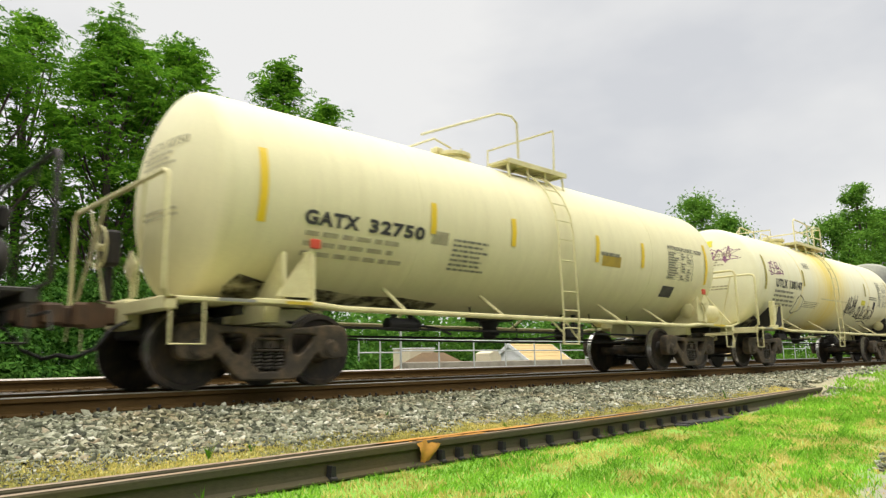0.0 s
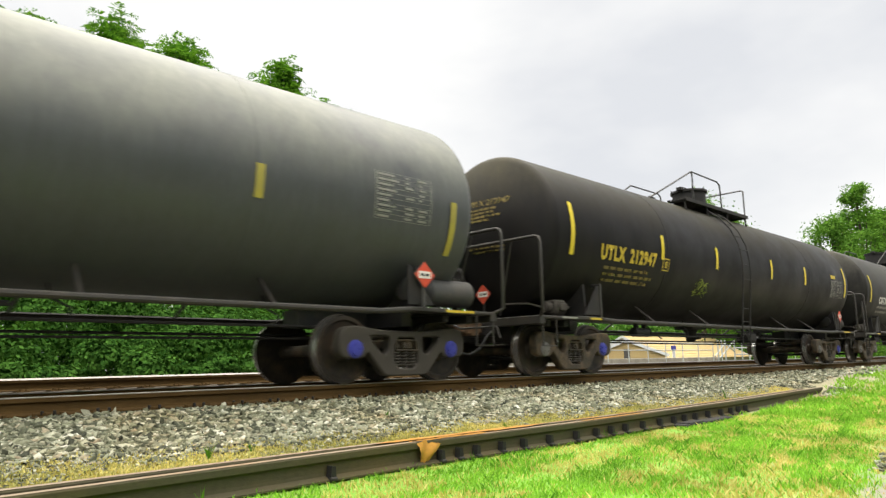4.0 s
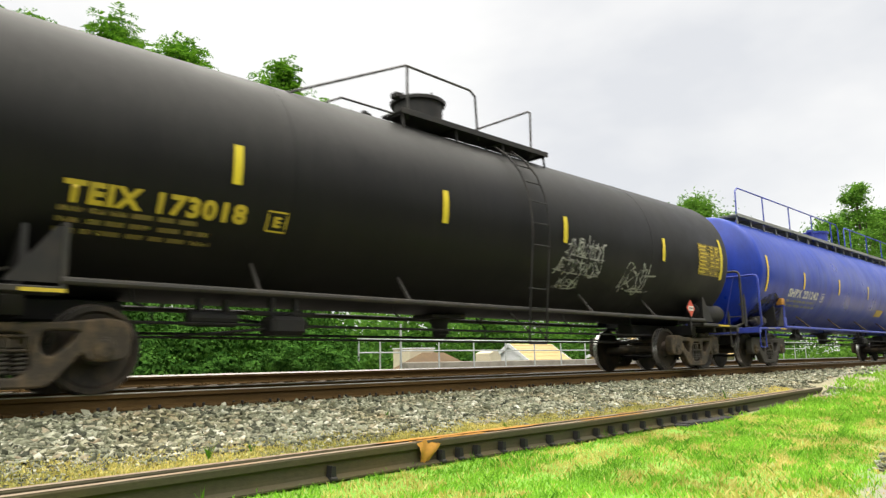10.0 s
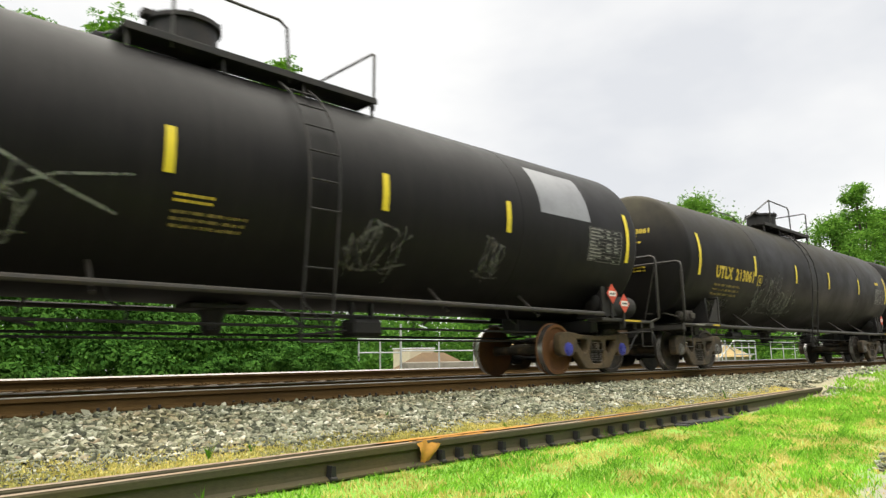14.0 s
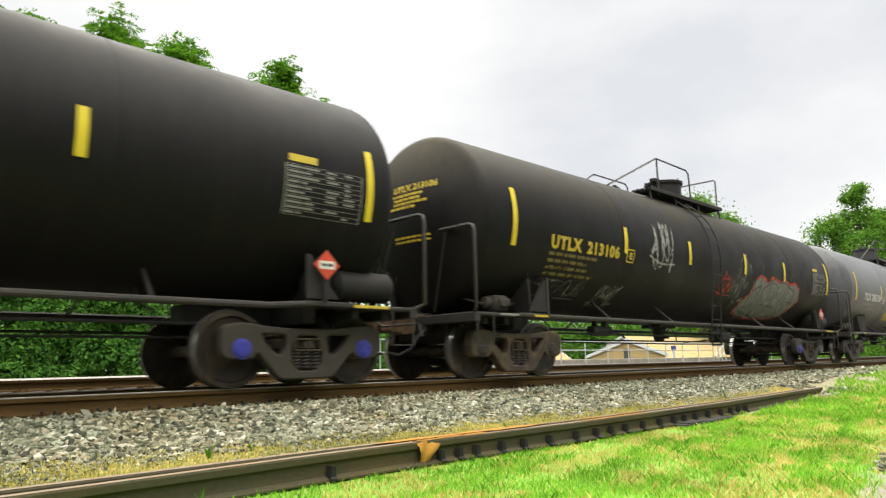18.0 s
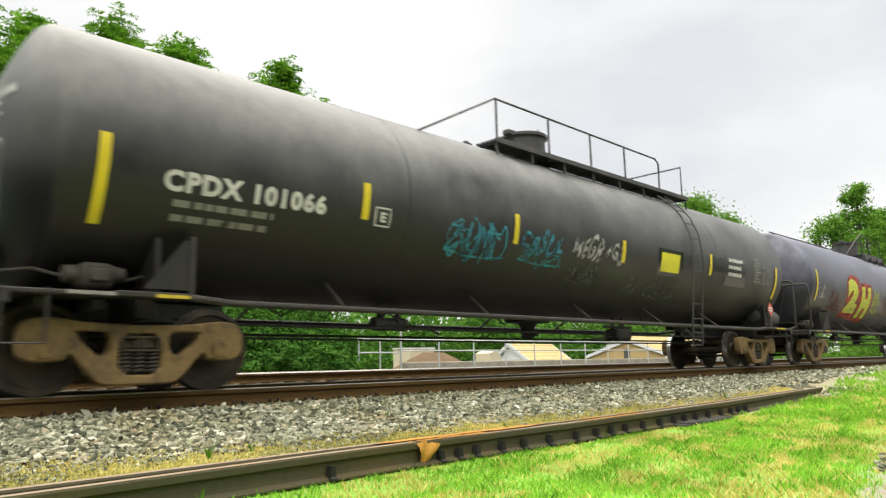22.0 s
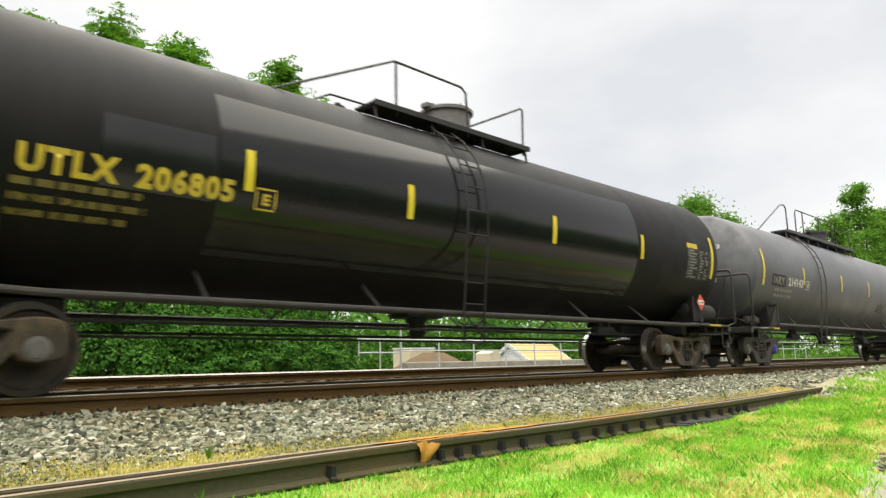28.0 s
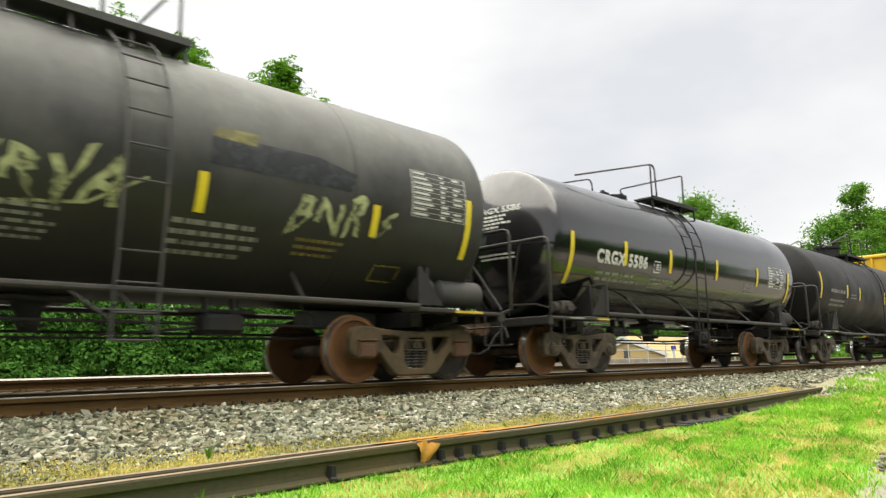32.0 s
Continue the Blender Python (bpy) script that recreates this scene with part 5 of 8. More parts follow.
        part("saddle", kept(("saddle", r), lambda s: s.slab([(-.10, .78), (.10, .78), (.10, 1.00), (-.10, 1.00)], -1.0, 1.0)
                            .add([(-.03, -1.30, 1.02), (.03, -1.30, 1.02), (.03, 1.30, 1.02), (-.03, 1.30, 1.02), (-.03, -1.26, 1.62), (.03, -1.26, 1.62), (.03, 1.26, 1.62), (-.03, 1.26, 1.62),
                                  (-.03, -.6, 1.05), (.03, -.6, 1.05), (.03, .6, 1.05), (-.03, .6, 1.05)],
                                 [(0, 1, 5, 4), (0, 4, 8), (1, 5, 9), (4, 5, 9, 8), (2, 3, 7, 6), (3, 7, 11), (2, 6, 10), (7, 6, 10, 11)])), spec.get("saddle", dark_mat), car, "bolster saddle plate", pose(k * half, 0, 0))
        part("end_platform", kept(("end_platform", half), lambda s: s.box((half - .35, -1.42, .965), (half + .45, -1.08, 1.025), .01).box((half - .35, 1.08, .965), (half + .45, 1.42, 1.025), .01)
                                  .box((half + .45, -1.42, .955), (half + 1.5, 1.42, 1.005), .012).box((half + 1.36, -1.42, .86), (half + 1.5, 1.42, 1.005), .012)), pipe_mat, car, "end platform of the car", flip)
        for sy in (-1, 1):
            part("gusset", kept(("gusset", half, sy), lambda s, sy=sy: s.slab([(half + .18, 1.06), (half - .30, 1.06), (half - .30, 1.60), (half - .24, 1.60)], sy * 1.40, sy * 1.375)),
                 dark_mat, car, "triangular gusset plate", flip)
        # corner step
        for sy in (-1, 1):
            part("corner_step", kept(("corner_step", half, sy), lambda s, sy=sy: s.tube([(half + 1.05, sy * 1.40, 1.02), (half + 1.05, sy * 1.40, .50), (half + 1.42, sy * 1.40, .50), (half + 1.42, sy * 1.40, 1.02)], .016, 6)), pipe_mat, car, "sill step", flip)
        # draft gear pocket and end lever
        part("draft_pocket", kept(("draft_pocket", half), lambda s: s.box((half + .42, -.62, .60), (half + 1.28, .62, .93), .04).box((half + .5, -1.25, .84), (half + .62, 1.25, .95), .01).box((half + 1.0, -1.25, .84), (half + 1.12, 1.25, .95), .01)), M["under"], car, "dark draft gear under the platform", flip)
        part("uncoupling_lever", kept(("uncoupling_lever", half), lambda s: s.tube([(half + 1.62, -1.36, .62), (half + 1.62, -1.30, .80), (half + 1.64, -.5, .80), (half + 1.72, -.14, .92), (half + 1.80, 0, .98)], .016, 6)), pipe_mat, car, "bent uncoupling lever", flip)
        # end handrail
        ex = half + 1.55
        part("end_handrail", kept(("end_handrail", half), lambda s: s.tube([(ex - .08, -1.40, 1.00), (ex, -1.51, 1.06), (ex, -1.51, 2.22), (ex, -1.48, 2.30), (ex, -1.40, 2.33), (ex, 1.40, 2.33), (ex, 1.48, 2.30), (ex, 1.51, 2.22), (ex, 1.51, 1.06), (ex - .08, 1.40, 1.00)], .028, 8)
                                  .tube([(ex, -.9, 2.33), (ex - .1, -.5, 1.05)], .016, 6).tube([(ex, .9, 2.33), (ex - .1, .5, 1.05)], .016, 6), smooth=50), pipe_mat, car, "bent pipe handrail", flip)
        if spec.get("brace", 0):
            part("handrail_brace", kept(("handrail_brace", half), lambda s: s.tube([(ex, -1.30, 1.06), (ex, -.30, 2.33)], .02, 6)), pipe_mat, car, "diagonal brace", flip)
    rz = spec.get("rail_z", .945)
    struts = spec["struts"] if "struts" in spec else (-.71 * half, -.37 * half, -.02 * half, .30 * half, .62 * half) if half > 7.5 else (-4.6, -2.2, 2.6, 4.7) if half > 6 else (-.66 * half, -.28 * half, .36 * half, .68 * half)
    for sy in (-1, 1):
        part("side_rail", kept(("side_rail", half, sy), lambda s, sy=sy: s.tube([(-half + .3, sy * 1.41, max(.985, rz)), (-half + .8, sy * 1.41, rz), (half - .8, sy * 1.41, rz), (half - .3, sy * 1.41, max(.985, rz))], .04, 10)), pipe_mat, car, "long side handrail pipe")
        for x in struts:
            part("rail_strut", kept(("rail_strut", sy, r, rz), lambda s, sy=sy: s.tube([(0, sy * 1.41, rz), (.08, sy * math.sqrt(r * r - (zc - rz - .37) ** 2), rz + .38)], .026, 6)), M["truck_brown"] if paint is BLUE else pipe_mat, car, "", pose(x, 0, 0))
    for y, z in ((-.55, .80), (.35, .72)):
        part("brake_pipe", kept(("brake_pipe", half), lambda s: s.tube([(-half + .5, 0, .02), (-half + 1.1, 0, -.03), (half - 1.1, 0, -.03), (half - .5, 0, .02)], .019, 6)), M["under"], car, "brake pipe under the tank", pose(0, y, z))
    part("brake_rod", kept(("brake_rod", half), lambda s: s.tube([(-half + 1, -.25, .62), (0, -.2, .60), (half - 1, -.25, .62)], .016, 6)), M["under"], car, "brake rod")
    part("outlet_valve", kept("outlet_valve", lambda s: s.turn([(.66, .09), (.72, .13), (.88, .14), (1.08, .26)], "z", 14).box((-.4, -.25, .98), (.4, .25, 1.06), .02).box((-.10, -.3, .72), (-.05, -.1, .78), .01), smooth=40), M["under"], car, "bottom outlet valve", pose(spec.get("outlet", -.3), 0, 0))
    for f in (-.78, -.5, -.2, .15, .42, .72):
        hy, hz = ((-.55, .74), (.35, .66))[int(f * 100) % 2]
        part("pipe_hanger", kept(("pipe_hanger", hy), lambda s: s.tube([(-.25, hy, 1.20), (-.2, hy, 1.0), (0, hy, .9), (0, hy, hz)], .015, 6)), M["under"], car, "", pose(f * half + .2 * math.sin(f * 9 + half), 0, 0))
    for k, dx in enumerate(spec.get("boxes", (-.52 * half, .24 * half))):
        part("equipment_box", kept(("equipment_box", k), lambda s, k=k: s.box((-.26, -.80, .64), (.26, -.42, .88), .05).tube([(-.5, -.6, .92), (.5, -.6, .92)], .03, 6).box((-.2, -.64, .85), (-.15, -.56, 1.12)).box((.15, -.64, .85), (.2, -.56, 1.12)).tube([(-.26, -.6, .72), (-.9, -.5, .66), (-1.3, -.3, .64)], .018, 6) if k else
                                   s.turn([(-.33, .03), (-.31, .10), (.31, .10), (.33, .03)], "x", 16, (0, -.45, .84)).box((-.2, -.5, .9), (-.14, -.4, 1.08)).box((.14, -.5, .9), (.2, -.4, 1.08)).tube([(.33, -.45, .84), (.8, -.4, .80), (1.2, -.3, .72)], .02, 6)), M["under"], car, "brake gear under the tank", pose(dx, 0, 0))
    # reservoir and valves on the end platforms
    if spec.get("reservoir", 1):
        part("air_reservoir", kept("air_reservoir", lambda s: s.turn([(-.50, .06), (-.47, .16), (-.42, .21), (.42, .21), (.47, .16), (.50, .06)], "x", 24, (0, 0, 0)).box((-.25, -.05, -.25), (-.19, .05, -.17)).box((.19, -.05, -.25), (.25, .05, -.17)), smooth=40),
             spec.get("tankmat", frame_mat), car, "air reservoir cylinder", pose(half + .82, -.98, 1.29))
        part("brake_cylinder", kept("brake_cylinder", lambda s: s.turn([(-.16, .14), (-.14, .17), (.12, .17), (.16, .08)], "x", 18).box((-.1, -.1, -.26), (.1, .1, -.13), .01), smooth=40), frame_mat, car, "brake cylinder", pose(half + .08, -1.02, 1.32))
    if spec.get("valve", 1):
        part("brake_valve", kept("brake_valve", lambda s: s.box((-.16, -.16, 0), (.16, .16, .26), .04).turn([(-.30, .05), (-.28, .09), (-.16, .10)], "x", 12, (0, 0, .14)).turn([(.16, .10), (.30, .08), (.33, .03)], "x", 12, (0, 0, .16))
                                 .box((-.1, -.22, .06), (.1, -.16, .2), .02).tube([(.3, 0, .1), (.55, .05, .18), (.9, .3, .12)], .018, 6).tube([(-.3, 0, .12), (-.5, .2, .2), (-.7, .6, .2)], .018, 6), smooth=40),
             M["truck_grey"], car, "grey brake valve with pipes", pose(-half - .55, -1.0, 1.06))
    # hand brake on the leading end, valve group on the trailing end
    bx = -half - 1.40
    brake = part("hand_brake", kept("hand_brake", lambda s: s.box((-.08, -.17, 1.52), (.10, .17, 1.98), .04).box((-.03, -.05, .96), (.05, .05, 1.55), .01).tube([(0, .12, 1.55), (.02, .2, 1.2), (.1, .22, .95)], .014, 6)), M["under"], car, "dark hand brake housing on a post", pose(bx, .58, 0))
    part("brake_wheel", kept("brake_wheel", lambda s: s.tube([(0, .27 * math.cos(a), .27 * math.sin(a)) for a in np.linspace(0, 2 * math.pi, 25)], .017, 6).tube([(0, -.26, 0), (0, .26, 0)], .012, 6).tube([(0, 0, -.26), (0, 0, .26)], .012, 6).turn([(-.02, .05), (.06, .05)], "x", 10), smooth=50), pipe_mat, brake, "spoked brake wheel", pose(-.13, 0, 1.76))
    part("end_valve", kept("end_valve", lambda s: s.box((-.07, -.13, 1.70), (.07, .13, 1.96), .04).turn([(-.12, .05), (-.10, .08), (.10, .08), (.12, .05)], "y", 12, (.02, .16, 1.80)).box((-.03, -.03, .96), (.03, .03, 1.74), .008).tube([(0, .1, 1.75), (-.05, .3, 1.55), (-.1, .35, 1.0)], .014, 6), smooth=40), M["under"], car, "dark valve group on a post", pose(half + 1.38, -.22, 0))
    if spec.get("jack_post"):
        jp = part("jack_post", kept("jack_post", lambda s: s.box((-.09, -1.43, .98), (.09, -1.28, 1.30), .02).box((-.035, -1.40, 1.28), (.035, -1.33, 1.66), .01), smooth=40), frame_mat, car, "blue post with a pale stem", pose(-half + .34, 0, 0))
        part("post_head", kept("post_head", lambda s: s.box((-.10, -1.41, 1.64), (.10, -1.24, 1.82), .02)), M["orange_rust"], jp, "rusty head of the post")
    if spec.get("head_shield"):
        def shield(s):
            top, n, rings = 12, 40, [.12, .3, .5, .7, .84, .92, .955, .985, 1.0]
            phis = [radians(-180 - top + (180 + 2 * top) * k / n) for k in range(n + 1)]
            vs = [(-body - head_x(r, q) - .022 * (q < 1), r * 1.012 * q * math.cos(f), r * 1.012 * q * math.sin(f)) for q in rings for f in phis]
            for f in phis:
                low = min(1.0, max(0.0, (math.sin(radians(top)) - math.sin(f)) / 1.0))
                vs.append((-body + .32 - .42 * low, r * 1.012 * math.cos(f), r * 1.012 * math.sin(f)))
            m = n + 1
            return s.add(vs, [(i * m + k, i * m + k + 1, (i + 1) * m + k + 1, (i + 1) * m + k) for i in range(len(rings)) for k in range(n)])
        part("head_shield", kept(("head_shield", body, r), shield, smooth=50), M["shield"], tank, "dull grey steel shield over the lower tank head")
    # front reservoir post
    part("platform_post", kept(("platform_post", r), lambda s: s.box((-.03, -1.42, 1.0), (.03, -1.36, 1.62), .008).box((-.03, -1.42, 1.58), (.03, -1.20, 1.64), .008)), pipe_mat, car, "upright post", pose(-half + .32, 0, 0))

    for k in (-1, 1) if spec.get("end_posts") else ():
        part("saddle_post", kept("saddle_post", lambda s: s.box((-.09, -1.40, 1.0), (.09, -1.28, 1.72), .02).box((-.12, -1.42, 1.0), (.12, -1.26, 1.08), .02)), frame_mat, car, "upright saddle post", pose(k * (half + .12), 0, 0))
    if spec.get("plate"):
        part("sign_plate", kept("sign_plate", lambda s: s.box((-.24, -1.25, 1.60), (.24, -1.235, 1.80), .004).box((-.02, -1.235, 1.05), (.02, -1.21, 1.78))), M["truck_grey"], car, "blank dark grey metal plate on a bracket", pose(-half - .35, 0, 0))
    if spec.get("grab"):
        part("grab_post", kept("grab_post", lambda s: s.box((-.035, -1.42, .92), (.035, -1.38, 2.08), .008)), pipe_mat, car, "flat steel grab post", pose(-half - 1.44, 0, 0))
    # placards
    second = [(spec["second_placard"][0], -1.475, 0)] if spec.get("second_placard") else []
    for px, py, turn_z in [(spec.get("placard_x", half - .05), -1.47, 0), (-half - 1.34, 0, -90), (half + 1.34, 0, 90)][:0 if spec.get("placard") == "none" else 3 if spec.get("end_placards", 1) else 1] + second:
        pm = pose(px, py, spec["second_placard"][1] if py == -1.475 else 1.47 if "placard_x" not in spec or turn_z else 1.32, 0, 0, turn_z)
        hold = part("placard_holder", kept("placard_holder", lambda s: s.box((-.025, .012, -.46), (.025, .04, .1), .004).box((-.14, .006, -.14), (.14, .012, .14), 0, pose(0, 0, 0, 0, 45, 0))), frame_mat, car, "placard bracket", pm)
        if spec.get("placard", "red") == "red":
            part("placard", kept("placard", lambda s: s.add([(0, 0, -.185), (.185, 0, 0), (0, 0, .185), (-.185, 0, 0), (0, .004, -.185), (.185, .004, 0), (0, .004, .185), (-.185, .004, 0)],
                                                             [(0, 1, 2, 3), (4, 5, 6, 7), (0, 1, 5, 4), (1, 2, 6, 5), (2, 3, 7, 6), (3, 0, 4, 7)])), M["placard_red"], hold, "red hazard placard diamond")
            part("placard_panel", kept("placard_panel", lambda s: s.box((-.115, -.004, -.05), (.115, -.001, .05))), M["placard_white"], hold, "white number panel")
            part("placard_marks", kept("placard_marks", lambda s: s.box((-.08, -.006, -.018), (-.02, -.005, .018)).box((.0, -.006, -.018), (.08, -.005, .018))), M["black_text"], hold, "black marks")
        else:
            part("placard", kept("placard_frame", lambda s: s.box((-.13, -.01, -.13), (.13, .0, .13), 0, pose(0, 0, 0, 0, 45, 0)).box((-.07, -.02, -.03), (.07, -.011, .03))), spec.get("pipes", frame_mat), hold, "empty placard frame")

    # coloured marks on the platform edges, reflectors, end ladder
    edge = M["yellow_text"] if not spec.get("plain_edge") else M["white_worn"]
    for ex0, ex1, em in ((half + .40, half + .98, edge), (-half - .05, -half + .34, edge), (-half - .9, -half - .45, M["white_worn"])):
        part("edge_mark", kept(("edge_mark", round(ex0, 2)), lambda s: s.box((ex0, -1.426, .968), (ex1, -1.4215, 1.004))), em, car, "painted mark on the platform edge")
    if spec.get("reflectors"):
        for rx in (-half + .32, half - .05):
            part("reflector", kept("reflector", lambda s: s.box((-.07, -1.47, 1.66), (.07, -1.43, 1.78), .01)), M["placard_red"], car, "small red reflector", pose(rx, 0, 0))
    if spec.get("end_ladder"):
        exl, low = -half - 1.36, spec.get("low_ladder", 0)
        ya, yb, zb = (-.85, -.30, 2.35) if low else (-.75, -.32, 1.05)
        el = part("end_ladder", kept(("end_ladder", half), lambda s: [s.tube([(exl, y, zb), (exl, y, 3.2), (exl + .25, y, 3.75), (exl + .62, y, 4.1)], .022, 6) for y in (ya, yb)] and s), spec.get("ladder_mat", frame_mat), car, "steel ladder up the tank end")
        for zz in np.arange(zb + .3, 3.3, .3):
            part("rung", kept(("end_rung", ya), lambda s: s.tube([(0, ya, 0), (0, yb, 0)], .015, 6)), spec.get("ladder_mat", frame_mat), el, "", pose(exl, 0, float(zz)))
        if low:
            foot = part("foot_ladder", kept("foot_ladder", lambda s: s.box((exl - .03, -1.07, 1.03), (exl + .03, -1.02, 2.46), .006).box((exl - .03, -.63, 1.03), (exl + .03, -.58, 2.46), .006)
                                            .tube([(exl, -.20, 1.05), (exl, -.34, 2.40)], .02, 6)), M["grey_frame"], car, "dark grey ladder standing on the end platform")
            for k in range(4):
                part("rung", kept("foot_rung", lambda s: s.tube([(0, -1.03, 0), (0, -.62, 0)], .016, 6)), M["grey_frame"], foot, "", pose(exl, 0, 1.30 + .32 * k))

    # ladder
    lx = spec.get("ladder", .4)
    if lx is not None:
        for sy in ((-1, 1) if spec.get("both", 0) else (-1,)):
            lad = part("ladder", kept(("ladder", r, sy), lambda s, sy=sy: [s.tube([(dx, sy * 1.47, .52), (dx, sy * 1.50, 1.0), (dx, sy * (r + .10), zc - .3)] +
                       [(dx, sy * (r + .10) * math.cos(radians(a)), zc + (r + .10) * math.sin(radians(a))) for a in (0, 15, 30, 45, 58)], .017, 6) for dx in (-.22, .22)]
                       and s.tube([(-.22, sy * 1.47, .72), (-.6, sy * 1.41, 1.0)], .014, 6).tube([(.22, sy * 1.47, .60), (-.15, sy * 1.41, 1.0)], .014, 6), smooth=50), spec.get("ladder_mat", frame_mat), car, "steel ladder", pose(lx, 0, 0))
            rung = kept("rung", lambda s: s.tube([(-.22, 0, 0), (.22, 0, 0)], .012, 6))
            spots = [(1.47, .53), (1.48, .80), (1.50, 1.10), (1.50, 1.42), (r + .10, zc - .45)]
            spots += [((r + .10) * math.cos(radians(a)), zc + (r + .10) * math.sin(radians(a))) for a in (-3, 10, 23, 36, 49)]
            for yy, zz in spots:
                part("rung", rung, spec.get("ladder_mat", frame_mat), lad, "", pose(0, sy * yy, zz))

    # top fittings
    zt = zc + r
    w0, w1 = spec.get("walk", (-1.9, 1.7))
    deck_y = spec.get("deck_y", -.68)
    if w1 > w0:
        def deck(s):
            n = max(3, int((w1 - w0) / .9))
            for yy in (-.22, -.11, 0, .11, .22):
                s.box((w0, deck_y + yy - .018, zt - .03), (w1, deck_y + yy + .018, zt + .0), .004)
            for i in range(int((w1 - w0) / .12)):
                s.box((w0 + .12 * i, deck_y - .24, zt - .022), (w0 + .12 * i + .015, deck_y + .24, zt - .008))
            s.box((w0, deck_y - .232, zt - .044), (w1, deck_y + .235, zt - .034))
            s.box((w0, deck_y - .26, zt - .08), (w1, deck_y - .235, zt + .012), .004)
            for i in range(n + 1):
                x = w0 + .06 + (w1 - w0 - .12) * i / n
                yy = deck_y - .18
                s.box((x - .02, deck_y - .25, zt - .08), (x + .02, deck_y + .2, zt - .03), .004)
                zs = math.sqrt(max(r * r - yy * yy, .01)) + zc
                s.tube([(x, yy, zt - .05), (x, yy - .03, zs - .02)], .022, 6)
            return s
        part("walkway", kept(("walkway", r, w0, w1, deck_y), deck), spec.get("deck_mat", frame_mat), car, "steel grating walkway on the tank top")
    if spec.get("side_plate"):
        part("deck_side_plate", kept(("deck_side_plate", w0, w1), lambda s: s.box((w0 - .05, deck_y - .30, zt - .16), (w1 + .05, deck_y - .265, zt + .02), .006)), spec.get("deck_mat", frame_mat), car, "steel side plate of the walkway")
        for f in np.linspace(0, 1, 4):
            part("deck_bracket", kept(("deck_bracket", deck_y), lambda s: s.add([(dx, yy, z) for dx in (-.035, .035) for yy, z in ((deck_y - .30, zt - .02), (deck_y - .44, zt - .42), (deck_y - .10, zt - .20), (deck_y + .1, zt - .04))],
                 [(0, 1, 2, 3), (4, 5, 6, 7), (0, 1, 5, 4), (1, 2, 6, 5), (2, 3, 7, 6), (3, 0, 4, 7)])), spec.get("deck_mat", frame_mat), car, "bracket plate under the walkway", pose(float(w0 + .1 + (w1 - w0 - .2) * f), 0, 0))
        for x0, x1 in ((-body + .2, w0 - 1.2), (w1 + .2, rear - .5)):
            part("top_pipe", kept(("top_pipe", x0), lambda s: s.tube([(x0, -.32, zt + .02), (x1, -.32, zt + .05)], .022, 6)), frame_mat, car, "thin pipe along the tank top")
    for pts in spec.get("rails", ()):
        part("top_railing", kept(("top_railing", r, str(pts)), lambda s: s.tube([(x, y, z + zc - 2.52 + r - 1.5 - (.05 if r > 1.5 else 0)) for x, y, z in pts], .02, 7), smooth=50), spec.get("rail_mat", pipe_mat), car, "pipe railing on the tank top")
    dx, dr, dh = spec.get("dome", (-.45, .42, .42))
    if dr:
        dome = part("manway", kept(("manway", r, dr, dh), lambda s: s.turn([(-.12, dr), (dh - .06, dr), (dh - .06, dr + .05), (dh, dr + .05), (dh + .015, dr * .8), (dh + .03, .05)], "z", 28)
                                  .turn([(-.1, dr + .06), (0.02, dr + .06), (.03, dr)], "z", 28), smooth=35), spec.get("dome_mat", frame_mat), car, "round manway dome with lid", pose(dx, 0, zt))
        bolt = kept("lid_bolt", lambda s: s.turn([(-.05, .014), (.035, .014)], "z", 6))
        for k in range(6):
            part("lid_bolt", bolt, spec.get("dome_mat", frame_mat), dome, "", pose((dr + .045) * math.cos(k * 1.047 + .3), (dr + .045) * math.sin(k * 1.047 + .3), dh))
        part("hinge", kept("hinge", lambda s: s.box((-.05, -.08, -.03), (.12, .08, .06), .01)), spec.get("dome_mat", frame_mat), dome, "", pose(-dr - .08, 0, dh))
    for vx in spec.get("vents", (-1.9,)):
        part("safety_valve", kept("safety_valve", lambda s: s.turn([(-.1, .09), (.06, .09), (.07, .12), (.14, .12), (.15, .06), (.2, .05)], "z", 14), smooth=40), frame_mat, car, "safety valve", pose(vx, 0, zt))

    # markings
    stripe = spec.get("stripe", M["yellow"])
    for x, a0, a1 in spec.get("stripes", ()):
        part("reflective_stripe", kept(("stripe", r, a0, a1), lambda s: patch_shape(s, r, 0, -.055, .055, a0, a1, .013)), stripe, tank, "yellow reflective stripe", pose(x, 0, 0))
    for words, x0, x1, a0, a1, mat in spec.get("words", ()):
        if "  " in words:
            w0, w1 = words.split("  ")
            part("lettering", text_shape(w0, r, 0, x0, x0 + .42 * (x1 - x0), a0, a1), M[mat], tank, "stencilled lettering")
            part("lettering", text_shape(w1, r, 0, x0 + .50 * (x1 - x0), x1, a0, a1), M[mat], tank, "stencilled number")
        else:
            part("lettering", text_shape(words, r, 0, x0, x1, a0, a1), M[mat], tank, "stencilled lettering")
    for x0, x1, a0, a1, rows, mat in spec.get("lines", ()):
        part("small_print", kept(("small_print", r, x0, x1, a0, rows), lambda s: lines_shape(s, r, 0, x0, x1, a0, a1, rows, int(abs(x0) * 100) + rows)), M[mat], tank, "rows of small stencilled print")["kind"] = "stuff"
    for k, (x0, x1, a0, a1, mat, lean) in enumerate(spec.get("patches", ())):
        part("painted_panel", kept(("painted_panel", r, x0, x1, a0, a1, lean), lambda s: patch_shape(s, r, 0, x0, x1, a0, a1, .0035 + .0012 * k, lean), smooth=60), M[mat], tank, spec.get("patch_label", "repainted panel"))
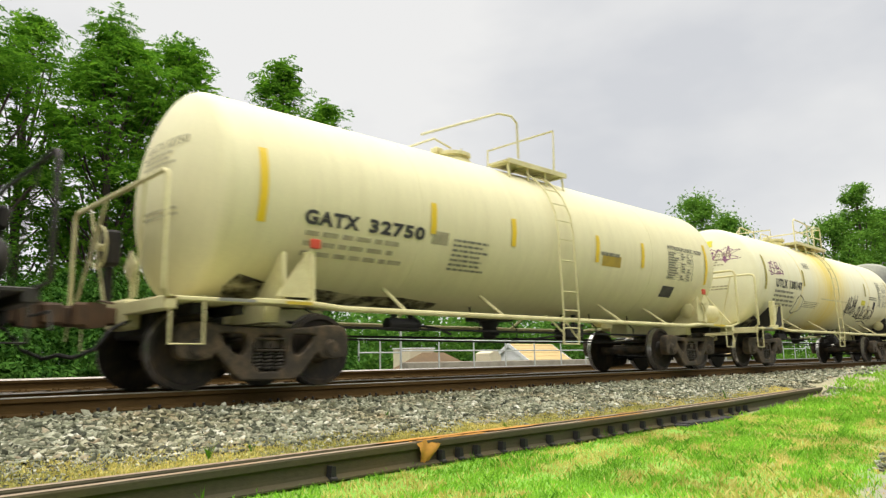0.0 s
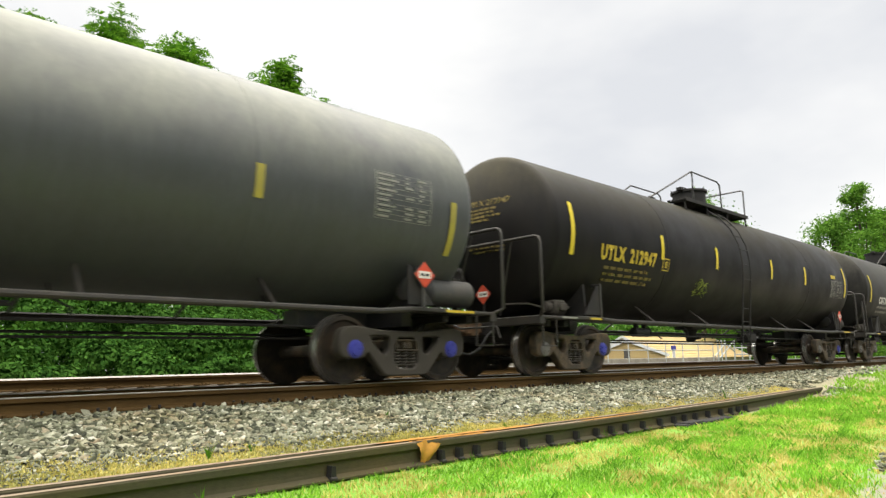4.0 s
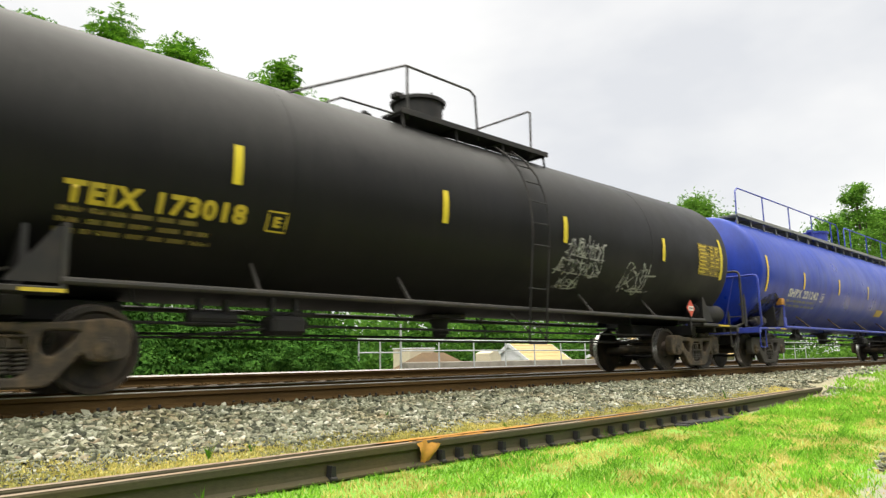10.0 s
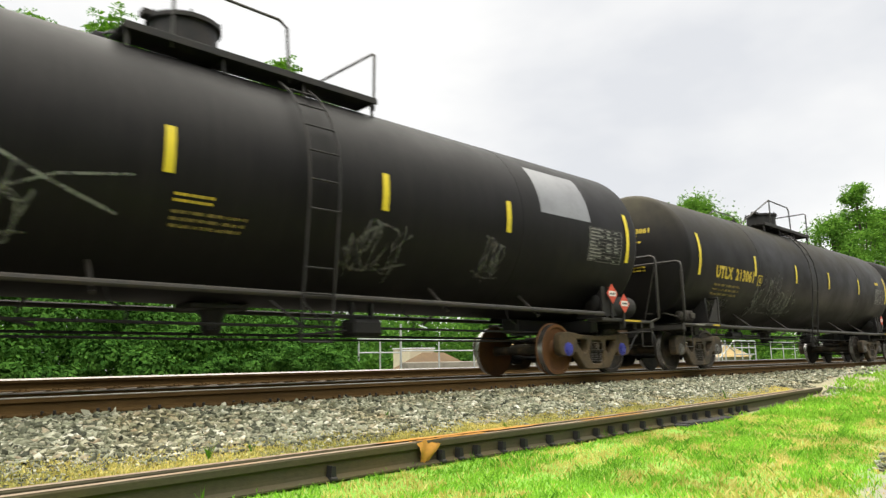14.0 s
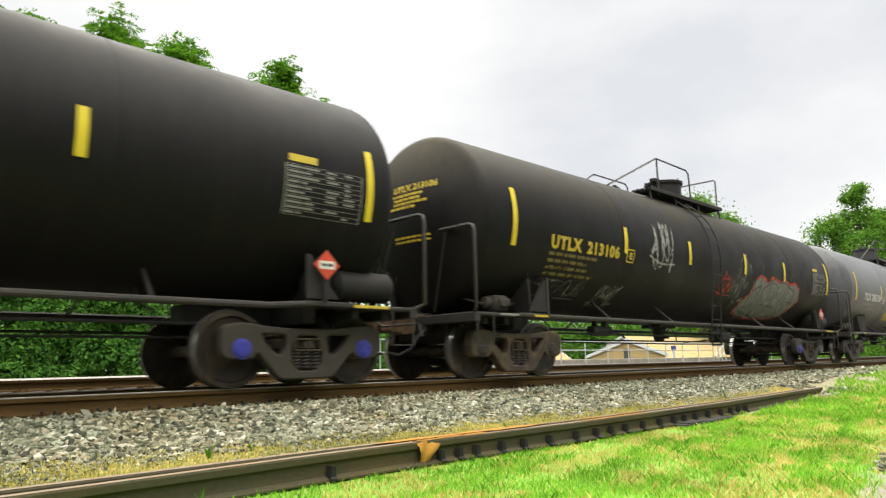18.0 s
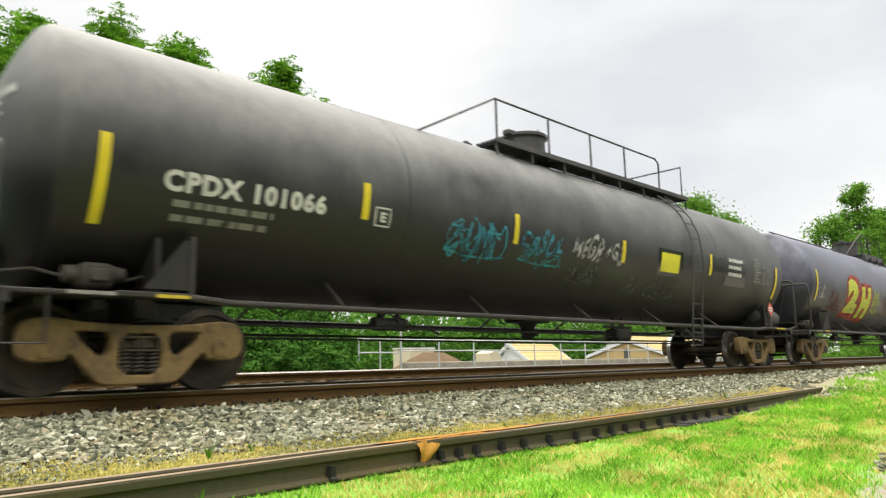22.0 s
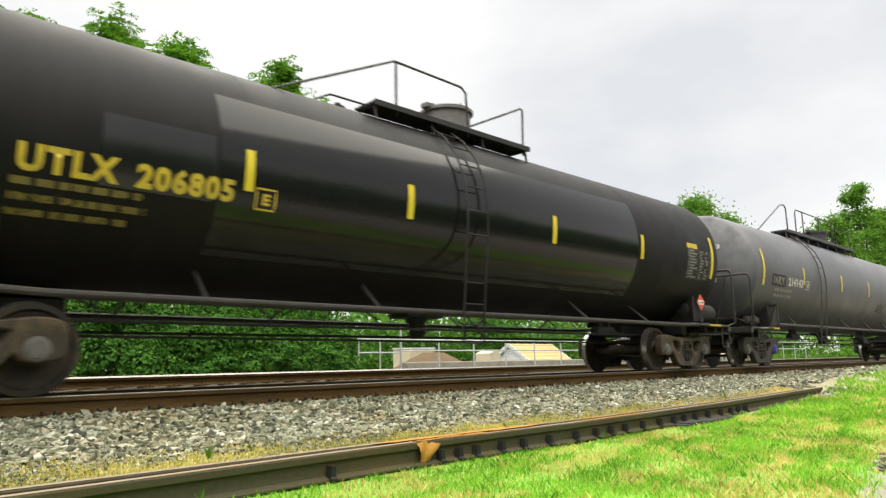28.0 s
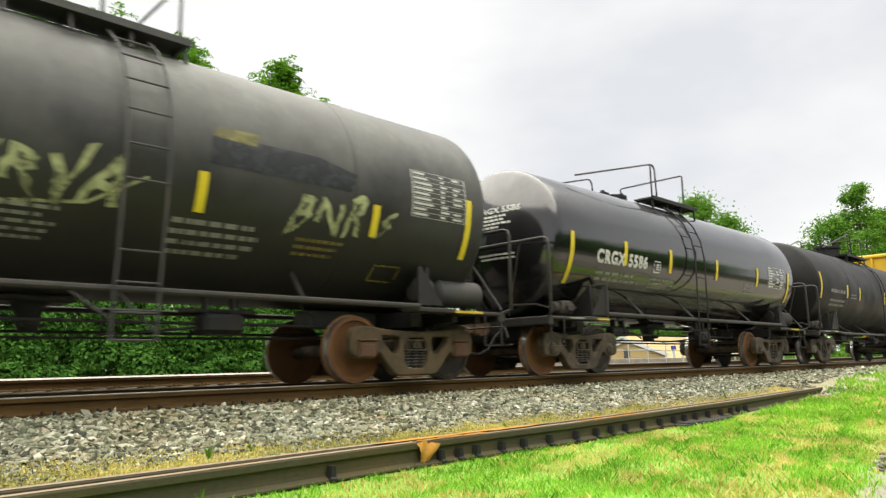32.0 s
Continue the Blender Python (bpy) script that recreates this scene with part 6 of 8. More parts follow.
    if spec.get("words") and spec.get("mark", 1):
        _, x0, x1, a0, a1, mat = spec["words"][-1 if half > 8.3 else 0]
        mx, ma, mh = spec.get("mark_x", x1 + .28), a0 - 1, 9
        part("class_mark", kept(("class_mark", r, mx, ma), lambda s: ribbon_shape(s, r, 0, [(mx, ma), (mx, ma + mh / 2), (mx, ma + mh), (mx + .25, ma + mh), (mx + .25, ma + mh / 2), (mx + .25, ma), (mx, ma)], .022)), M[mat], tank, "small stencilled square")
        part("class_letter", text_shape("E", r, 0, mx + .08, mx + .18, ma + 2, ma + mh - 2), M[mat], tank, "stencilled letter")
    for item in spec.get("tags", ()):
        kind, mat = item[0], item[1]
        if kind == "scrawl":
            x0, x1, a0, a1, seed, loops, width = item[2:]
            me = kept(("scrawl", r, x0, a0, seed), lambda s: scrawl_shape(s, r, x0, x1, a0, a1, seed, loops, width))
        elif kind == "word":
            me = sprayed_word(item[2], r, *item[3:8])
        elif kind == "letter":
            me = text_shape(item[2], r, 0, *item[3:7], item[7], item[8])
        elif kind == "line":
            me = kept(("line", r, str(item[2]), item[3]), lambda s: ribbon_shape(s, r, 0, item[2], item[3], item[4] if len(item) > 4 else .009))
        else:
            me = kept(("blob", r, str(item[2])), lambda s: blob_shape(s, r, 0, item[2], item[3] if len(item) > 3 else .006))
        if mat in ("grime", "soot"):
            part("grime_stain", me, M[mat], tank, "dark grimy stain on the belly of the tank")
        else:
            part("graffiti", me, M[mat], tank, "spray-painted graffiti")["kind"] = "stuff"
    # end markings on the leading head
    if spec.get("head_mat"):
        def head_lines(s):
            rnd = random.Random(int(half * 100))
            for k, (z, hgt, y0, y1) in enumerate(((.42, .04, -.45, .22), (.35, .04, -.40, .22), (.28, .04, -.55, .22), (.21, .04, -.30, .22), (-.30, .035, -.62, .1), (-.37, .035, -.62, .1))):
                y = y0
                while y < y1:
                    wdt = rnd.uniform(.05, .13)
                    pts = []
                    for yy, zz in ((y, z), (y + wdt, z), (y + wdt, z + hgt), (y, z + hgt)):
                        pts.append((-body - head_x(r, math.hypot(yy, zz) / r) - .012, yy, zz))
                    s.add(pts, [(0, 1, 2, 3)])
                    y += wdt + .025
            return s
        if spec.get("words"):
            me = text_flat(spec["words"][0][0].replace("  ", " ") if spec["words"][0][0] != "IARX" else "IARX 214143")
            for v in me.vertices:
                yy, zz = .24 - .98 * v.co.x, .50 + .12 * v.co.y
                v.co = (-body - head_x(r, math.hypot(yy, zz) / r) - .012, yy, zz)
            part("head_lettering", me, M[spec["head_mat"]], tank, "stencilled lettering on the tank head")
        for seed, y0, y1, z0, z1, mat in spec.get("head_tags", ()):
            flat = scrawl_shape(Shape(), 1.0, 0.0, 1.0, 0.0, 45.0, seed, 7, .07) if mat.startswith("spray") else patch_shape(Shape(), 1.0, 0, 0.0, 16.0, 0.0, 45.0, .008)
            me = flat.mesh("head_tag")
            wide = max(1.0, max(v.co.x for v in me.vertices) // 8 * 8)
            for v in me.vertices:
                yy, zz = y1 + (y0 - y1) * v.co.x / wide, z0 + (z1 - z0) * math.degrees(math.atan2(v.co.z, -v.co.y)) / 45
                v.co = (-body - head_x(r, min(.999, math.hypot(yy, zz) / r)) - .010, yy, zz)
            part("graffiti" if mat.startswith("spray") else "painted_patch", me, M[mat], tank, "spray-painted graffiti" if mat.startswith("spray") else "yellow painted patch")
        part("head_stencil", kept(("head_stencil", half, r), head_lines), M[spec["head_mat"]], tank, "rows of stencilled print on the tank head")["kind"] = "stuff"
    return car


# ---- train: the cars, leading end first ----
def rail_std(dx=0.0):
    near = [(-3.6 + dx, -.78, 3.80), (-1.45 + dx, -.85, 4.82), (0.0 + dx, -.85, 4.80), (.12 + dx, -.85, 4.72), (.17 + dx, -.85, 3.95)]
    hoop = [(1.60 + dx, -.85, 3.92), (1.62 + dx, -.85, 4.80), (1.62 + dx, -.80, 4.83), (1.62 + dx, .80, 4.83), (1.62 + dx, .85, 4.78), (1.60 + dx, .85, 3.92)]
    far = [(-3.3 + dx, .80, 3.80), (-1.45 + dx, .85, 4.80), (0.0 + dx, .85, 4.80), (.12 + dx, .85, 4.72), (.17 + dx, .85, 3.95)]
    post = [(-1.42 + dx, -.85, 3.95), (-1.42 + dx, -.85, 4.80)]
    low = [(.2 + dx, .85, 4.42), (1.62 + dx, .85, 4.45)]
    return [near, hoop, far, post, low]


def rail_short(x0, x1, x2, x3, z):
    """Railing of a short car: a rising bar on each side and a hoop."""
    out = [[(x0, sy * .8, z - .75), (x1, sy * .85, z), (x2 - .08, sy * .85, z), (x2, sy * .85, z - .08), (x2 + .03, sy * .85, z - .75)] for sy in (-1, 1)]
    return out + [[(x3, -.85, z - .8), (x3, -.85, z - .02), (x3, -.80, z), (x3, .80, z), (x3, .85, z - .02), (x3, .85, z - .8)], [(x1, -.85, z - .8), (x1, -.85, z)], [(x2, .85, z - .4), (x3, .85, z - .4)]]


def rail_panels():
    """Railing in separate panels: a long one, a short bent one, one at the end of the deck, the same behind."""
    out = []
    for y in (-.85, .85):
        out.append([(-1.95, y, 4.0), (-1.95, y, 4.68), (-1.86, y, 4.76), (-.84, y, 4.72), (-.75, y, 4.64), (-.75, y, 4.0)])
        out.append([(-1.95, y, 4.38), (-.75, y, 4.36)])
        out.append([(.5, y, 4.0), (.5, y, 4.66), (.42, y, 4.74), (-.12, y, 4.74), (-.2, y, 4.66), (-.2, y, 4.0)])
        out.append([(-.2, y, 4.36), (.5, y, 4.36)])
    out.append([(-.75, -.85, 4.70), (-.42, -.85, 4.70), (-.32, -.85, 4.60), (-.32, -.85, 4.42), (-.42, -.85, 4.33), (-.75, -.85, 4.3)])
    out.append([(-1.95, .85, 4.66), (-2.9, .6, 4.36), (-2.95, .6, 4.0)])
    return out + [[(.5, -.85, 4.7), (.5, .85, 4.7)], [(-2.95, -.5, 4.0), (-2.95, -.5, 4.34), (-2.95, .6, 4.36)]]


def stripes(e, *mids, a=(-11, 8), ends=(-18, 18)):
    return [(-e, *ends)] + [(x, *a) for x in mids] + [(e, *ends)]


def tags(*items):
    return list(items)


# second colour of each paint: upper-side dust mixed with painted skylight
BLACK = tank_paint("tank_black", (0.0085, 0.0078, 0.0086), 0.5, (0.045, 0.045, 0.046), 0.6, (0.018, 0.016, 0.016), 0.4, 0.14, dust_light_from=-.5)
BLACK3 = tank_paint("tank_black_olive", (0.0092, 0.0089, 0.0093), 0.5, (0.150, 0.144, 0.120), 0.8, (0.014, 0.013, 0.012), 0.35, 0.16, dust_light_from=-.6)
BLACK2 = tank_paint("tank_black_dusty", (0.0085, 0.0079, 0.0085), 0.5, (0.10, 0.088, 0.052), 0.7, (0.019, 0.016, 0.013), 0.4, 0.16, dust_light_from=.2)
GREY = tank_paint("tank_grey", (0.058, 0.063, 0.070), 0.42, (0.42, 0.43, 0.35), 0.9, (0.04, 0.04, 0.04), 0.35, dust_light_from=-.1)
DARKGREY = tank_paint("tank_dark_grey", (0.0080, 0.0078, 0.0085), 0.48, (0.094, 0.093, 0.092), 0.6, (0.013, 0.012, 0.012), 0.4, 0.18, dust_light_from=-.2)
DUSTY_LIT = tank_paint("tank_dusty_lit_green_grey", (0.017, 0.0165, 0.0165), 0.5, (0.225, 0.23, 0.215), 0.95, (0.012, 0.012, 0.012), 0.4, 0.4, dust_light_from=-.66)
GREY13 = tank_paint("tank_grey_flat", (0.064, 0.065, 0.075), 0.42, (0.27, 0.28, 0.305), 0.95, (0.034, 0.034, 0.038), 0.35, dust_light_from=-.9)
GREY18 = tank_paint("tank_slate_grey", (0.054, 0.054, 0.066), 0.45, (0.30, 0.303, 0.325), 0.95, (0.03, 0.03, 0.033), 0.35, 0.4, dust_light_from=-.9)
OLIVE = tank_paint("tank_grey_green", (0.0115, 0.011, 0.013), 0.42, (0.28, 0.292, 0.29), 0.95, (0.015, 0.014, 0.016), 0.4, dust_light_from=-.52)
VIOLET = tank_paint("tank_violet_grey", (0.019, 0.019, 0.030), 0.38, (0.30, 0.31, 0.43), 0.95, (0.025, 0.024, 0.03), 0.35, dust_light_from=-.5)
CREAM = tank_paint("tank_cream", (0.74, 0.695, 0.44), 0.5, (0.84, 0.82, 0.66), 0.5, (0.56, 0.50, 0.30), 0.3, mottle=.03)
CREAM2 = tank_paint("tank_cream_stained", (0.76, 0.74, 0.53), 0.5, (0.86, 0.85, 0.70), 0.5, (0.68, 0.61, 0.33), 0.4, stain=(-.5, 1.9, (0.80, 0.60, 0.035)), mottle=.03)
# brighter second blue is skylight painted on the upper shell
BLUE = tank_paint("tank_blue", (0.009, 0.034, 0.335), 0.34, (0.025, 0.09, 0.56), 0.6, (0.008, 0.012, 0.05), 0.55, 0.35, dust_light_from=-.35)
# pale second colour paints the sky's reflection on the gloss top
GLOSS = tank_paint("tank_gloss_black", (0.008, 0.008, 0.009), 0.06, (0.30, 0.30, 0.31), 0.75, (0.02, 0.02, 0.018), 0.25, 1.0, dust_light_from=.38, mottle=.04)
M["cream_frame"] = surface("cream_frame", (0.70, 0.655, 0.36), 0.6, 0.0, (0.45, 0.36, 0.16), 0.5, 3.0, 50.0, 0.15)
M["blue_frame"] = surface("blue_frame", (0.035, 0.06, 0.40), 0.5, 0.0, (0.03, 0.03, 0.08), 0.5, 3.0, 50.0, 0.1)
M["grey_frame"] = surface("grey_frame", (0.045, 0.046, 0.048), 0.6, 0.0, (0.12, 0.10, 0.08), 0.5, 3.0, 50.0, 0.15)
M["shield"] = surface("shield_grey", (0.040, 0.039, 0.034), 0.55, 0.0, (0.025, 0.024, 0.021), 0.5, 1.5, 40.0, 0.1)
M["grating"] = surface("grating_grey", (0.25, 0.26, 0.24), 0.6, 0.2, (0.14, 0.13, 0.10), 0.5, 3.0, 50.0, 0.1)
# pale grey stands for the sky mirrored in glossy repaint squares
M["panel_sky_grey"] = surface("panel_sky_reflection_grey", (0.30, 0.305, 0.32), 0.34, 0.5, (0.16, 0.16, 0.17), 0.5, 2.0, 50.0, 0.0)
M["panel_black"] = surface("panel_fresh_black", (0.010, 0.010, 0.011), 0.2, 0.0, (0.02, 0.02, 0.02), 0.4, 2.0, 50.0, 0.0)
M["panel_sheen"] = surface("panel_sheen", (0.010, 0.010, 0.011), 0.13, 0.0, (0.02, 0.02, 0.02), 0.4, 1.2, 50.0, 0.0, (0.3, 1, 1), spec=0.34)
M["panel_yellow"] = surface("label_yellow", (0.75, 0.70, 0.02), 0.5, 0.0, (0.5, 0.45, 0.05), 0.4, 5.0, 60.0, 0.0)
M["panel_ochre"] = surface("label_ochre", (0.45, 0.32, 0.03), 0.55, 0.0, (0.25, 0.18, 0.04), 0.5, 5.0, 60.0, 0.0)
M["panel_dull"] = surface("label_dull_yellow", (0.20, 0.17, 0.02), 0.6, 0.0, (0.07, 0.065, 0.03), 0.7, 6.0, 60.0, 0.0)
M["panel_tan"] = surface("label_tan", (0.58, 0.55, 0.40), 0.6, 0.0, (0.4, 0.38, 0.3), 0.5, 3.0, 60.0, 0.0)
M["label_orange"] = surface("label_orange", (0.62, 0.20, 0.10), 0.55, 0.0, (0.6, 0.45, 0.35), 0.5, 6.0, 60.0, 0.0)
M["faint_text"] = surface("stencil_faint", (0.40, 0.37, 0.24), 0.7, 0.0, (0.5, 0.46, 0.3), 0.5, 4.0, 60.0, 0.0, worn=0.5)
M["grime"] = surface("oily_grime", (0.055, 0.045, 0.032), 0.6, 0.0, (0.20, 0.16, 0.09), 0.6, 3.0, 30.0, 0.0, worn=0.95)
M["soot"] = surface("oily_soot", (0.016, 0.014, 0.013), 0.6, 0.0, (0.05, 0.04, 0.03), 0.5, 3.0, 30.0, 0.0, worn=0.95)
M["spray_white"] = surface("spray_white", (0.42, 0.42, 0.40), 0.7, 0.0, (0.25, 0.25, 0.24), 0.6, 3.0, 50.0, 0.0, worn=0.75)
M["spray_grey"] = surface("spray_grey", (0.19, 0.20, 0.18), 0.7, 0.0, (0.10, 0.10, 0.09), 0.6, 3.0, 50.0, 0.0, worn=0.75)
M["puff_grey"] = surface("puff_grey", (0.16, 0.17, 0.15), 0.7, 0.0, (0.09, 0.09, 0.08), 0.6, 3.0, 50.0, 0.0)
M["spray_dim"] = surface("spray_dim", (0.10, 0.10, 0.095), 0.7, 0.0, (0.05, 0.05, 0.045), 0.6, 3.0, 50.0, 0.0, worn=0.75)
M["spray_red"] = surface("spray_red", (0.42, 0.045, 0.02), 0.7, 0.0, (0.18, 0.03, 0.02), 0.5, 3.0, 50.0, 0.0, worn=0.75)
M["spray_darkred"] = surface("spray_dark_red", (0.16, 0.025, 0.015), 0.7, 0.0, (0.07, 0.02, 0.015), 0.5, 3.0, 50.0, 0.0, worn=0.75)
M["spray_pink"] = surface("spray_pink", (0.32, 0.22, 0.29), 0.7, 0.0, (0.18, 0.15, 0.19), 0.5, 3.0, 50.0, 0.0, worn=0.75)
M["spray_teal"] = surface("spray_teal", (0.04, 0.28, 0.38), 0.7, 0.0, (0.05, 0.14, 0.17), 0.5, 3.0, 50.0, 0.0, worn=0.75)
M["spray_lime"] = surface("spray_lime", (0.55, 0.60, 0.05), 0.6, 0.0, (0.22, 0.36, 0.05), 0.7, 5.0, 30.0, 0.0, (0.4, 1, 3))
M["spray_green"] = surface("spray_green", (0.30, 0.36, 0.05), 0.7, 0.0, (0.12, 0.16, 0.04), 0.5, 3.0, 50.0, 0.0, worn=0.75)
M["ghost_yellow"] = surface("ghost_yellow", (0.26, 0.235, 0.085), 0.7, 0.0, (0.09, 0.085, 0.06), 0.8, 5.0, 30.0, 0.0, worn=0.8)
M["ghost_blue"] = surface("ghost_blue", (0.020, 0.023, 0.030), 0.5, 0.0, (0.04, 0.042, 0.045), 0.5, 2.0, 30.0, 0.0, worn=0.4)
M["spray_bone"] = surface("spray_bone", (0.40, 0.39, 0.29), 0.7, 0.0, (0.2, 0.2, 0.15), 0.6, 3.0, 50.0, 0.0, worn=0.7)
M["spray_pale"] = surface("spray_pale_yellow", (0.44, 0.46, 0.24), 0.7, 0.0, (0.2, 0.22, 0.12), 0.6, 3.0, 50.0, 0.0, worn=0.75)
M["spray_black"] = surface("spray_black", (0.03, 0.03, 0.035), 0.6, 0.0, (0.1, 0.1, 0.09), 0.4, 3.0, 50.0, 0.0)
M["spray_purple"] = surface("spray_purple", (0.27, 0.075, 0.21), 0.6, 0.0, (0.3, 0.2, 0.25), 0.4, 3.0, 50.0, 0.0, worn=0.75)


def block_name(x0, x1, a0, a1):
    """A company name drawn as six plain open blocks."""
    out, w = [], (x1 - x0) / 6
    for k in range(6):
        x = x0 + k * w
        out.append((x, x + w * .84, a0, a1, "placard_white", 0.0))
    for k in range(6):
        x, mid = x0 + k * w, (a0 + a1) / 2
        out.append((x + w * .26, x + w * (.84 if k in (1, 3, 5) else .58), mid - 2.5, mid + 2.5, "grey_frame", 0.0))
    return out


PIECE = [(-6.25, -44), (-6.0, -22), (-5.95, 0), (-5.75, 11), (-5.2, 13), (-4.75, 9), (-4.55, -10), (-4.6, -30), (-4.75, -46), (-5.5, -45)]
PIECE2 = [(-4.75, -46), (-4.55, -20), (-4.5, 2), (-4.1, 5), (-3.7, 2), (-3.3, -4), (-3.3, -24), (-3.5, -50), (-4.1, -50)]
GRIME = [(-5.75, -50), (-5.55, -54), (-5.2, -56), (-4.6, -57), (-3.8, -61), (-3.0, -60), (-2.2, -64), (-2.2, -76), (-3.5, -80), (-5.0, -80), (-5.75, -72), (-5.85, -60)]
BELLY = [(6.1, -70), (6.2, -56), (6.7, -48), (7.2, -38), (7.6, -30), (8.0, -24), (8.5, -27), (8.9, -38), (8.95, -70), (7.5, -78)]
PUFF = [(1.6, -50), (1.65, -36), (2.0, -28), (2.1, -14), (2.45, -9), (2.9, -15), (3.2, -9), (3.7, -13), (4.0, -9), (4.4, -14), (4.8, -11), (5.2, -18), (5.3, -30), (4.9, -42), (4.8, -52), (4.0, -57), (3.0, -58), (2.2, -57)]

CARS = []


def tank_spec(**spec):
    CARS.append(spec)


tank_spec(s=-6.62, rail_z=0.965, half=6.9, shell=7.7, front=8.0, paint=BLACK, label="black tank car ahead of the cream one", stripes=stripes(7.4, -4.3, -1.5, 1.4, 3.9), ladder=.4, rails=rail_std(), mark=0, dome=(-.4, .43, .63))
tank_spec(s=9.78, half=5.36, shell=6.0, r=1.37, paint=CREAM, frame=M["cream_frame"], pipes=M["cream_frame"], reflectors=1, mark=0, valve=0, label="cream yellow acid tank car with black lettering", stripe=M["amber"], truck=M["truck"], placard="empty",
         stripes=[(-5.71, -20, 18), (-2.95, -13, 6), (-1.15, -13, 6), (1.27, -15, 6), (2.9, -14, 7), (5.71, -21, 18)], ladder=.15, ladder_mat=M["cream_frame"], walk=(-.7, 1.0), dome=(-1.2, .30, .16), caps="tttt", deck_mat=M["cream_frame"],
         rails=[[(-2.65, -.8, 4.05), (-.85, -.85, 4.82), (-.5, -.85, 4.86), (-.34, -.85, 4.76), (-.33, -.85, 4.1)], [(.72, -.85, 4.0), (.75, -.85, 4.86), (.75, .85, 4.86), (.72, .85, 4.0)], [(-2.4, .8, 4.05), (-.8, .85, 4.8), (-.34, .85, 4.7)]],
         words=[("GATX  32750", -5.12, -3.10, -18, -10, "black_text"), ("HYDROCHLORIC ACID", 3.95, 5.5, 6.5, 10.5, "grey_text")], lines=[(-5.07, -3.15, -38, -21, 3, "faint_text"), (-2.5, -1.67, -36, -14, 7, "grey_text"), (3.95, 5.05, -20, 5, 11, "grey_text"), (1.39, 2.2, -12, -6, 1, "grey_text")],
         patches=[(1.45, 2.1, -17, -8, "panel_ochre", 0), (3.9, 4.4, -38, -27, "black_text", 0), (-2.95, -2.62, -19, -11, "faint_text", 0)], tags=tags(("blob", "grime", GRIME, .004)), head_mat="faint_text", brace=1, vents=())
tank_spec(s=24.89, half=5.49, shell=6.15, r=1.37, paint=CREAM2, frame=M["cream_frame"], pipes=M["cream_frame"], label="white tank car with rust-yellow stains and black graffiti", stripe=M["yellow_worn"], placard="empty",
         stripes=[(-5.9, -16, 23), (-3.1, -6, 14), (2.89, -6, 13), (5.81, -17, 24)], ladder=-.55, ladder_mat=M["cream_frame"], mark=0, dark=M["under"], end_posts=1, walk=(-2.05, .6), dome=(-1.6, .35, .2), caps="tttt", deck_mat=M["cream_frame"],
         rails=rail_panels(),
         words=[("UTLX  130147", -5.21, -3.26, -12, -2, "black_text")], lines=[(-5.25, -3.6, -36, -15, 4, "grey_text"), (-2.85, -2.2, 17, 25, 4, "grey_text"), (-2.9, -1.6, -33, -24, 4, "faint_text"), (4.45, 5.6, -18, 20, 12, "grey_text"), (3.3, 4.3, -11, -5, 2, "grey_text")],
         patches=[(3.9, 4.15, -23, -12, "black_text", 0), (2.5, 2.95, -19, -12, "panel_yellow", 0), (-1.6, .9, -19, -17.5, "cream_frame", 0)], head_tags=((4, -.95, -.2, .45, .75, "spray_purple"), (9, .1, .75, .25, .6, "spray_purple"), (5, -.25, .4, .82, 1.0, "panel_yellow")), valve=0, head_mat="faint_text",
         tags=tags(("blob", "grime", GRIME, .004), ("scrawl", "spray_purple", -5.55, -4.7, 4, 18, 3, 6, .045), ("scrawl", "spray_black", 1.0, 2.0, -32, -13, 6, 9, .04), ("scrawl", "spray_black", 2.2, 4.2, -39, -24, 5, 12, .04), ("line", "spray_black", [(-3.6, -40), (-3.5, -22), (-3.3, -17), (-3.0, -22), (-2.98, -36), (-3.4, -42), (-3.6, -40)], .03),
                   ("line", "spray_black", [(2.9, -46), (3.5, -44), (4.2, -50)], .035)))
tank_spec(s=41.53, plate=1, mark_x=-4.42, half=7.06, shell=7.9, paint=GREY, frame=M["grey_frame"], label="weathered grey tank car with large white block lettering", stripe=M["yellow_worn"], stripes=[(-7.6, -34, -1), (-4.64, -16, 1), (-1.6, -16, 1), (1.49, -17, 0), (4.4, -15, 0), (7.55, -30, 0)],
         ladder=.35, walk=(-1.9, 1.8), dome=(-.9, .45, .46), caps="bbbb", rails=rail_std(), words=[("PROX  44272", -6.56, -4.85, -18, -8.5, "cream_text")], lines=[(-6.63, -5.19, -33, -21, 2, "white_worn"), (-1.29, -.24, -46, -22, 6, "white_worn"), (6.1, 7.1, -15, 9, 9, "white_worn")],
         patches=block_name(-6.6, -3.07, 3, 22), head_mat="white_worn", truck=M["truck_grey"])
tank_spec(s=59.55, rail_z=0.965, half=6.88, shell=7.8, paint=BLACK2, label="black tank car with a dusty top", stripes=stripes(7.5, -4.33, -1.8, 1.44, 3.91), ladder=-.42, rails=rail_std(.1), words=[("UTLX  212947", -6.58, -4.56, -18, -7, "yellow_text")], lines=[(-6.4, -4.5, -36, -22, 3, "yellow_text_worn"), (6.15, 7.25, -20, 0, 10, "white_worn")],
         patches=[(6.18, 6.6, 2, 6, "yellow_text", 0)], head_mat="yellow_text_worn", caps="gbgb", truck=M["truck"], tags=tags(("scrawl", "spray_green", -2.6, -2.0, -34, -22, 8, 5, .03)))
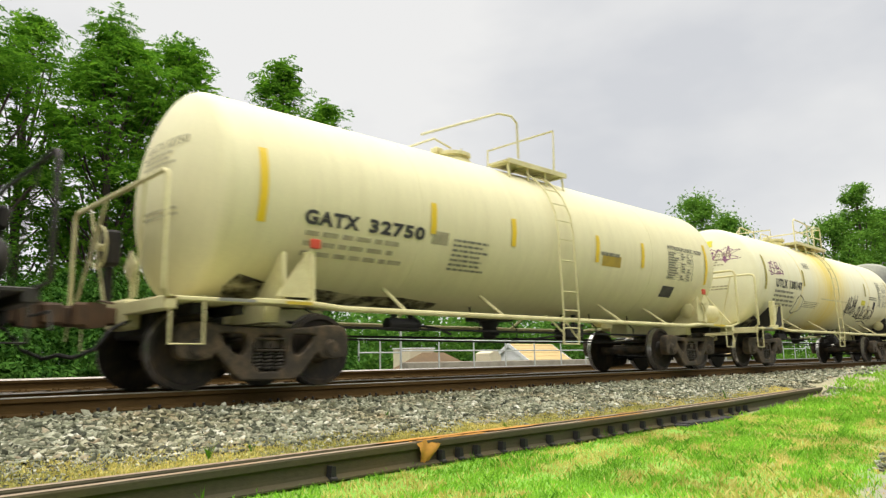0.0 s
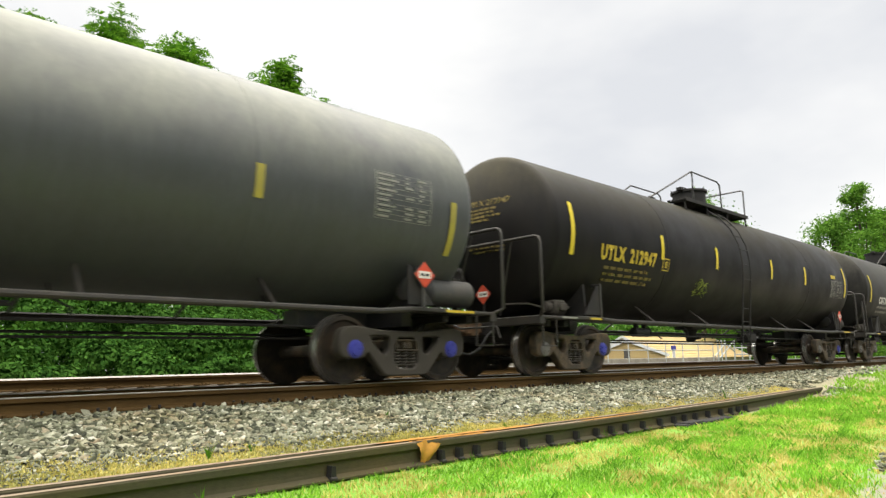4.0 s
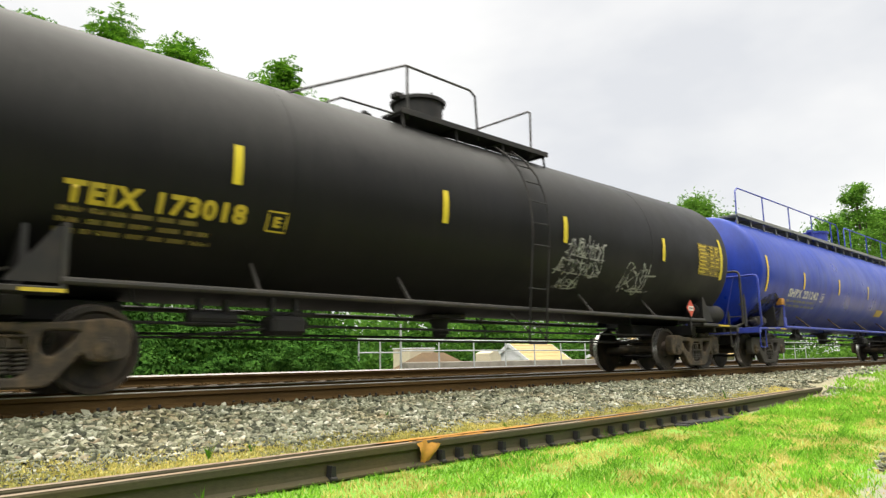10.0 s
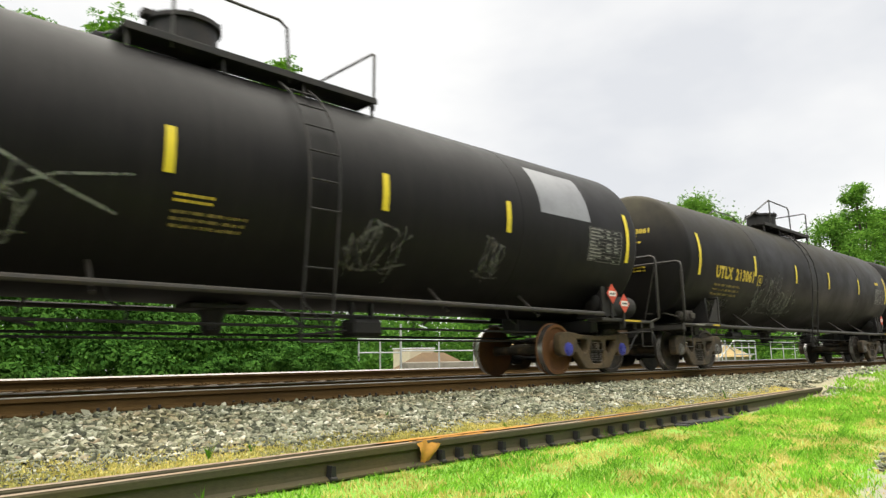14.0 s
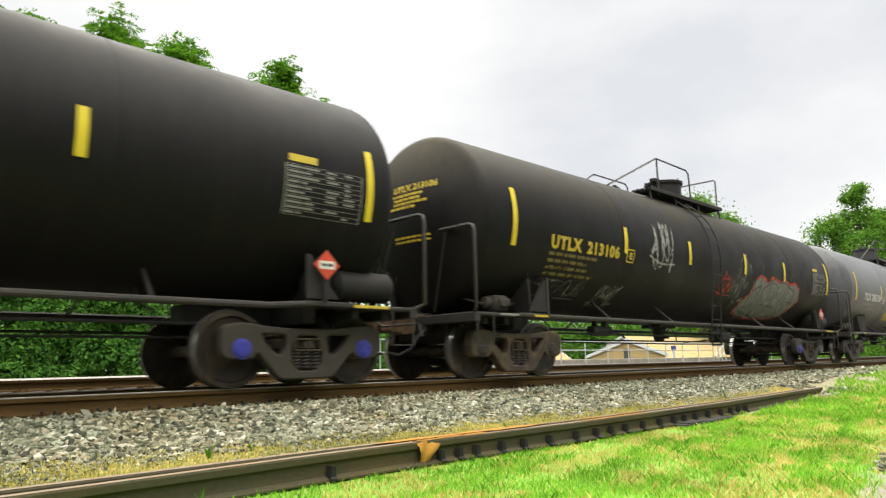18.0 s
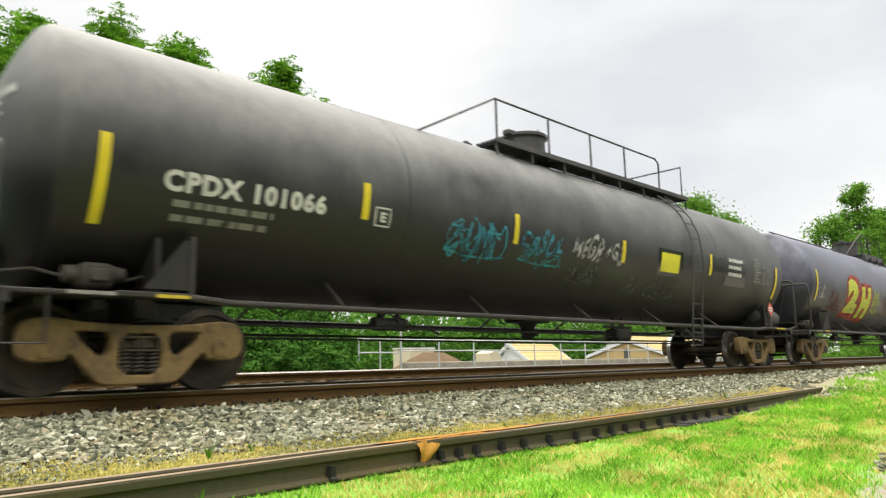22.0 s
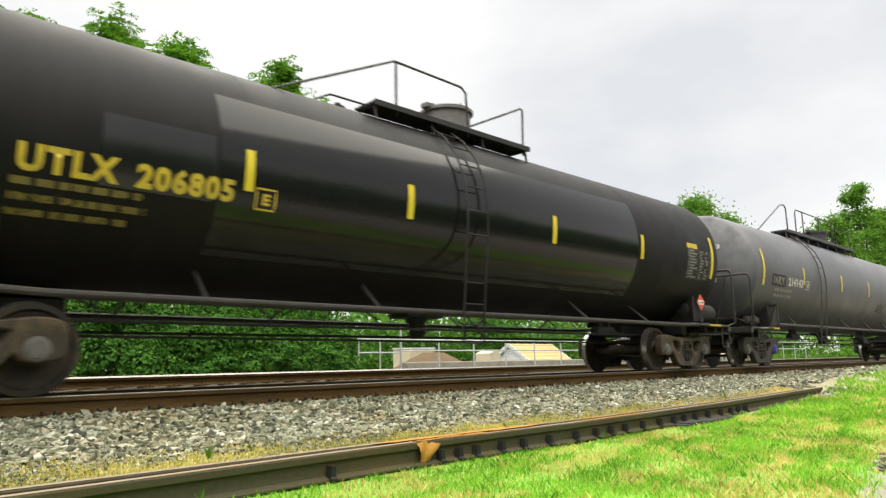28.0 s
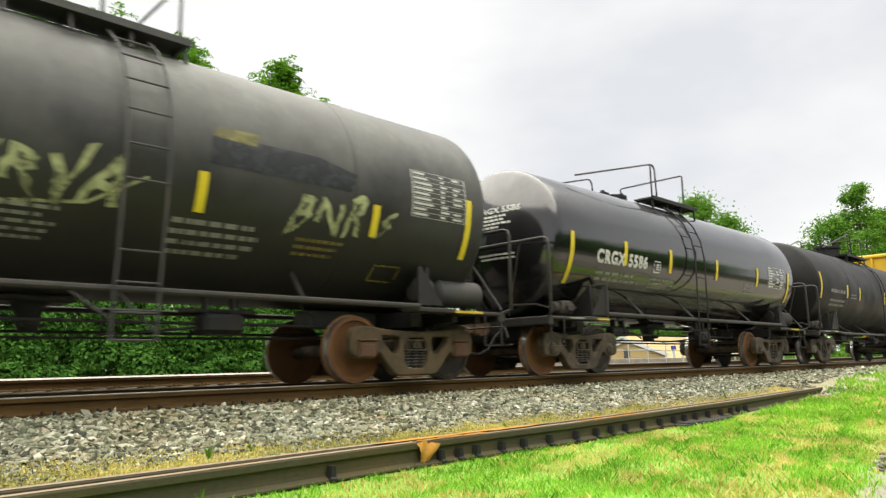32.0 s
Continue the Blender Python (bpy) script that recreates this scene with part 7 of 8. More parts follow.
tank_spec(s=77.57, rail_z=1.05, struts=(-4.8, -2.2, 3.07, 4.96), grab=1, half=6.98, shell=7.85, paint=BLACK3, label="black tank car with white lettering", stripes=stripes(7.6, -4.33, -1.58, 1.55, 4.3, a=(-10, 8)), ladder=.76, rails=rail_std(.1), words=[("CBTX 738161", -6.59, -4.38, -19, -9, "white")],
         lines=[(-6.62, -4.97, -35, -22, 2, "white_worn"), (6.4, 7.5, -20, 1, 9, "white_worn"), (4.27, 5.13, -35, -28, 3, "white_worn"), (1.32, 2.4, -31, -29, 1, "white_worn")], head_mat="white_worn", caps="ggbg", truck2=M["truck_grey"], dome=(-.5, .5, .4),
         tags=tags(("scrawl", "spray_grey", -2.3, -1.4, -23, -10, 11, 7, .04), ("scrawl", "spray_dim", -3.4, -2.5, -34, -22, 12, 5, .05)))
tank_spec(s=95.59, rail_z=1.09, head_shield=1, half=6.92, shell=7.6, paint=BLACK, label="black tank car covered in white graffiti", stripes=[(-7.26, -11, 28), (-4.3, -11, 8), (-1.48, -11, 8), (1.43, -11, 7), (4.26, -11, 8), (7.14, -11, 29)], ladder=-.36, rails=rail_std(-.2),
         words=[("HSRX 3130", -6.68, -4.86, -3, 7, "white")], lines=[(-6.68, -5.07, -18, -6, 2, "white_worn"), (5.95, 7.05, -6, 22, 10, "white"), (3.74, 4.73, -28, -18, 3, "white_worn"), (-2.45, -1.4, -29, -19, 3, "white_worn"), (1.3, 2.4, -16, -13, 1, "white_worn")],
         patches=[(2.4, 3.2, -7, 8, "panel_yellow", 0), (5.4, 5.9, -32, -20, "white_worn", 0), (5.45, 5.85, -31, -21, "black_text", 0)], head_mat="white_worn", truck2=M["truck_brown"], dome=(-.7, .55, .36),
         tags=tags(("scrawl", "spray_darkred", -6.2, -5.1, -44, -22, 13, 6, .05), ("scrawl", "spray_grey", -4.8, -3.5, -44, -16, 14, 7, .05), ("scrawl", "spray_white", .4, 1.3, -40, -20, 15, 6, .05), ("scrawl", "spray_white", 1.3, 2.3, -40, -22, 16, 6, .05),
                   ("line", "spray_white", [(3.0, -38), (2.95, -22), (3.2, -15), (3.6, -20), (3.68, -34), (3.45, -45), (3.2, -46), (3.28, -40), (3.02, -38)], .07), ("scrawl", "spray_white", 3.15, 3.5, -32, -20, 17, 4, .04)))
tank_spec(s=113.52, rail_z=1.085, struts=(-4.5, -2.2, 2.21, 4.46), boxes=(-4.6, -3.7), grab=1, placard_x=5.86, half=6.87, shell=7.8, paint=DARKGREY, label="dark grey tank car with yellow lettering", stripe=M["yellow"], stripes=[(-7.6, -19, 15), (-4.87, -11, 6), (-1.6, -12, 6), (1.32, -11, 6), (4.75, -12, 6), (7.45, -20, 16)], ladder=.50, rails=rail_std(-.3),
         words=[("TEIX 173018", -6.61, -4.69, -28, -19, "yellow_text")], lines=[(-6.63, -4.98, -42, -29, 3, "yellow_text_worn"), (6.35, 7.4, -17, 8, 8, "yellow_text")], patches=[(6.31, 7.44, -18, 9, "yellow_text_worn", 0)], head_mat="yellow_text", dome=(-.5, .5, .4), caps="tttt", truck=M["truck"],
         tags=tags(("scrawl", "spray_white", 1.45, 2.55, -18, -8, 21, 12, .034), ("scrawl", "spray_white", 1.25, 2.5, -30, -21, 22, 12, .034), ("scrawl", "spray_white", 1.45, 2.0, -42, -34, 25, 4, .034), ("scrawl", "spray_white", 3.45, 4.45, -38, -20, 23, 7, .05)))
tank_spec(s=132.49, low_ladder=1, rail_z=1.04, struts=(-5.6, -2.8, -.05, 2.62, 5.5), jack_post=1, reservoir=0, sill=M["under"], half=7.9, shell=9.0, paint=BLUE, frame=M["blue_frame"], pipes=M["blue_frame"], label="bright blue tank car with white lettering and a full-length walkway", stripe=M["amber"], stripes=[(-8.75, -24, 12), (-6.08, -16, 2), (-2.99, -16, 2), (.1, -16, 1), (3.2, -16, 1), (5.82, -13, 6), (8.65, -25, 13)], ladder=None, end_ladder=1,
         walk=(-8.9, 9.2), deck_mat=M["grating"], dome=(-.6, .45, .40), saddle=M["under"],
         rails=[[(-8.8, -.85, 4.0), (-8.75, -.85, 4.74), (-8.6, -.85, 4.84), (-.35, -.85, 4.84), (-.16, -.85, 4.74), (-.14, -.85, 4.0)], [(.52, -.85, 4.0), (.54, -.85, 4.74), (.65, -.85, 4.84), (9.05, -.85, 4.84), (9.26, -.85, 4.7), (9.3, -.85, 4.0)]]
         + [[(x, -.85, 3.95), (x, -.85, 4.83)] for x in (-6.9, -4.86, -2.85, -.92, 1.24, 3.27, 5.29, 7.32)],
         words=[("SHPX 221242", -7.13, -4.80, -26, -17, "white")], lines=[(-7.1, -4.73, -40, -29, 2, "white_worn"), (7.4, 8.5, -17, 12, 9, "white"), (2.84, 4.37, -27, -25, 1, "white_worn")],
         patches=[(5.95, 7.2, 6, 13, "panel_tan", 0), (5.95, 6.95, -4, 4, "panel_tan", 0), (5.95, 7.25, -14, -6, "panel_tan", 0), (5.45, 6.0, -31, -24, "label_orange", 0), (6.1, 6.7, -27, -16, "label_orange", 0), (6.1, 6.7, -42, -28, "panel_tan", 0), (6.16, 6.64, -39, -31, "black_text", 0), (1.55, 2.35, -38, -28, "panel_ochre", 0)],
         head_mat="white", truck=M["truck_grey"], truck2=M["truck_brown"], tags=tags(("blob", "soot", BELLY, .004), ("blob", "soot", [(-x, a) for x, a in BELLY], .004)), patch_label="faded pale label", caps="tttt", tankmat=M["under"])
tank_spec(s=151.43, rail_z=0.985, plate=1, second_placard=(7.26, 1.30), half=6.92, shell=7.75, paint=BLACK, label="black tank car with repaint squares greyed by a painted sky reflection", stripes=stripes(7.42, -4.35, -1.56, 1.37, 3.9), ladder=.33, rails=rail_std(.1), words=[("UTLX  212933", -6.52, -4.41, -18, -6, "yellow_text")],
         lines=[(-6.51, -5.08, -38, -20, 3, "yellow_text_worn"), (-1.46, -.95, -23, -18, 2, "yellow_text"), (-1.46, -.55, -34, -25, 3, "yellow_text_worn"), (6.15, 7.2, -20, 3, 10, "white_worn")], patches=[(-5.0, -3.7, 4, 36, "panel_sky_grey", 0), (4.75, 6.2, 6, 42, "panel_sky_grey", 0)], head_mat="yellow_text", rusty=(2,), caps="tgbb", truck2=M["truck_brown"],
         tags=tags(("scrawl", "spray_grey", -4.0, -2.8, -42, -20, 31, 8, .045), ("line", "spray_grey", [(-3.4, -8), (-2.7, -20), (-2.0, -30)], .04), ("line", "spray_grey", [(-3.3, -30), (-2.6, -18), (-1.9, -14)], .03), ("scrawl", "spray_dim", .9, 1.9, -42, -18, 32, 7, .06), ("scrawl", "spray_dim", 3.4, 3.9, -39, -17, 33, 6, .05)))
tank_spec(s=169.32, rail_z=0.965, half=6.78, shell=7.75, paint=BLACK2, label="dusty brown-topped black tank car with faint graffiti", stripes=stripes(7.42, -4.38, -1.55, 1.2, 4.2), ladder=-.40, rails=rail_std(.2), words=[("UTLX  213061", -6.58, -4.46, -18, -7, "yellow_text")],
         lines=[(-6.57, -5.13, -36, -23, 3, "yellow_text_worn"), (6.15, 7.25, -20, 4, 10, "white_worn")], patches=[(6.2, 6.6, 5.5, 9, "yellow_text", 0)], head_mat="yellow_text", tags=tags(("scrawl", "spray_dim", -4.1, -2.6, -46, -14, 34, 8, .06), ("scrawl", "spray_grey", -2.6, -1.3, -46, -24, 35, 7, .05), ("scrawl", "spray_dim", -6.6, -5.4, -50, -38, 36, 7, .05)))
tank_spec(s=187.11, rail_z=0.95, half=6.84, shell=7.75, paint=BLACK, label="black tank car with yellow lettering", stripes=stripes(7.42, -4.22, -1.49, 1.36, 3.9), ladder=.41, rails=rail_std(.15), words=[("UTLX  213194", -6.47, -4.31, -18, -7, "yellow_text")],
         lines=[(-6.43, -5.03, -37, -19, 3, "yellow_text_worn"), (6.15, 7.28, -20, 3, 10, "white_worn")], patches=[(6.2, 6.6, 4.5, 8, "yellow_text", 0)], head_mat="yellow_text", caps="ttbb", truck2=M["truck_grey"], tags=tags(("scrawl", "spray_grey", 1.5, 2.5, -40, -18, 37, 7, .09)))
tank_spec(s=204.91, rail_z=0.985, half=6.83, shell=7.75, front=8.0, paint=BLACK2, label="black tank car with a large grey and red graffiti piece", stripes=stripes(7.43, -4.11, -1.48, 1.42, 3.97), ladder=-.41, rails=rail_std(0), dome=(-.1, .42, .4), words=[("UTLX  213106", -6.45, -4.32, -16, -7, "yellow_text")],
         lines=[(-6.47, -4.96, -36, -18, 4, "yellow_text_worn"), (6.2, 7.35, -20, 4, 10, "white_worn")], patches=[(6.25, 6.65, 6, 9, "yellow_text", 0)], head_mat="yellow_text", caps="ttbg", truck2=M["truck_grey"],
         tags=tags(("scrawl", "spray_white", -3.1, -2.2, -12, 14, 41, 7, .05), ("scrawl", "spray_red", .15, .75, -32, -16, 42, 7, .035), ("scrawl", "spray_grey", .9, 1.8, -36, -3, 43, 7, .04), ("blob", "puff_grey", PUFF, .006), ("scrawl", "spray_black", 2.0, 4.9, -52, -16, 47, 9, .05), ("line", "spray_red", PUFF + PUFF[:1], .07, .011),
                   ("scrawl", "spray_white", 2.0, 4.9, -48, -20, 44, 12, .03), ("scrawl", "spray_grey", -4.6, -3.9, -54, -38, 45, 7, .06), ("scrawl", "spray_dim", -6.9, -5.2, -50, -36, 46, 9, .045)))
tank_spec(s=222.78, grab=1, half=6.83, shell=7.8, paint=GREY13, frame=M["grey_frame"], label="flat grey tank car with white lettering and yellow squares", stripes=stripes(7.5, -4.55, -1.76, 1.45, 4.45, a=(-12, 6)), ladder=-.75, rails=rail_std(-.3), words=[("TILX 285130", -6.56, -4.63, -17, -7, "white")],
         lines=[(-6.59, -4.8, -33, -20, 2, "white_worn"), (-3.68, -2.64, -28, -18, 3, "white_worn"), (.86, 1.7, -44, -26, 4, "white_worn"), (6.3, 7.4, -17, 8, 9, "white_worn"), (4.2, 5.3, -28, -18, 3, "white_worn")], patches=[(-3.56, -2.8, -43, -31, "panel_ochre", 0), (-.30, .45, -58, -32, "panel_yellow", .06)], head_mat="white_worn", dome=(-.9, .5, .42), caps="tttt",
         tags=tags(("scrawl", "spray_white", 1.65, 2.5, -30, -7, 51, 7, .05), ("scrawl", "spray_white", 2.3, 3.2, -34, -8, 52, 7, .05), ("scrawl", "spray_grey", 3.5, 4.5, -48, -16, 53, 8, .05)), truck=M["truck_grey"])
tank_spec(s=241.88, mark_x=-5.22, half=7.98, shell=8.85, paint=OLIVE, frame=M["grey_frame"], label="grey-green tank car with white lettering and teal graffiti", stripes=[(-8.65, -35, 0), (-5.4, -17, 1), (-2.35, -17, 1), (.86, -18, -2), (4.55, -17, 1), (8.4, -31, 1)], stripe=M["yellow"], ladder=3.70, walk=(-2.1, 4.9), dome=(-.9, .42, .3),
         rails=[[(-3.9, -.8, 3.80), (-2.03, -.85, 4.82), (3.55, -.85, 4.80), (3.68, -.85, 4.7), (3.65, -.85, 3.95)], [(4.74, -.85, 3.92), (4.76, -.85, 4.82), (4.76, .85, 4.82), (4.74, .85, 3.92)]] + [[(x, -.85, 3.95), (x, -.85, 4.8)] for x in (-2.0, -.5, .9, 2.2)],
         words=[("CPDX 101066", -8.04, -6.01, -18, -9, "white")], lines=[(-7.91, -6.4, -33, -21, 2, "white_worn"), (5.5, 6.4, -18, 1, 3, "white"), (7.0, 8.05, -18, 6, 8, "white_worn")], patches=[(2.2, 3.25, -23, -2, "panel_black", 0), (2.32, 3.1, -20, -5, "panel_yellow", 0), (4.68, 5.35, -15, 0, "panel_black", 0), (5.35, 6.5, -24, 4, "panel_black", 0)],
         head_mat="white", truck=M["truck_tan"], truck2=M["truck_tan"], caps="tttt", tags=tags(("scrawl", "spray_teal", -3.8, -2.6, -27, -10, 61, 10, .05), ("word", "spray_teal", "CRSUL", -2.2, -1.05, -21, -8, 3.1), ("scrawl", "spray_teal", -2.1, -1.1, -27, -18, 62, 5, .035), ("word", "spray_white", "MEGR.4G3", -.75, .85, -19, -5, 4.4), ("scrawl", "spray_dim", -.7, .1, -36, -24, 65, 8, .04), ("scrawl", "spray_dim", 1.2, 1.8, -40, -28, 66, 6, .04), ("scrawl", "spray_dim", 2.1, 3.2, -42, -28, 64, 8, .05)))
tank_spec(s=262.42, rail_z=.985, half=8.25, shell=9.2, paint=VIOLET, frame=M["grey_frame"], label="violet-grey tank car with a yellow and red graffiti piece", stripes=[(-8.95, -26, 9), (-.21, -19, -2), (2.79, -19, -3), (5.9, -19, -2), (8.7, -24, 11)], ladder=None, walk=(-1.4, 1.2), deck_y=-.6, side_plate=1, dome=(-1.35, .45, .5), vents=(),
         rails=[[(-2.8, -.7, 3.95), (-1.47, -.85, 4.80), (-.6, -.85, 4.80), (-.46, -.85, 4.7), (-.46, -.85, 4.1)], [(1.1, -.85, 4.05), (1.12, -.85, 4.80), (1.12, .85, 4.80), (1.1, .85, 4.05)], [(-1.45, -.85, 4.05), (-1.45, -.85, 4.8)]],
         lines=[(6.5, 7.4, -19, 1, 3, "white_worn"), (7.5, 8.0, -19, 2, 5, "grey_text")], words=[], head_mat="white_worn", truck=M["truck_tan"], truck2=M["truck_grey"], caps="tttt", tankmat=M["placard_white"],
         tags=tags(("blob", "spray_red", PIECE, .005), ("blob", "spray_red", PIECE2, .0055), ("letter", "spray_red", "2", -6.12, -4.72, -41, 11, .007, .13), ("letter", "spray_red", "H", -4.62, -3.36, -47, 4, .007, .13),
                   ("letter", "spray_lime", "2", -6.0, -4.84, -37, 7, .010, .085), ("letter", "spray_lime", "H", -4.5, -3.48, -43, 0, .010, .085),
                   ("scrawl", "spray_white", -8.9, -8.2, -20, -8, 71, 8, .05), ("scrawl", "spray_lime", -3.15, -2.4, -30, -4, 72, 6, .035), ("scrawl", "spray_darkred", -2.0, -.8, -34, -8, 73, 8, .04), ("line", "spray_darkred", curve_through([(-.6, -14), (.3, -9), (1.0, -14), (1.7, -10), (2.5, -13), (2.75, -20), (2.6, -28)]), .06),
                   ("scrawl", "spray_darkred", -7.6, -6.4, -34, -14, 75, 8, .045), ("scrawl", "spray_bone", 2.95, 4.65, -39, -26, 76, 8, .10), ("scrawl", "spray_bone", 3.35, 4.5, -54, -43, 78, 6, .085), ("scrawl", "spray_pink", 5.1, 6.1, -37, -14, 77, 7, .05)), patches=[(3.9, 4.6, -27, -10, "panel_dull", 0), (6.38, 7.46, -21, 3, "panel_black", 0)])
tank_spec(s=282.85, rail_z=.975, half=7.92, shell=8.9, paint=OLIVE, frame=M["grey_frame"], label="dark olive-grey tank car with white block lettering", stripes=[(-8.7, -36, -1), (-6.0, -19, -1), (-3.14, -18, -1), (-.1, -18, -1), (2.63, -19, -3), (5.45, -17, -3), (8.7, -35, -1)], ladder=None, end_ladder=1, walk=(-9.0, 8.2), deck_y=-.30, dome=(-1.7, .45, .42), vents=(-4.0,),
         rails=[[(-9.3, -.5, 3.9), (-9.3, -.5, 4.42), (-9.3, .5, 4.42), (-9.3, .5, 3.9)], [(-1.2, -.85, 3.95), (-1.2, -.85, 4.82), (1.1, -.85, 4.82), (1.1, -.85, 3.95)], [(-.1, -.85, 3.95), (-.1, -.85, 4.82)]],
         words=[("PROX 31336", -7.82, -6.0, -16, -7, "white")], lines=[(-7.85, -5.97, -33, -21, 2, "white_worn"), (7.35, 8.45, -20, 6, 9, "white_worn")], patches=block_name(-7.97, -4.17, 3, 21) + [(2.6, 3.3, -30, -20, "panel_ochre", 0)], head_mat="white_worn", truck=M["truck_grey"], caps="tttt",
         tags=tags(("scrawl", "spray_green", -3.7, -1.8, -32, -6, 81, 8, .045), ("scrawl", "spray_bone", -1.5, .6, -28, -10, 82, 9, .06), ("scrawl", "spray_pale", 3.3, 4.8, -40, -14, 83, 8, .05), ("scrawl", "spray_grey", 4.6, 6.2, -38, -18, 84, 8, .04)))
tank_spec(s=301.99, rail_z=0.965, boxes=(4.5,), half=6.94, shell=7.8, paint=BLACK, label="black tank car with a wide glossy repainted strip", stripes=stripes(7.5, -4.19, -1.74, 1.54, 4.42, a=(-13, 5), ends=(-20, 16)), ladder=-.49, rails=rail_std(), dome=(-.2, .38, .42), dome_mat=M["cap_grey"], words=[("UTLX  206805", -6.50, -4.36, -19, -9, "yellow_text")],
         lines=[(-6.53, -5.08, -38, -21, 3, "yellow_text_worn"), (6.35, 7.4, -22, 2, 10, "white_worn")], patches=[(-4.55, 4.27, -44, 31, "panel_sheen", 0), (-5.79, -4.6, -20, 8, "panel_black", 0), (6.33, 6.8, 3, 7, "yellow_text", 0)], patch_label="glossy black repaint", head_mat="yellow_text")
tank_spec(s=321.43, rail_z=1.1, struts=(-6.66, -1.96, .49, 2.9, 5.54), placard_x=8.45, reservoir=0, half=8.32, shell=9.03, front=9.32, paint=GREY18, frame=M["grey_frame"], label="long dark grey tank car with white numbers", stripes=[(-8.95, -18, 18), (-6.06, -11, 7), (-2.68, -11, 8), (.25, -12, 7), (2.92, -10, 8), (5.64, -10, 7), (8.85, -18, 18)], ladder=-4.76, walk=(-5.3, 1.3), dome=(-.9, .42, .22),
         rails=[[(-7.2, -.78, 3.82), (-5.5, -.85, 4.80), (-5.15, -.85, 4.86), (-5.02, -.85, 4.76), (-5.0, -.85, 3.95)], [(-4.28, -.85, 3.95), (-4.26, -.85, 4.74), (-4.15, -.85, 4.84), (-.5, -.85, 4.84), (-.4, -.85, 4.74), (-.42, -.85, 3.95)], [(1.08, -.85, 3.95), (1.1, -.85, 4.84), (1.1, .85, 4.84), (1.08, .85, 3.95)]] + [[(x, -.85, 3.95), (x, -.85, 4.83)] for x in (-3.6, -2.1, -.8)],
         words=[("IARX", -8.28, -7.5, -15, -7, "white_worn"), ("214143", -7.23, -6.14, -15, -6, "white")], lines=[(-8.12, -6.46, -31, -19, 2, "white_worn"), (5.86, 6.76, -32, -23, 3, "white_worn"), (7.75, 8.7, -14, 8, 8, "yellow_text_worn"), (5.92, 7.0, -15, -11, 1, "yellow_text_worn")],
         patches=[(-8.37, -7.41, -17, -5, "under", 0), (4.35, 4.95, -16, 1, "panel_ochre", 0), (4.85, 5.4, -42, -33, "label_orange", 0), (4.85, 5.35, -31, -24, "panel_black", 0)], head_mat="white", brace=1, caps="gbbt", truck=M["truck_grey"], tags=tags(("scrawl", "spray_dim", 1.5, 2.3, -30, -20, 91, 6, .05), ("line", "yellow_text_worn", [(7.28, -36), (7.78, -36), (7.78, -25), (7.28, -25), (7.28, -36)], .03)))
tank_spec(s=338.33, rail_z=1.035, placard="none", rusty=(2,), struts=(-2.2, 2.28), half=4.45, shell=5.4, front=5.42, end_placards=0, paint=DUSTY_LIT, frame=M["grey_frame"], label="short dark grey tank car with pale green graffiti", stripes=[(-5.1, -34, 1), (-1.98, -23, -6), (.93, -25, -8), (3.33, -25, -9), (5.07, -31, 3)], ladder=.29, walk=(-1.0, 1.0), dome=(-1.6, .30, .12), rails=rail_short(-2.12, -.88, -.03, .87, 4.8), boxes=(-1.4, 1.6),
         words=[("CRGX  19509", -4.17, -2.10, -18, -9, "white")], lines=[(-4.2, -2.49, -35, -20, 3, "white_worn"), (3.95, 5.0, -11, 14, 9, "white"), (.67, 1.74, -47, -28, 4, "white_worn"), (2.21, 2.94, -41, -30, 3, "yellow_text_worn"), (-1.6, -.4, -46, -30, 5, "white_worn")], head_mat="white", brace=1, journal=1, truck=M["truck_brown"], caps="tttt",
         tags=tags(("word", "spray_pale", "SERVA", -1.6, .2, -27, -9, 1.2), ("line", "spray_pale", [(-1.7, -27), (-.9, -30), (-.2, -27), (.35, -14)], .035), ("word", "spray_pale", "BNR S", 2.1, 3.65, -26, -9, 2.3), ("scrawl", "spray_grey", -3.65, -3.1, -48, -39, 99, 5, .06), ("scrawl", "spray_grey", -2.85, -1.5, -46, -39, 102, 12, .06), ("line", "yellow_text_worn", [(3.55, -50), (4.0, -50), (4.0, -40), (3.55, -40), (3.55, -50)], .03), ("scrawl", "spray_dim", -4.9, -4.3, -26, -5, 100, 8, .05), ("blob", "ghost_yellow", [(-3.0, 4), (-2.9, 12), (-2.3, 13), (-1.9, 10), (-1.3, 13), (-1.25, 2), (-1.8, -1), (-2.3, 1), (-2.6, 3)], .006), ("blob", "ghost_yellow", [(1.0, 8), (1.1, 13), (1.6, 13), (1.55, 7)], .006), ("blob", "ghost_blue", [(1.0, -4), (1.0, 9), (2.4, 9), (3.0, 4), (2.9, -5)], .004)))
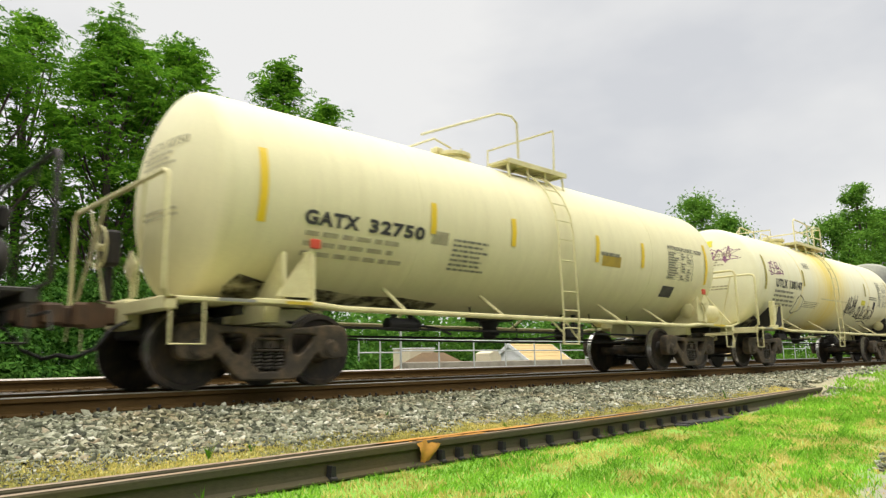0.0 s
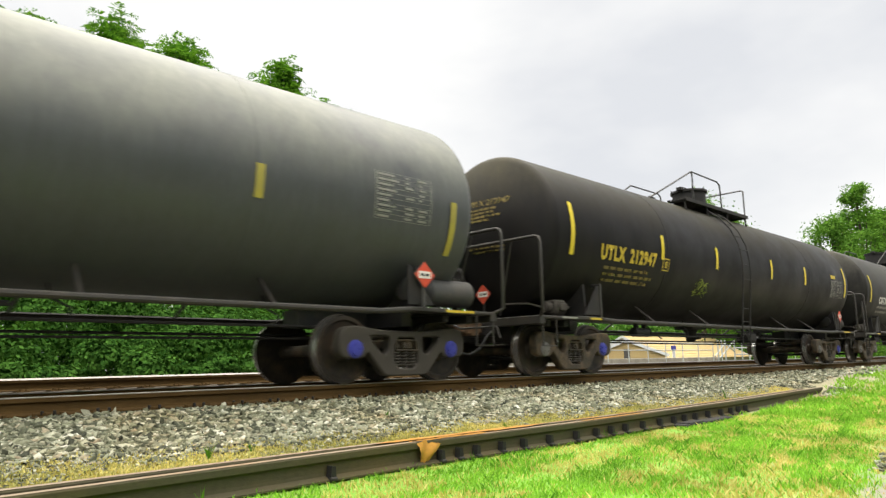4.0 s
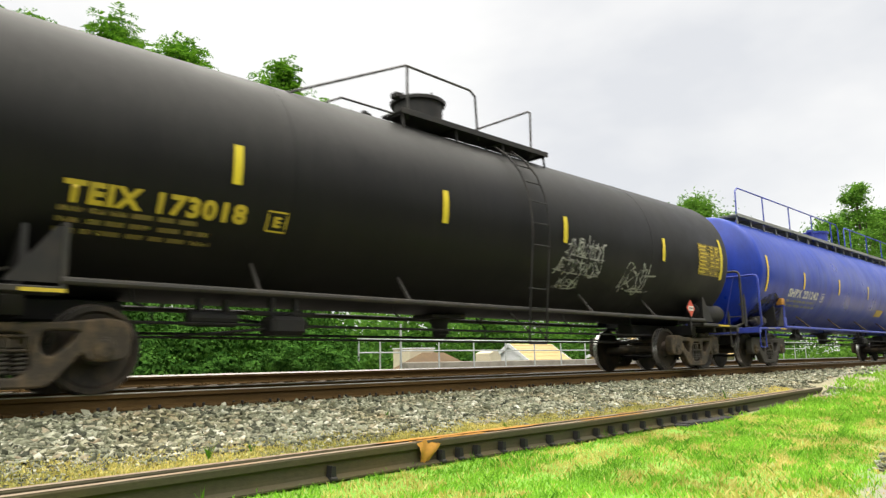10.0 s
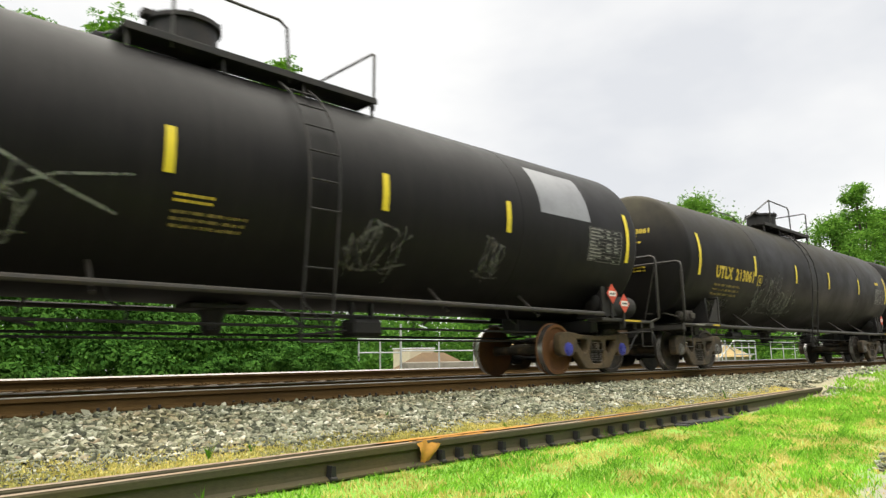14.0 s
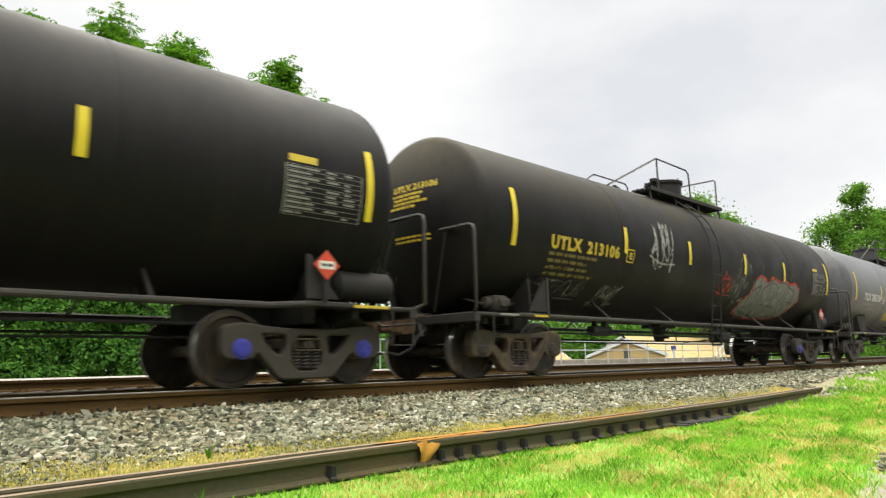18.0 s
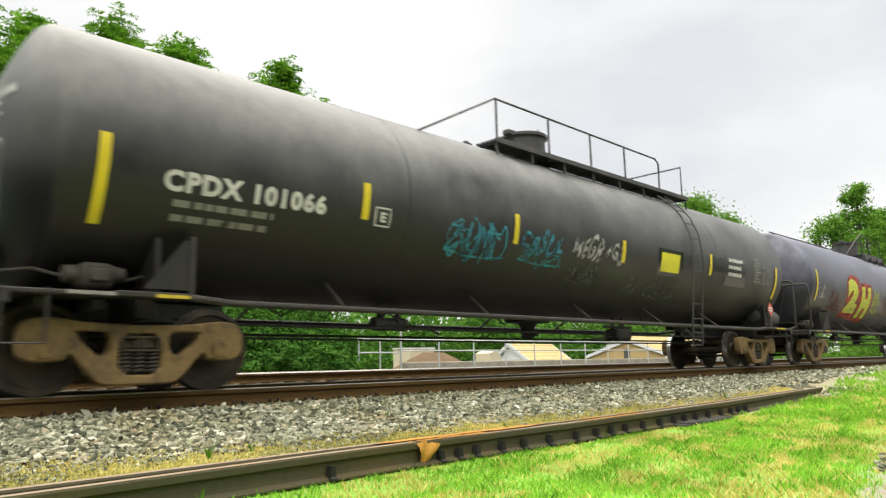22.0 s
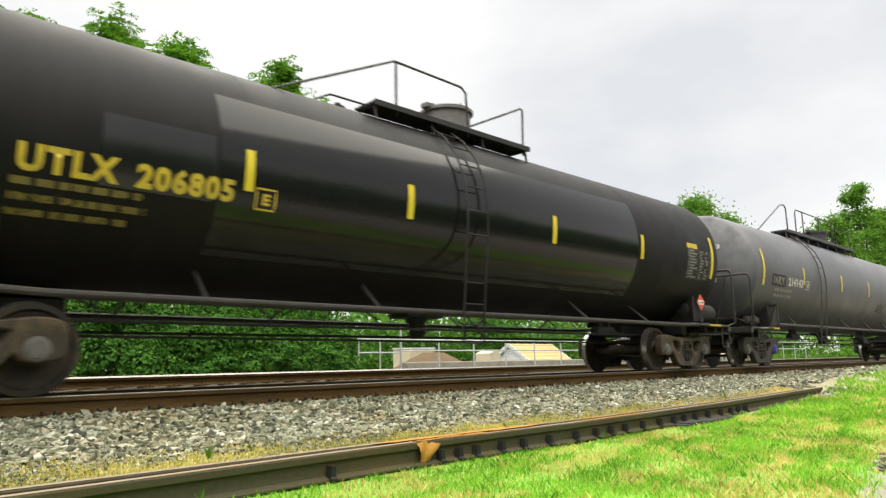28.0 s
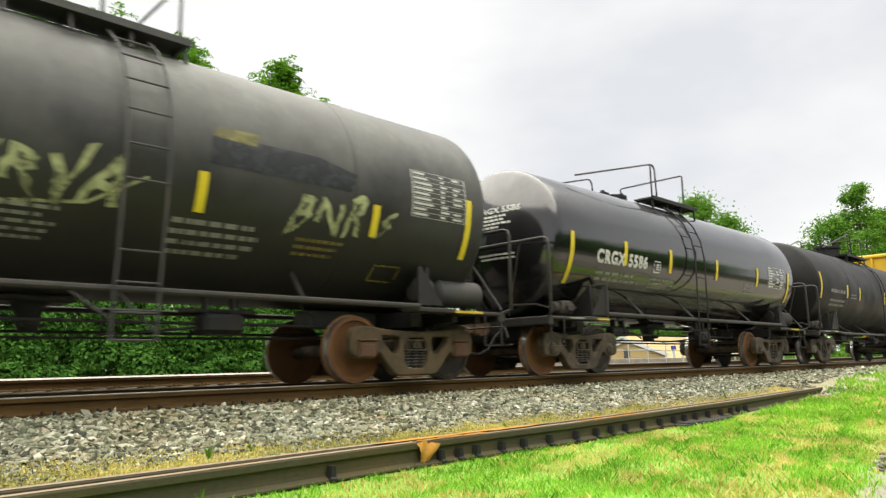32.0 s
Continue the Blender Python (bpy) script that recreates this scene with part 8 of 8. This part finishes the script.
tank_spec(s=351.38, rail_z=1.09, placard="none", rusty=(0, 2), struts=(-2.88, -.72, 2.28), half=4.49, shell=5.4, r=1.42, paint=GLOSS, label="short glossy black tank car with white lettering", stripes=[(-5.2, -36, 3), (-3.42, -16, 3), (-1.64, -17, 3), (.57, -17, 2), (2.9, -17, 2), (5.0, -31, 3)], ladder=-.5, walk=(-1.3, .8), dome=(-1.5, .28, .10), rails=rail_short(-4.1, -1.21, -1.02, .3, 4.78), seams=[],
         words=[("CRGX 5586", -4.40, -2.58, -17, -6, "white")], lines=[(-4.33, -2.58, -33, -23, 2, "white_worn"), (-2.39, -1.25, -34, -23, 3, "white_worn"), (3.65, 4.7, -16, 6, 8, "white"), (2.17, 2.83, -27, -16, 3, "white_worn")], head_mat="white", brace=1, truck=M["truck"], caps="tttt")
tank_spec(s=365.25, half=5.3, shell=6.2, r=1.42, paint=DARKGREY, label="dark grey tank car with white print", stripes=[(-6.1, -19, 14), (-3.6, -14, 3), (-2.25, -15, 3), (.8, -15, 3), (3.2, -15, 3), (6.1, -19, 14)], ladder=.3, walk=(-1.4, .9), rails=rail_short(-3.6, -.9, -.6, .7, 4.78), boxes=(-1.4, 1.6),
         lines=[(-5.2, -3.7, -14, -5, 1, "white_worn"), (-5.2, -3.7, -30, -18, 2, "white_worn"), (-3.2, -2.5, -16, -8, 2, "white_worn")])
for c, dx in zip(CARS[3:19], (-.86, .2, -.1, -.15, -.73, .04, -.83, .3, -.73, .45, -.05, -.2, -.3, 0.0, .5, 0.0)):
    c["dome"] = (dx, .43, .63)
train = [tank_car(c) for c in CARS]


def yellow_boxcar(s_front):
    """The tall yellow car that follows the tank cars; its leading end comes into view last."""
    car = thing("boxcar", "tall yellow steel boxcar behind the last tank car", "boxcar", (s_front + 8.0, YC, RT))
    part("body", kept("boxcar_body", lambda s: s.box((-7.85, -1.45, 1.05), (7.85, 1.45, 4.75), .03)), M["car_yellow"], car, "yellow steel body")
    part("roof", kept("boxcar_roof", lambda s: s.box((-7.95, -1.52, 4.75), (7.95, 1.52, 4.95), .06)), M["car_yellow"], car, "yellow roof edge")
    for y in (-1.4, -.7, 0, .7, 1.4):
        part("end_post", kept("end_post", lambda s: s.box((-8.0, -.05, 1.05), (-7.85, .05, 4.75), .02)), M["car_yellow"], car, "", pose(0, y, 0))
    for k in range(15):
        for sy in (-1, 1):
            part("side_post", kept("side_post", lambda s: s.box((-.05, -.06, 1.1), (.05, .06, 4.74), .02)), M["car_yellow"], car, "", pose(-7.4 + k * 1.06, sy * 1.47, 0))
    part("sill", kept("boxcar_sill", lambda s: s.box((-8.2, -.25, .75), (8.2, .25, 1.05), .02)), M["under"], car, "black centre sill")
    for k in (-1, 1):
        part("coupler", kept("coupler", coupler_shape), M["coupler"], car, "rusty knuckle coupler", pose(0, 0, 0, 0, 0, 0 if k > 0 else 180) @ pose(8.25, 0, .86))
        part("truck_bolster", kept("truck_bolster", bolster_shape), M["truck"], car, "cast steel truck bolster", pose(k * 6.0, 0, 0))
        for sy in (-1, 1):
            part("side_frame", MESHES["side_frame"], M["truck"], car, "cast steel truck side frame with rust", pose(k * 6.0, sy * .99, 0))
        for da in (-.889, .889):
            axle = part("wheelset", MESHES["axle"], M["truck"], car, "wheelset turning on its axle", pose(k * 6.0 + da, 0, .457))
            for sy in (-1, 1):
                part("wheel", MESHES["wheel", sy], M["wheel"], axle, "steel wheel with flange")
            WHEELSETS.append((axle, k * 6.0 + da))
    return car


train.append(yellow_boxcar(373.4))
STARTS = [c["s"] for c in CARS] + [381.4]


def motions():
    """The train rolls by at an even speed; every wheelset turns as it rolls."""
    for car, s in zip(train, STARTS):
        walk(car, [(t, pose(s - SPEED * t, YC, RT)) for t in (0.0, 8.0, 16.0, 24.0, 32.0)])
    turn = math.degrees(SPEED / 0.457)
    for axle, ax in WHEELSETS:
        walk(axle, [(k / 15, pose(ax, 0, .457, 0, -((turn * k / 15 + 37 * ax) % 360), 0)) for k in range(481)])


motions()
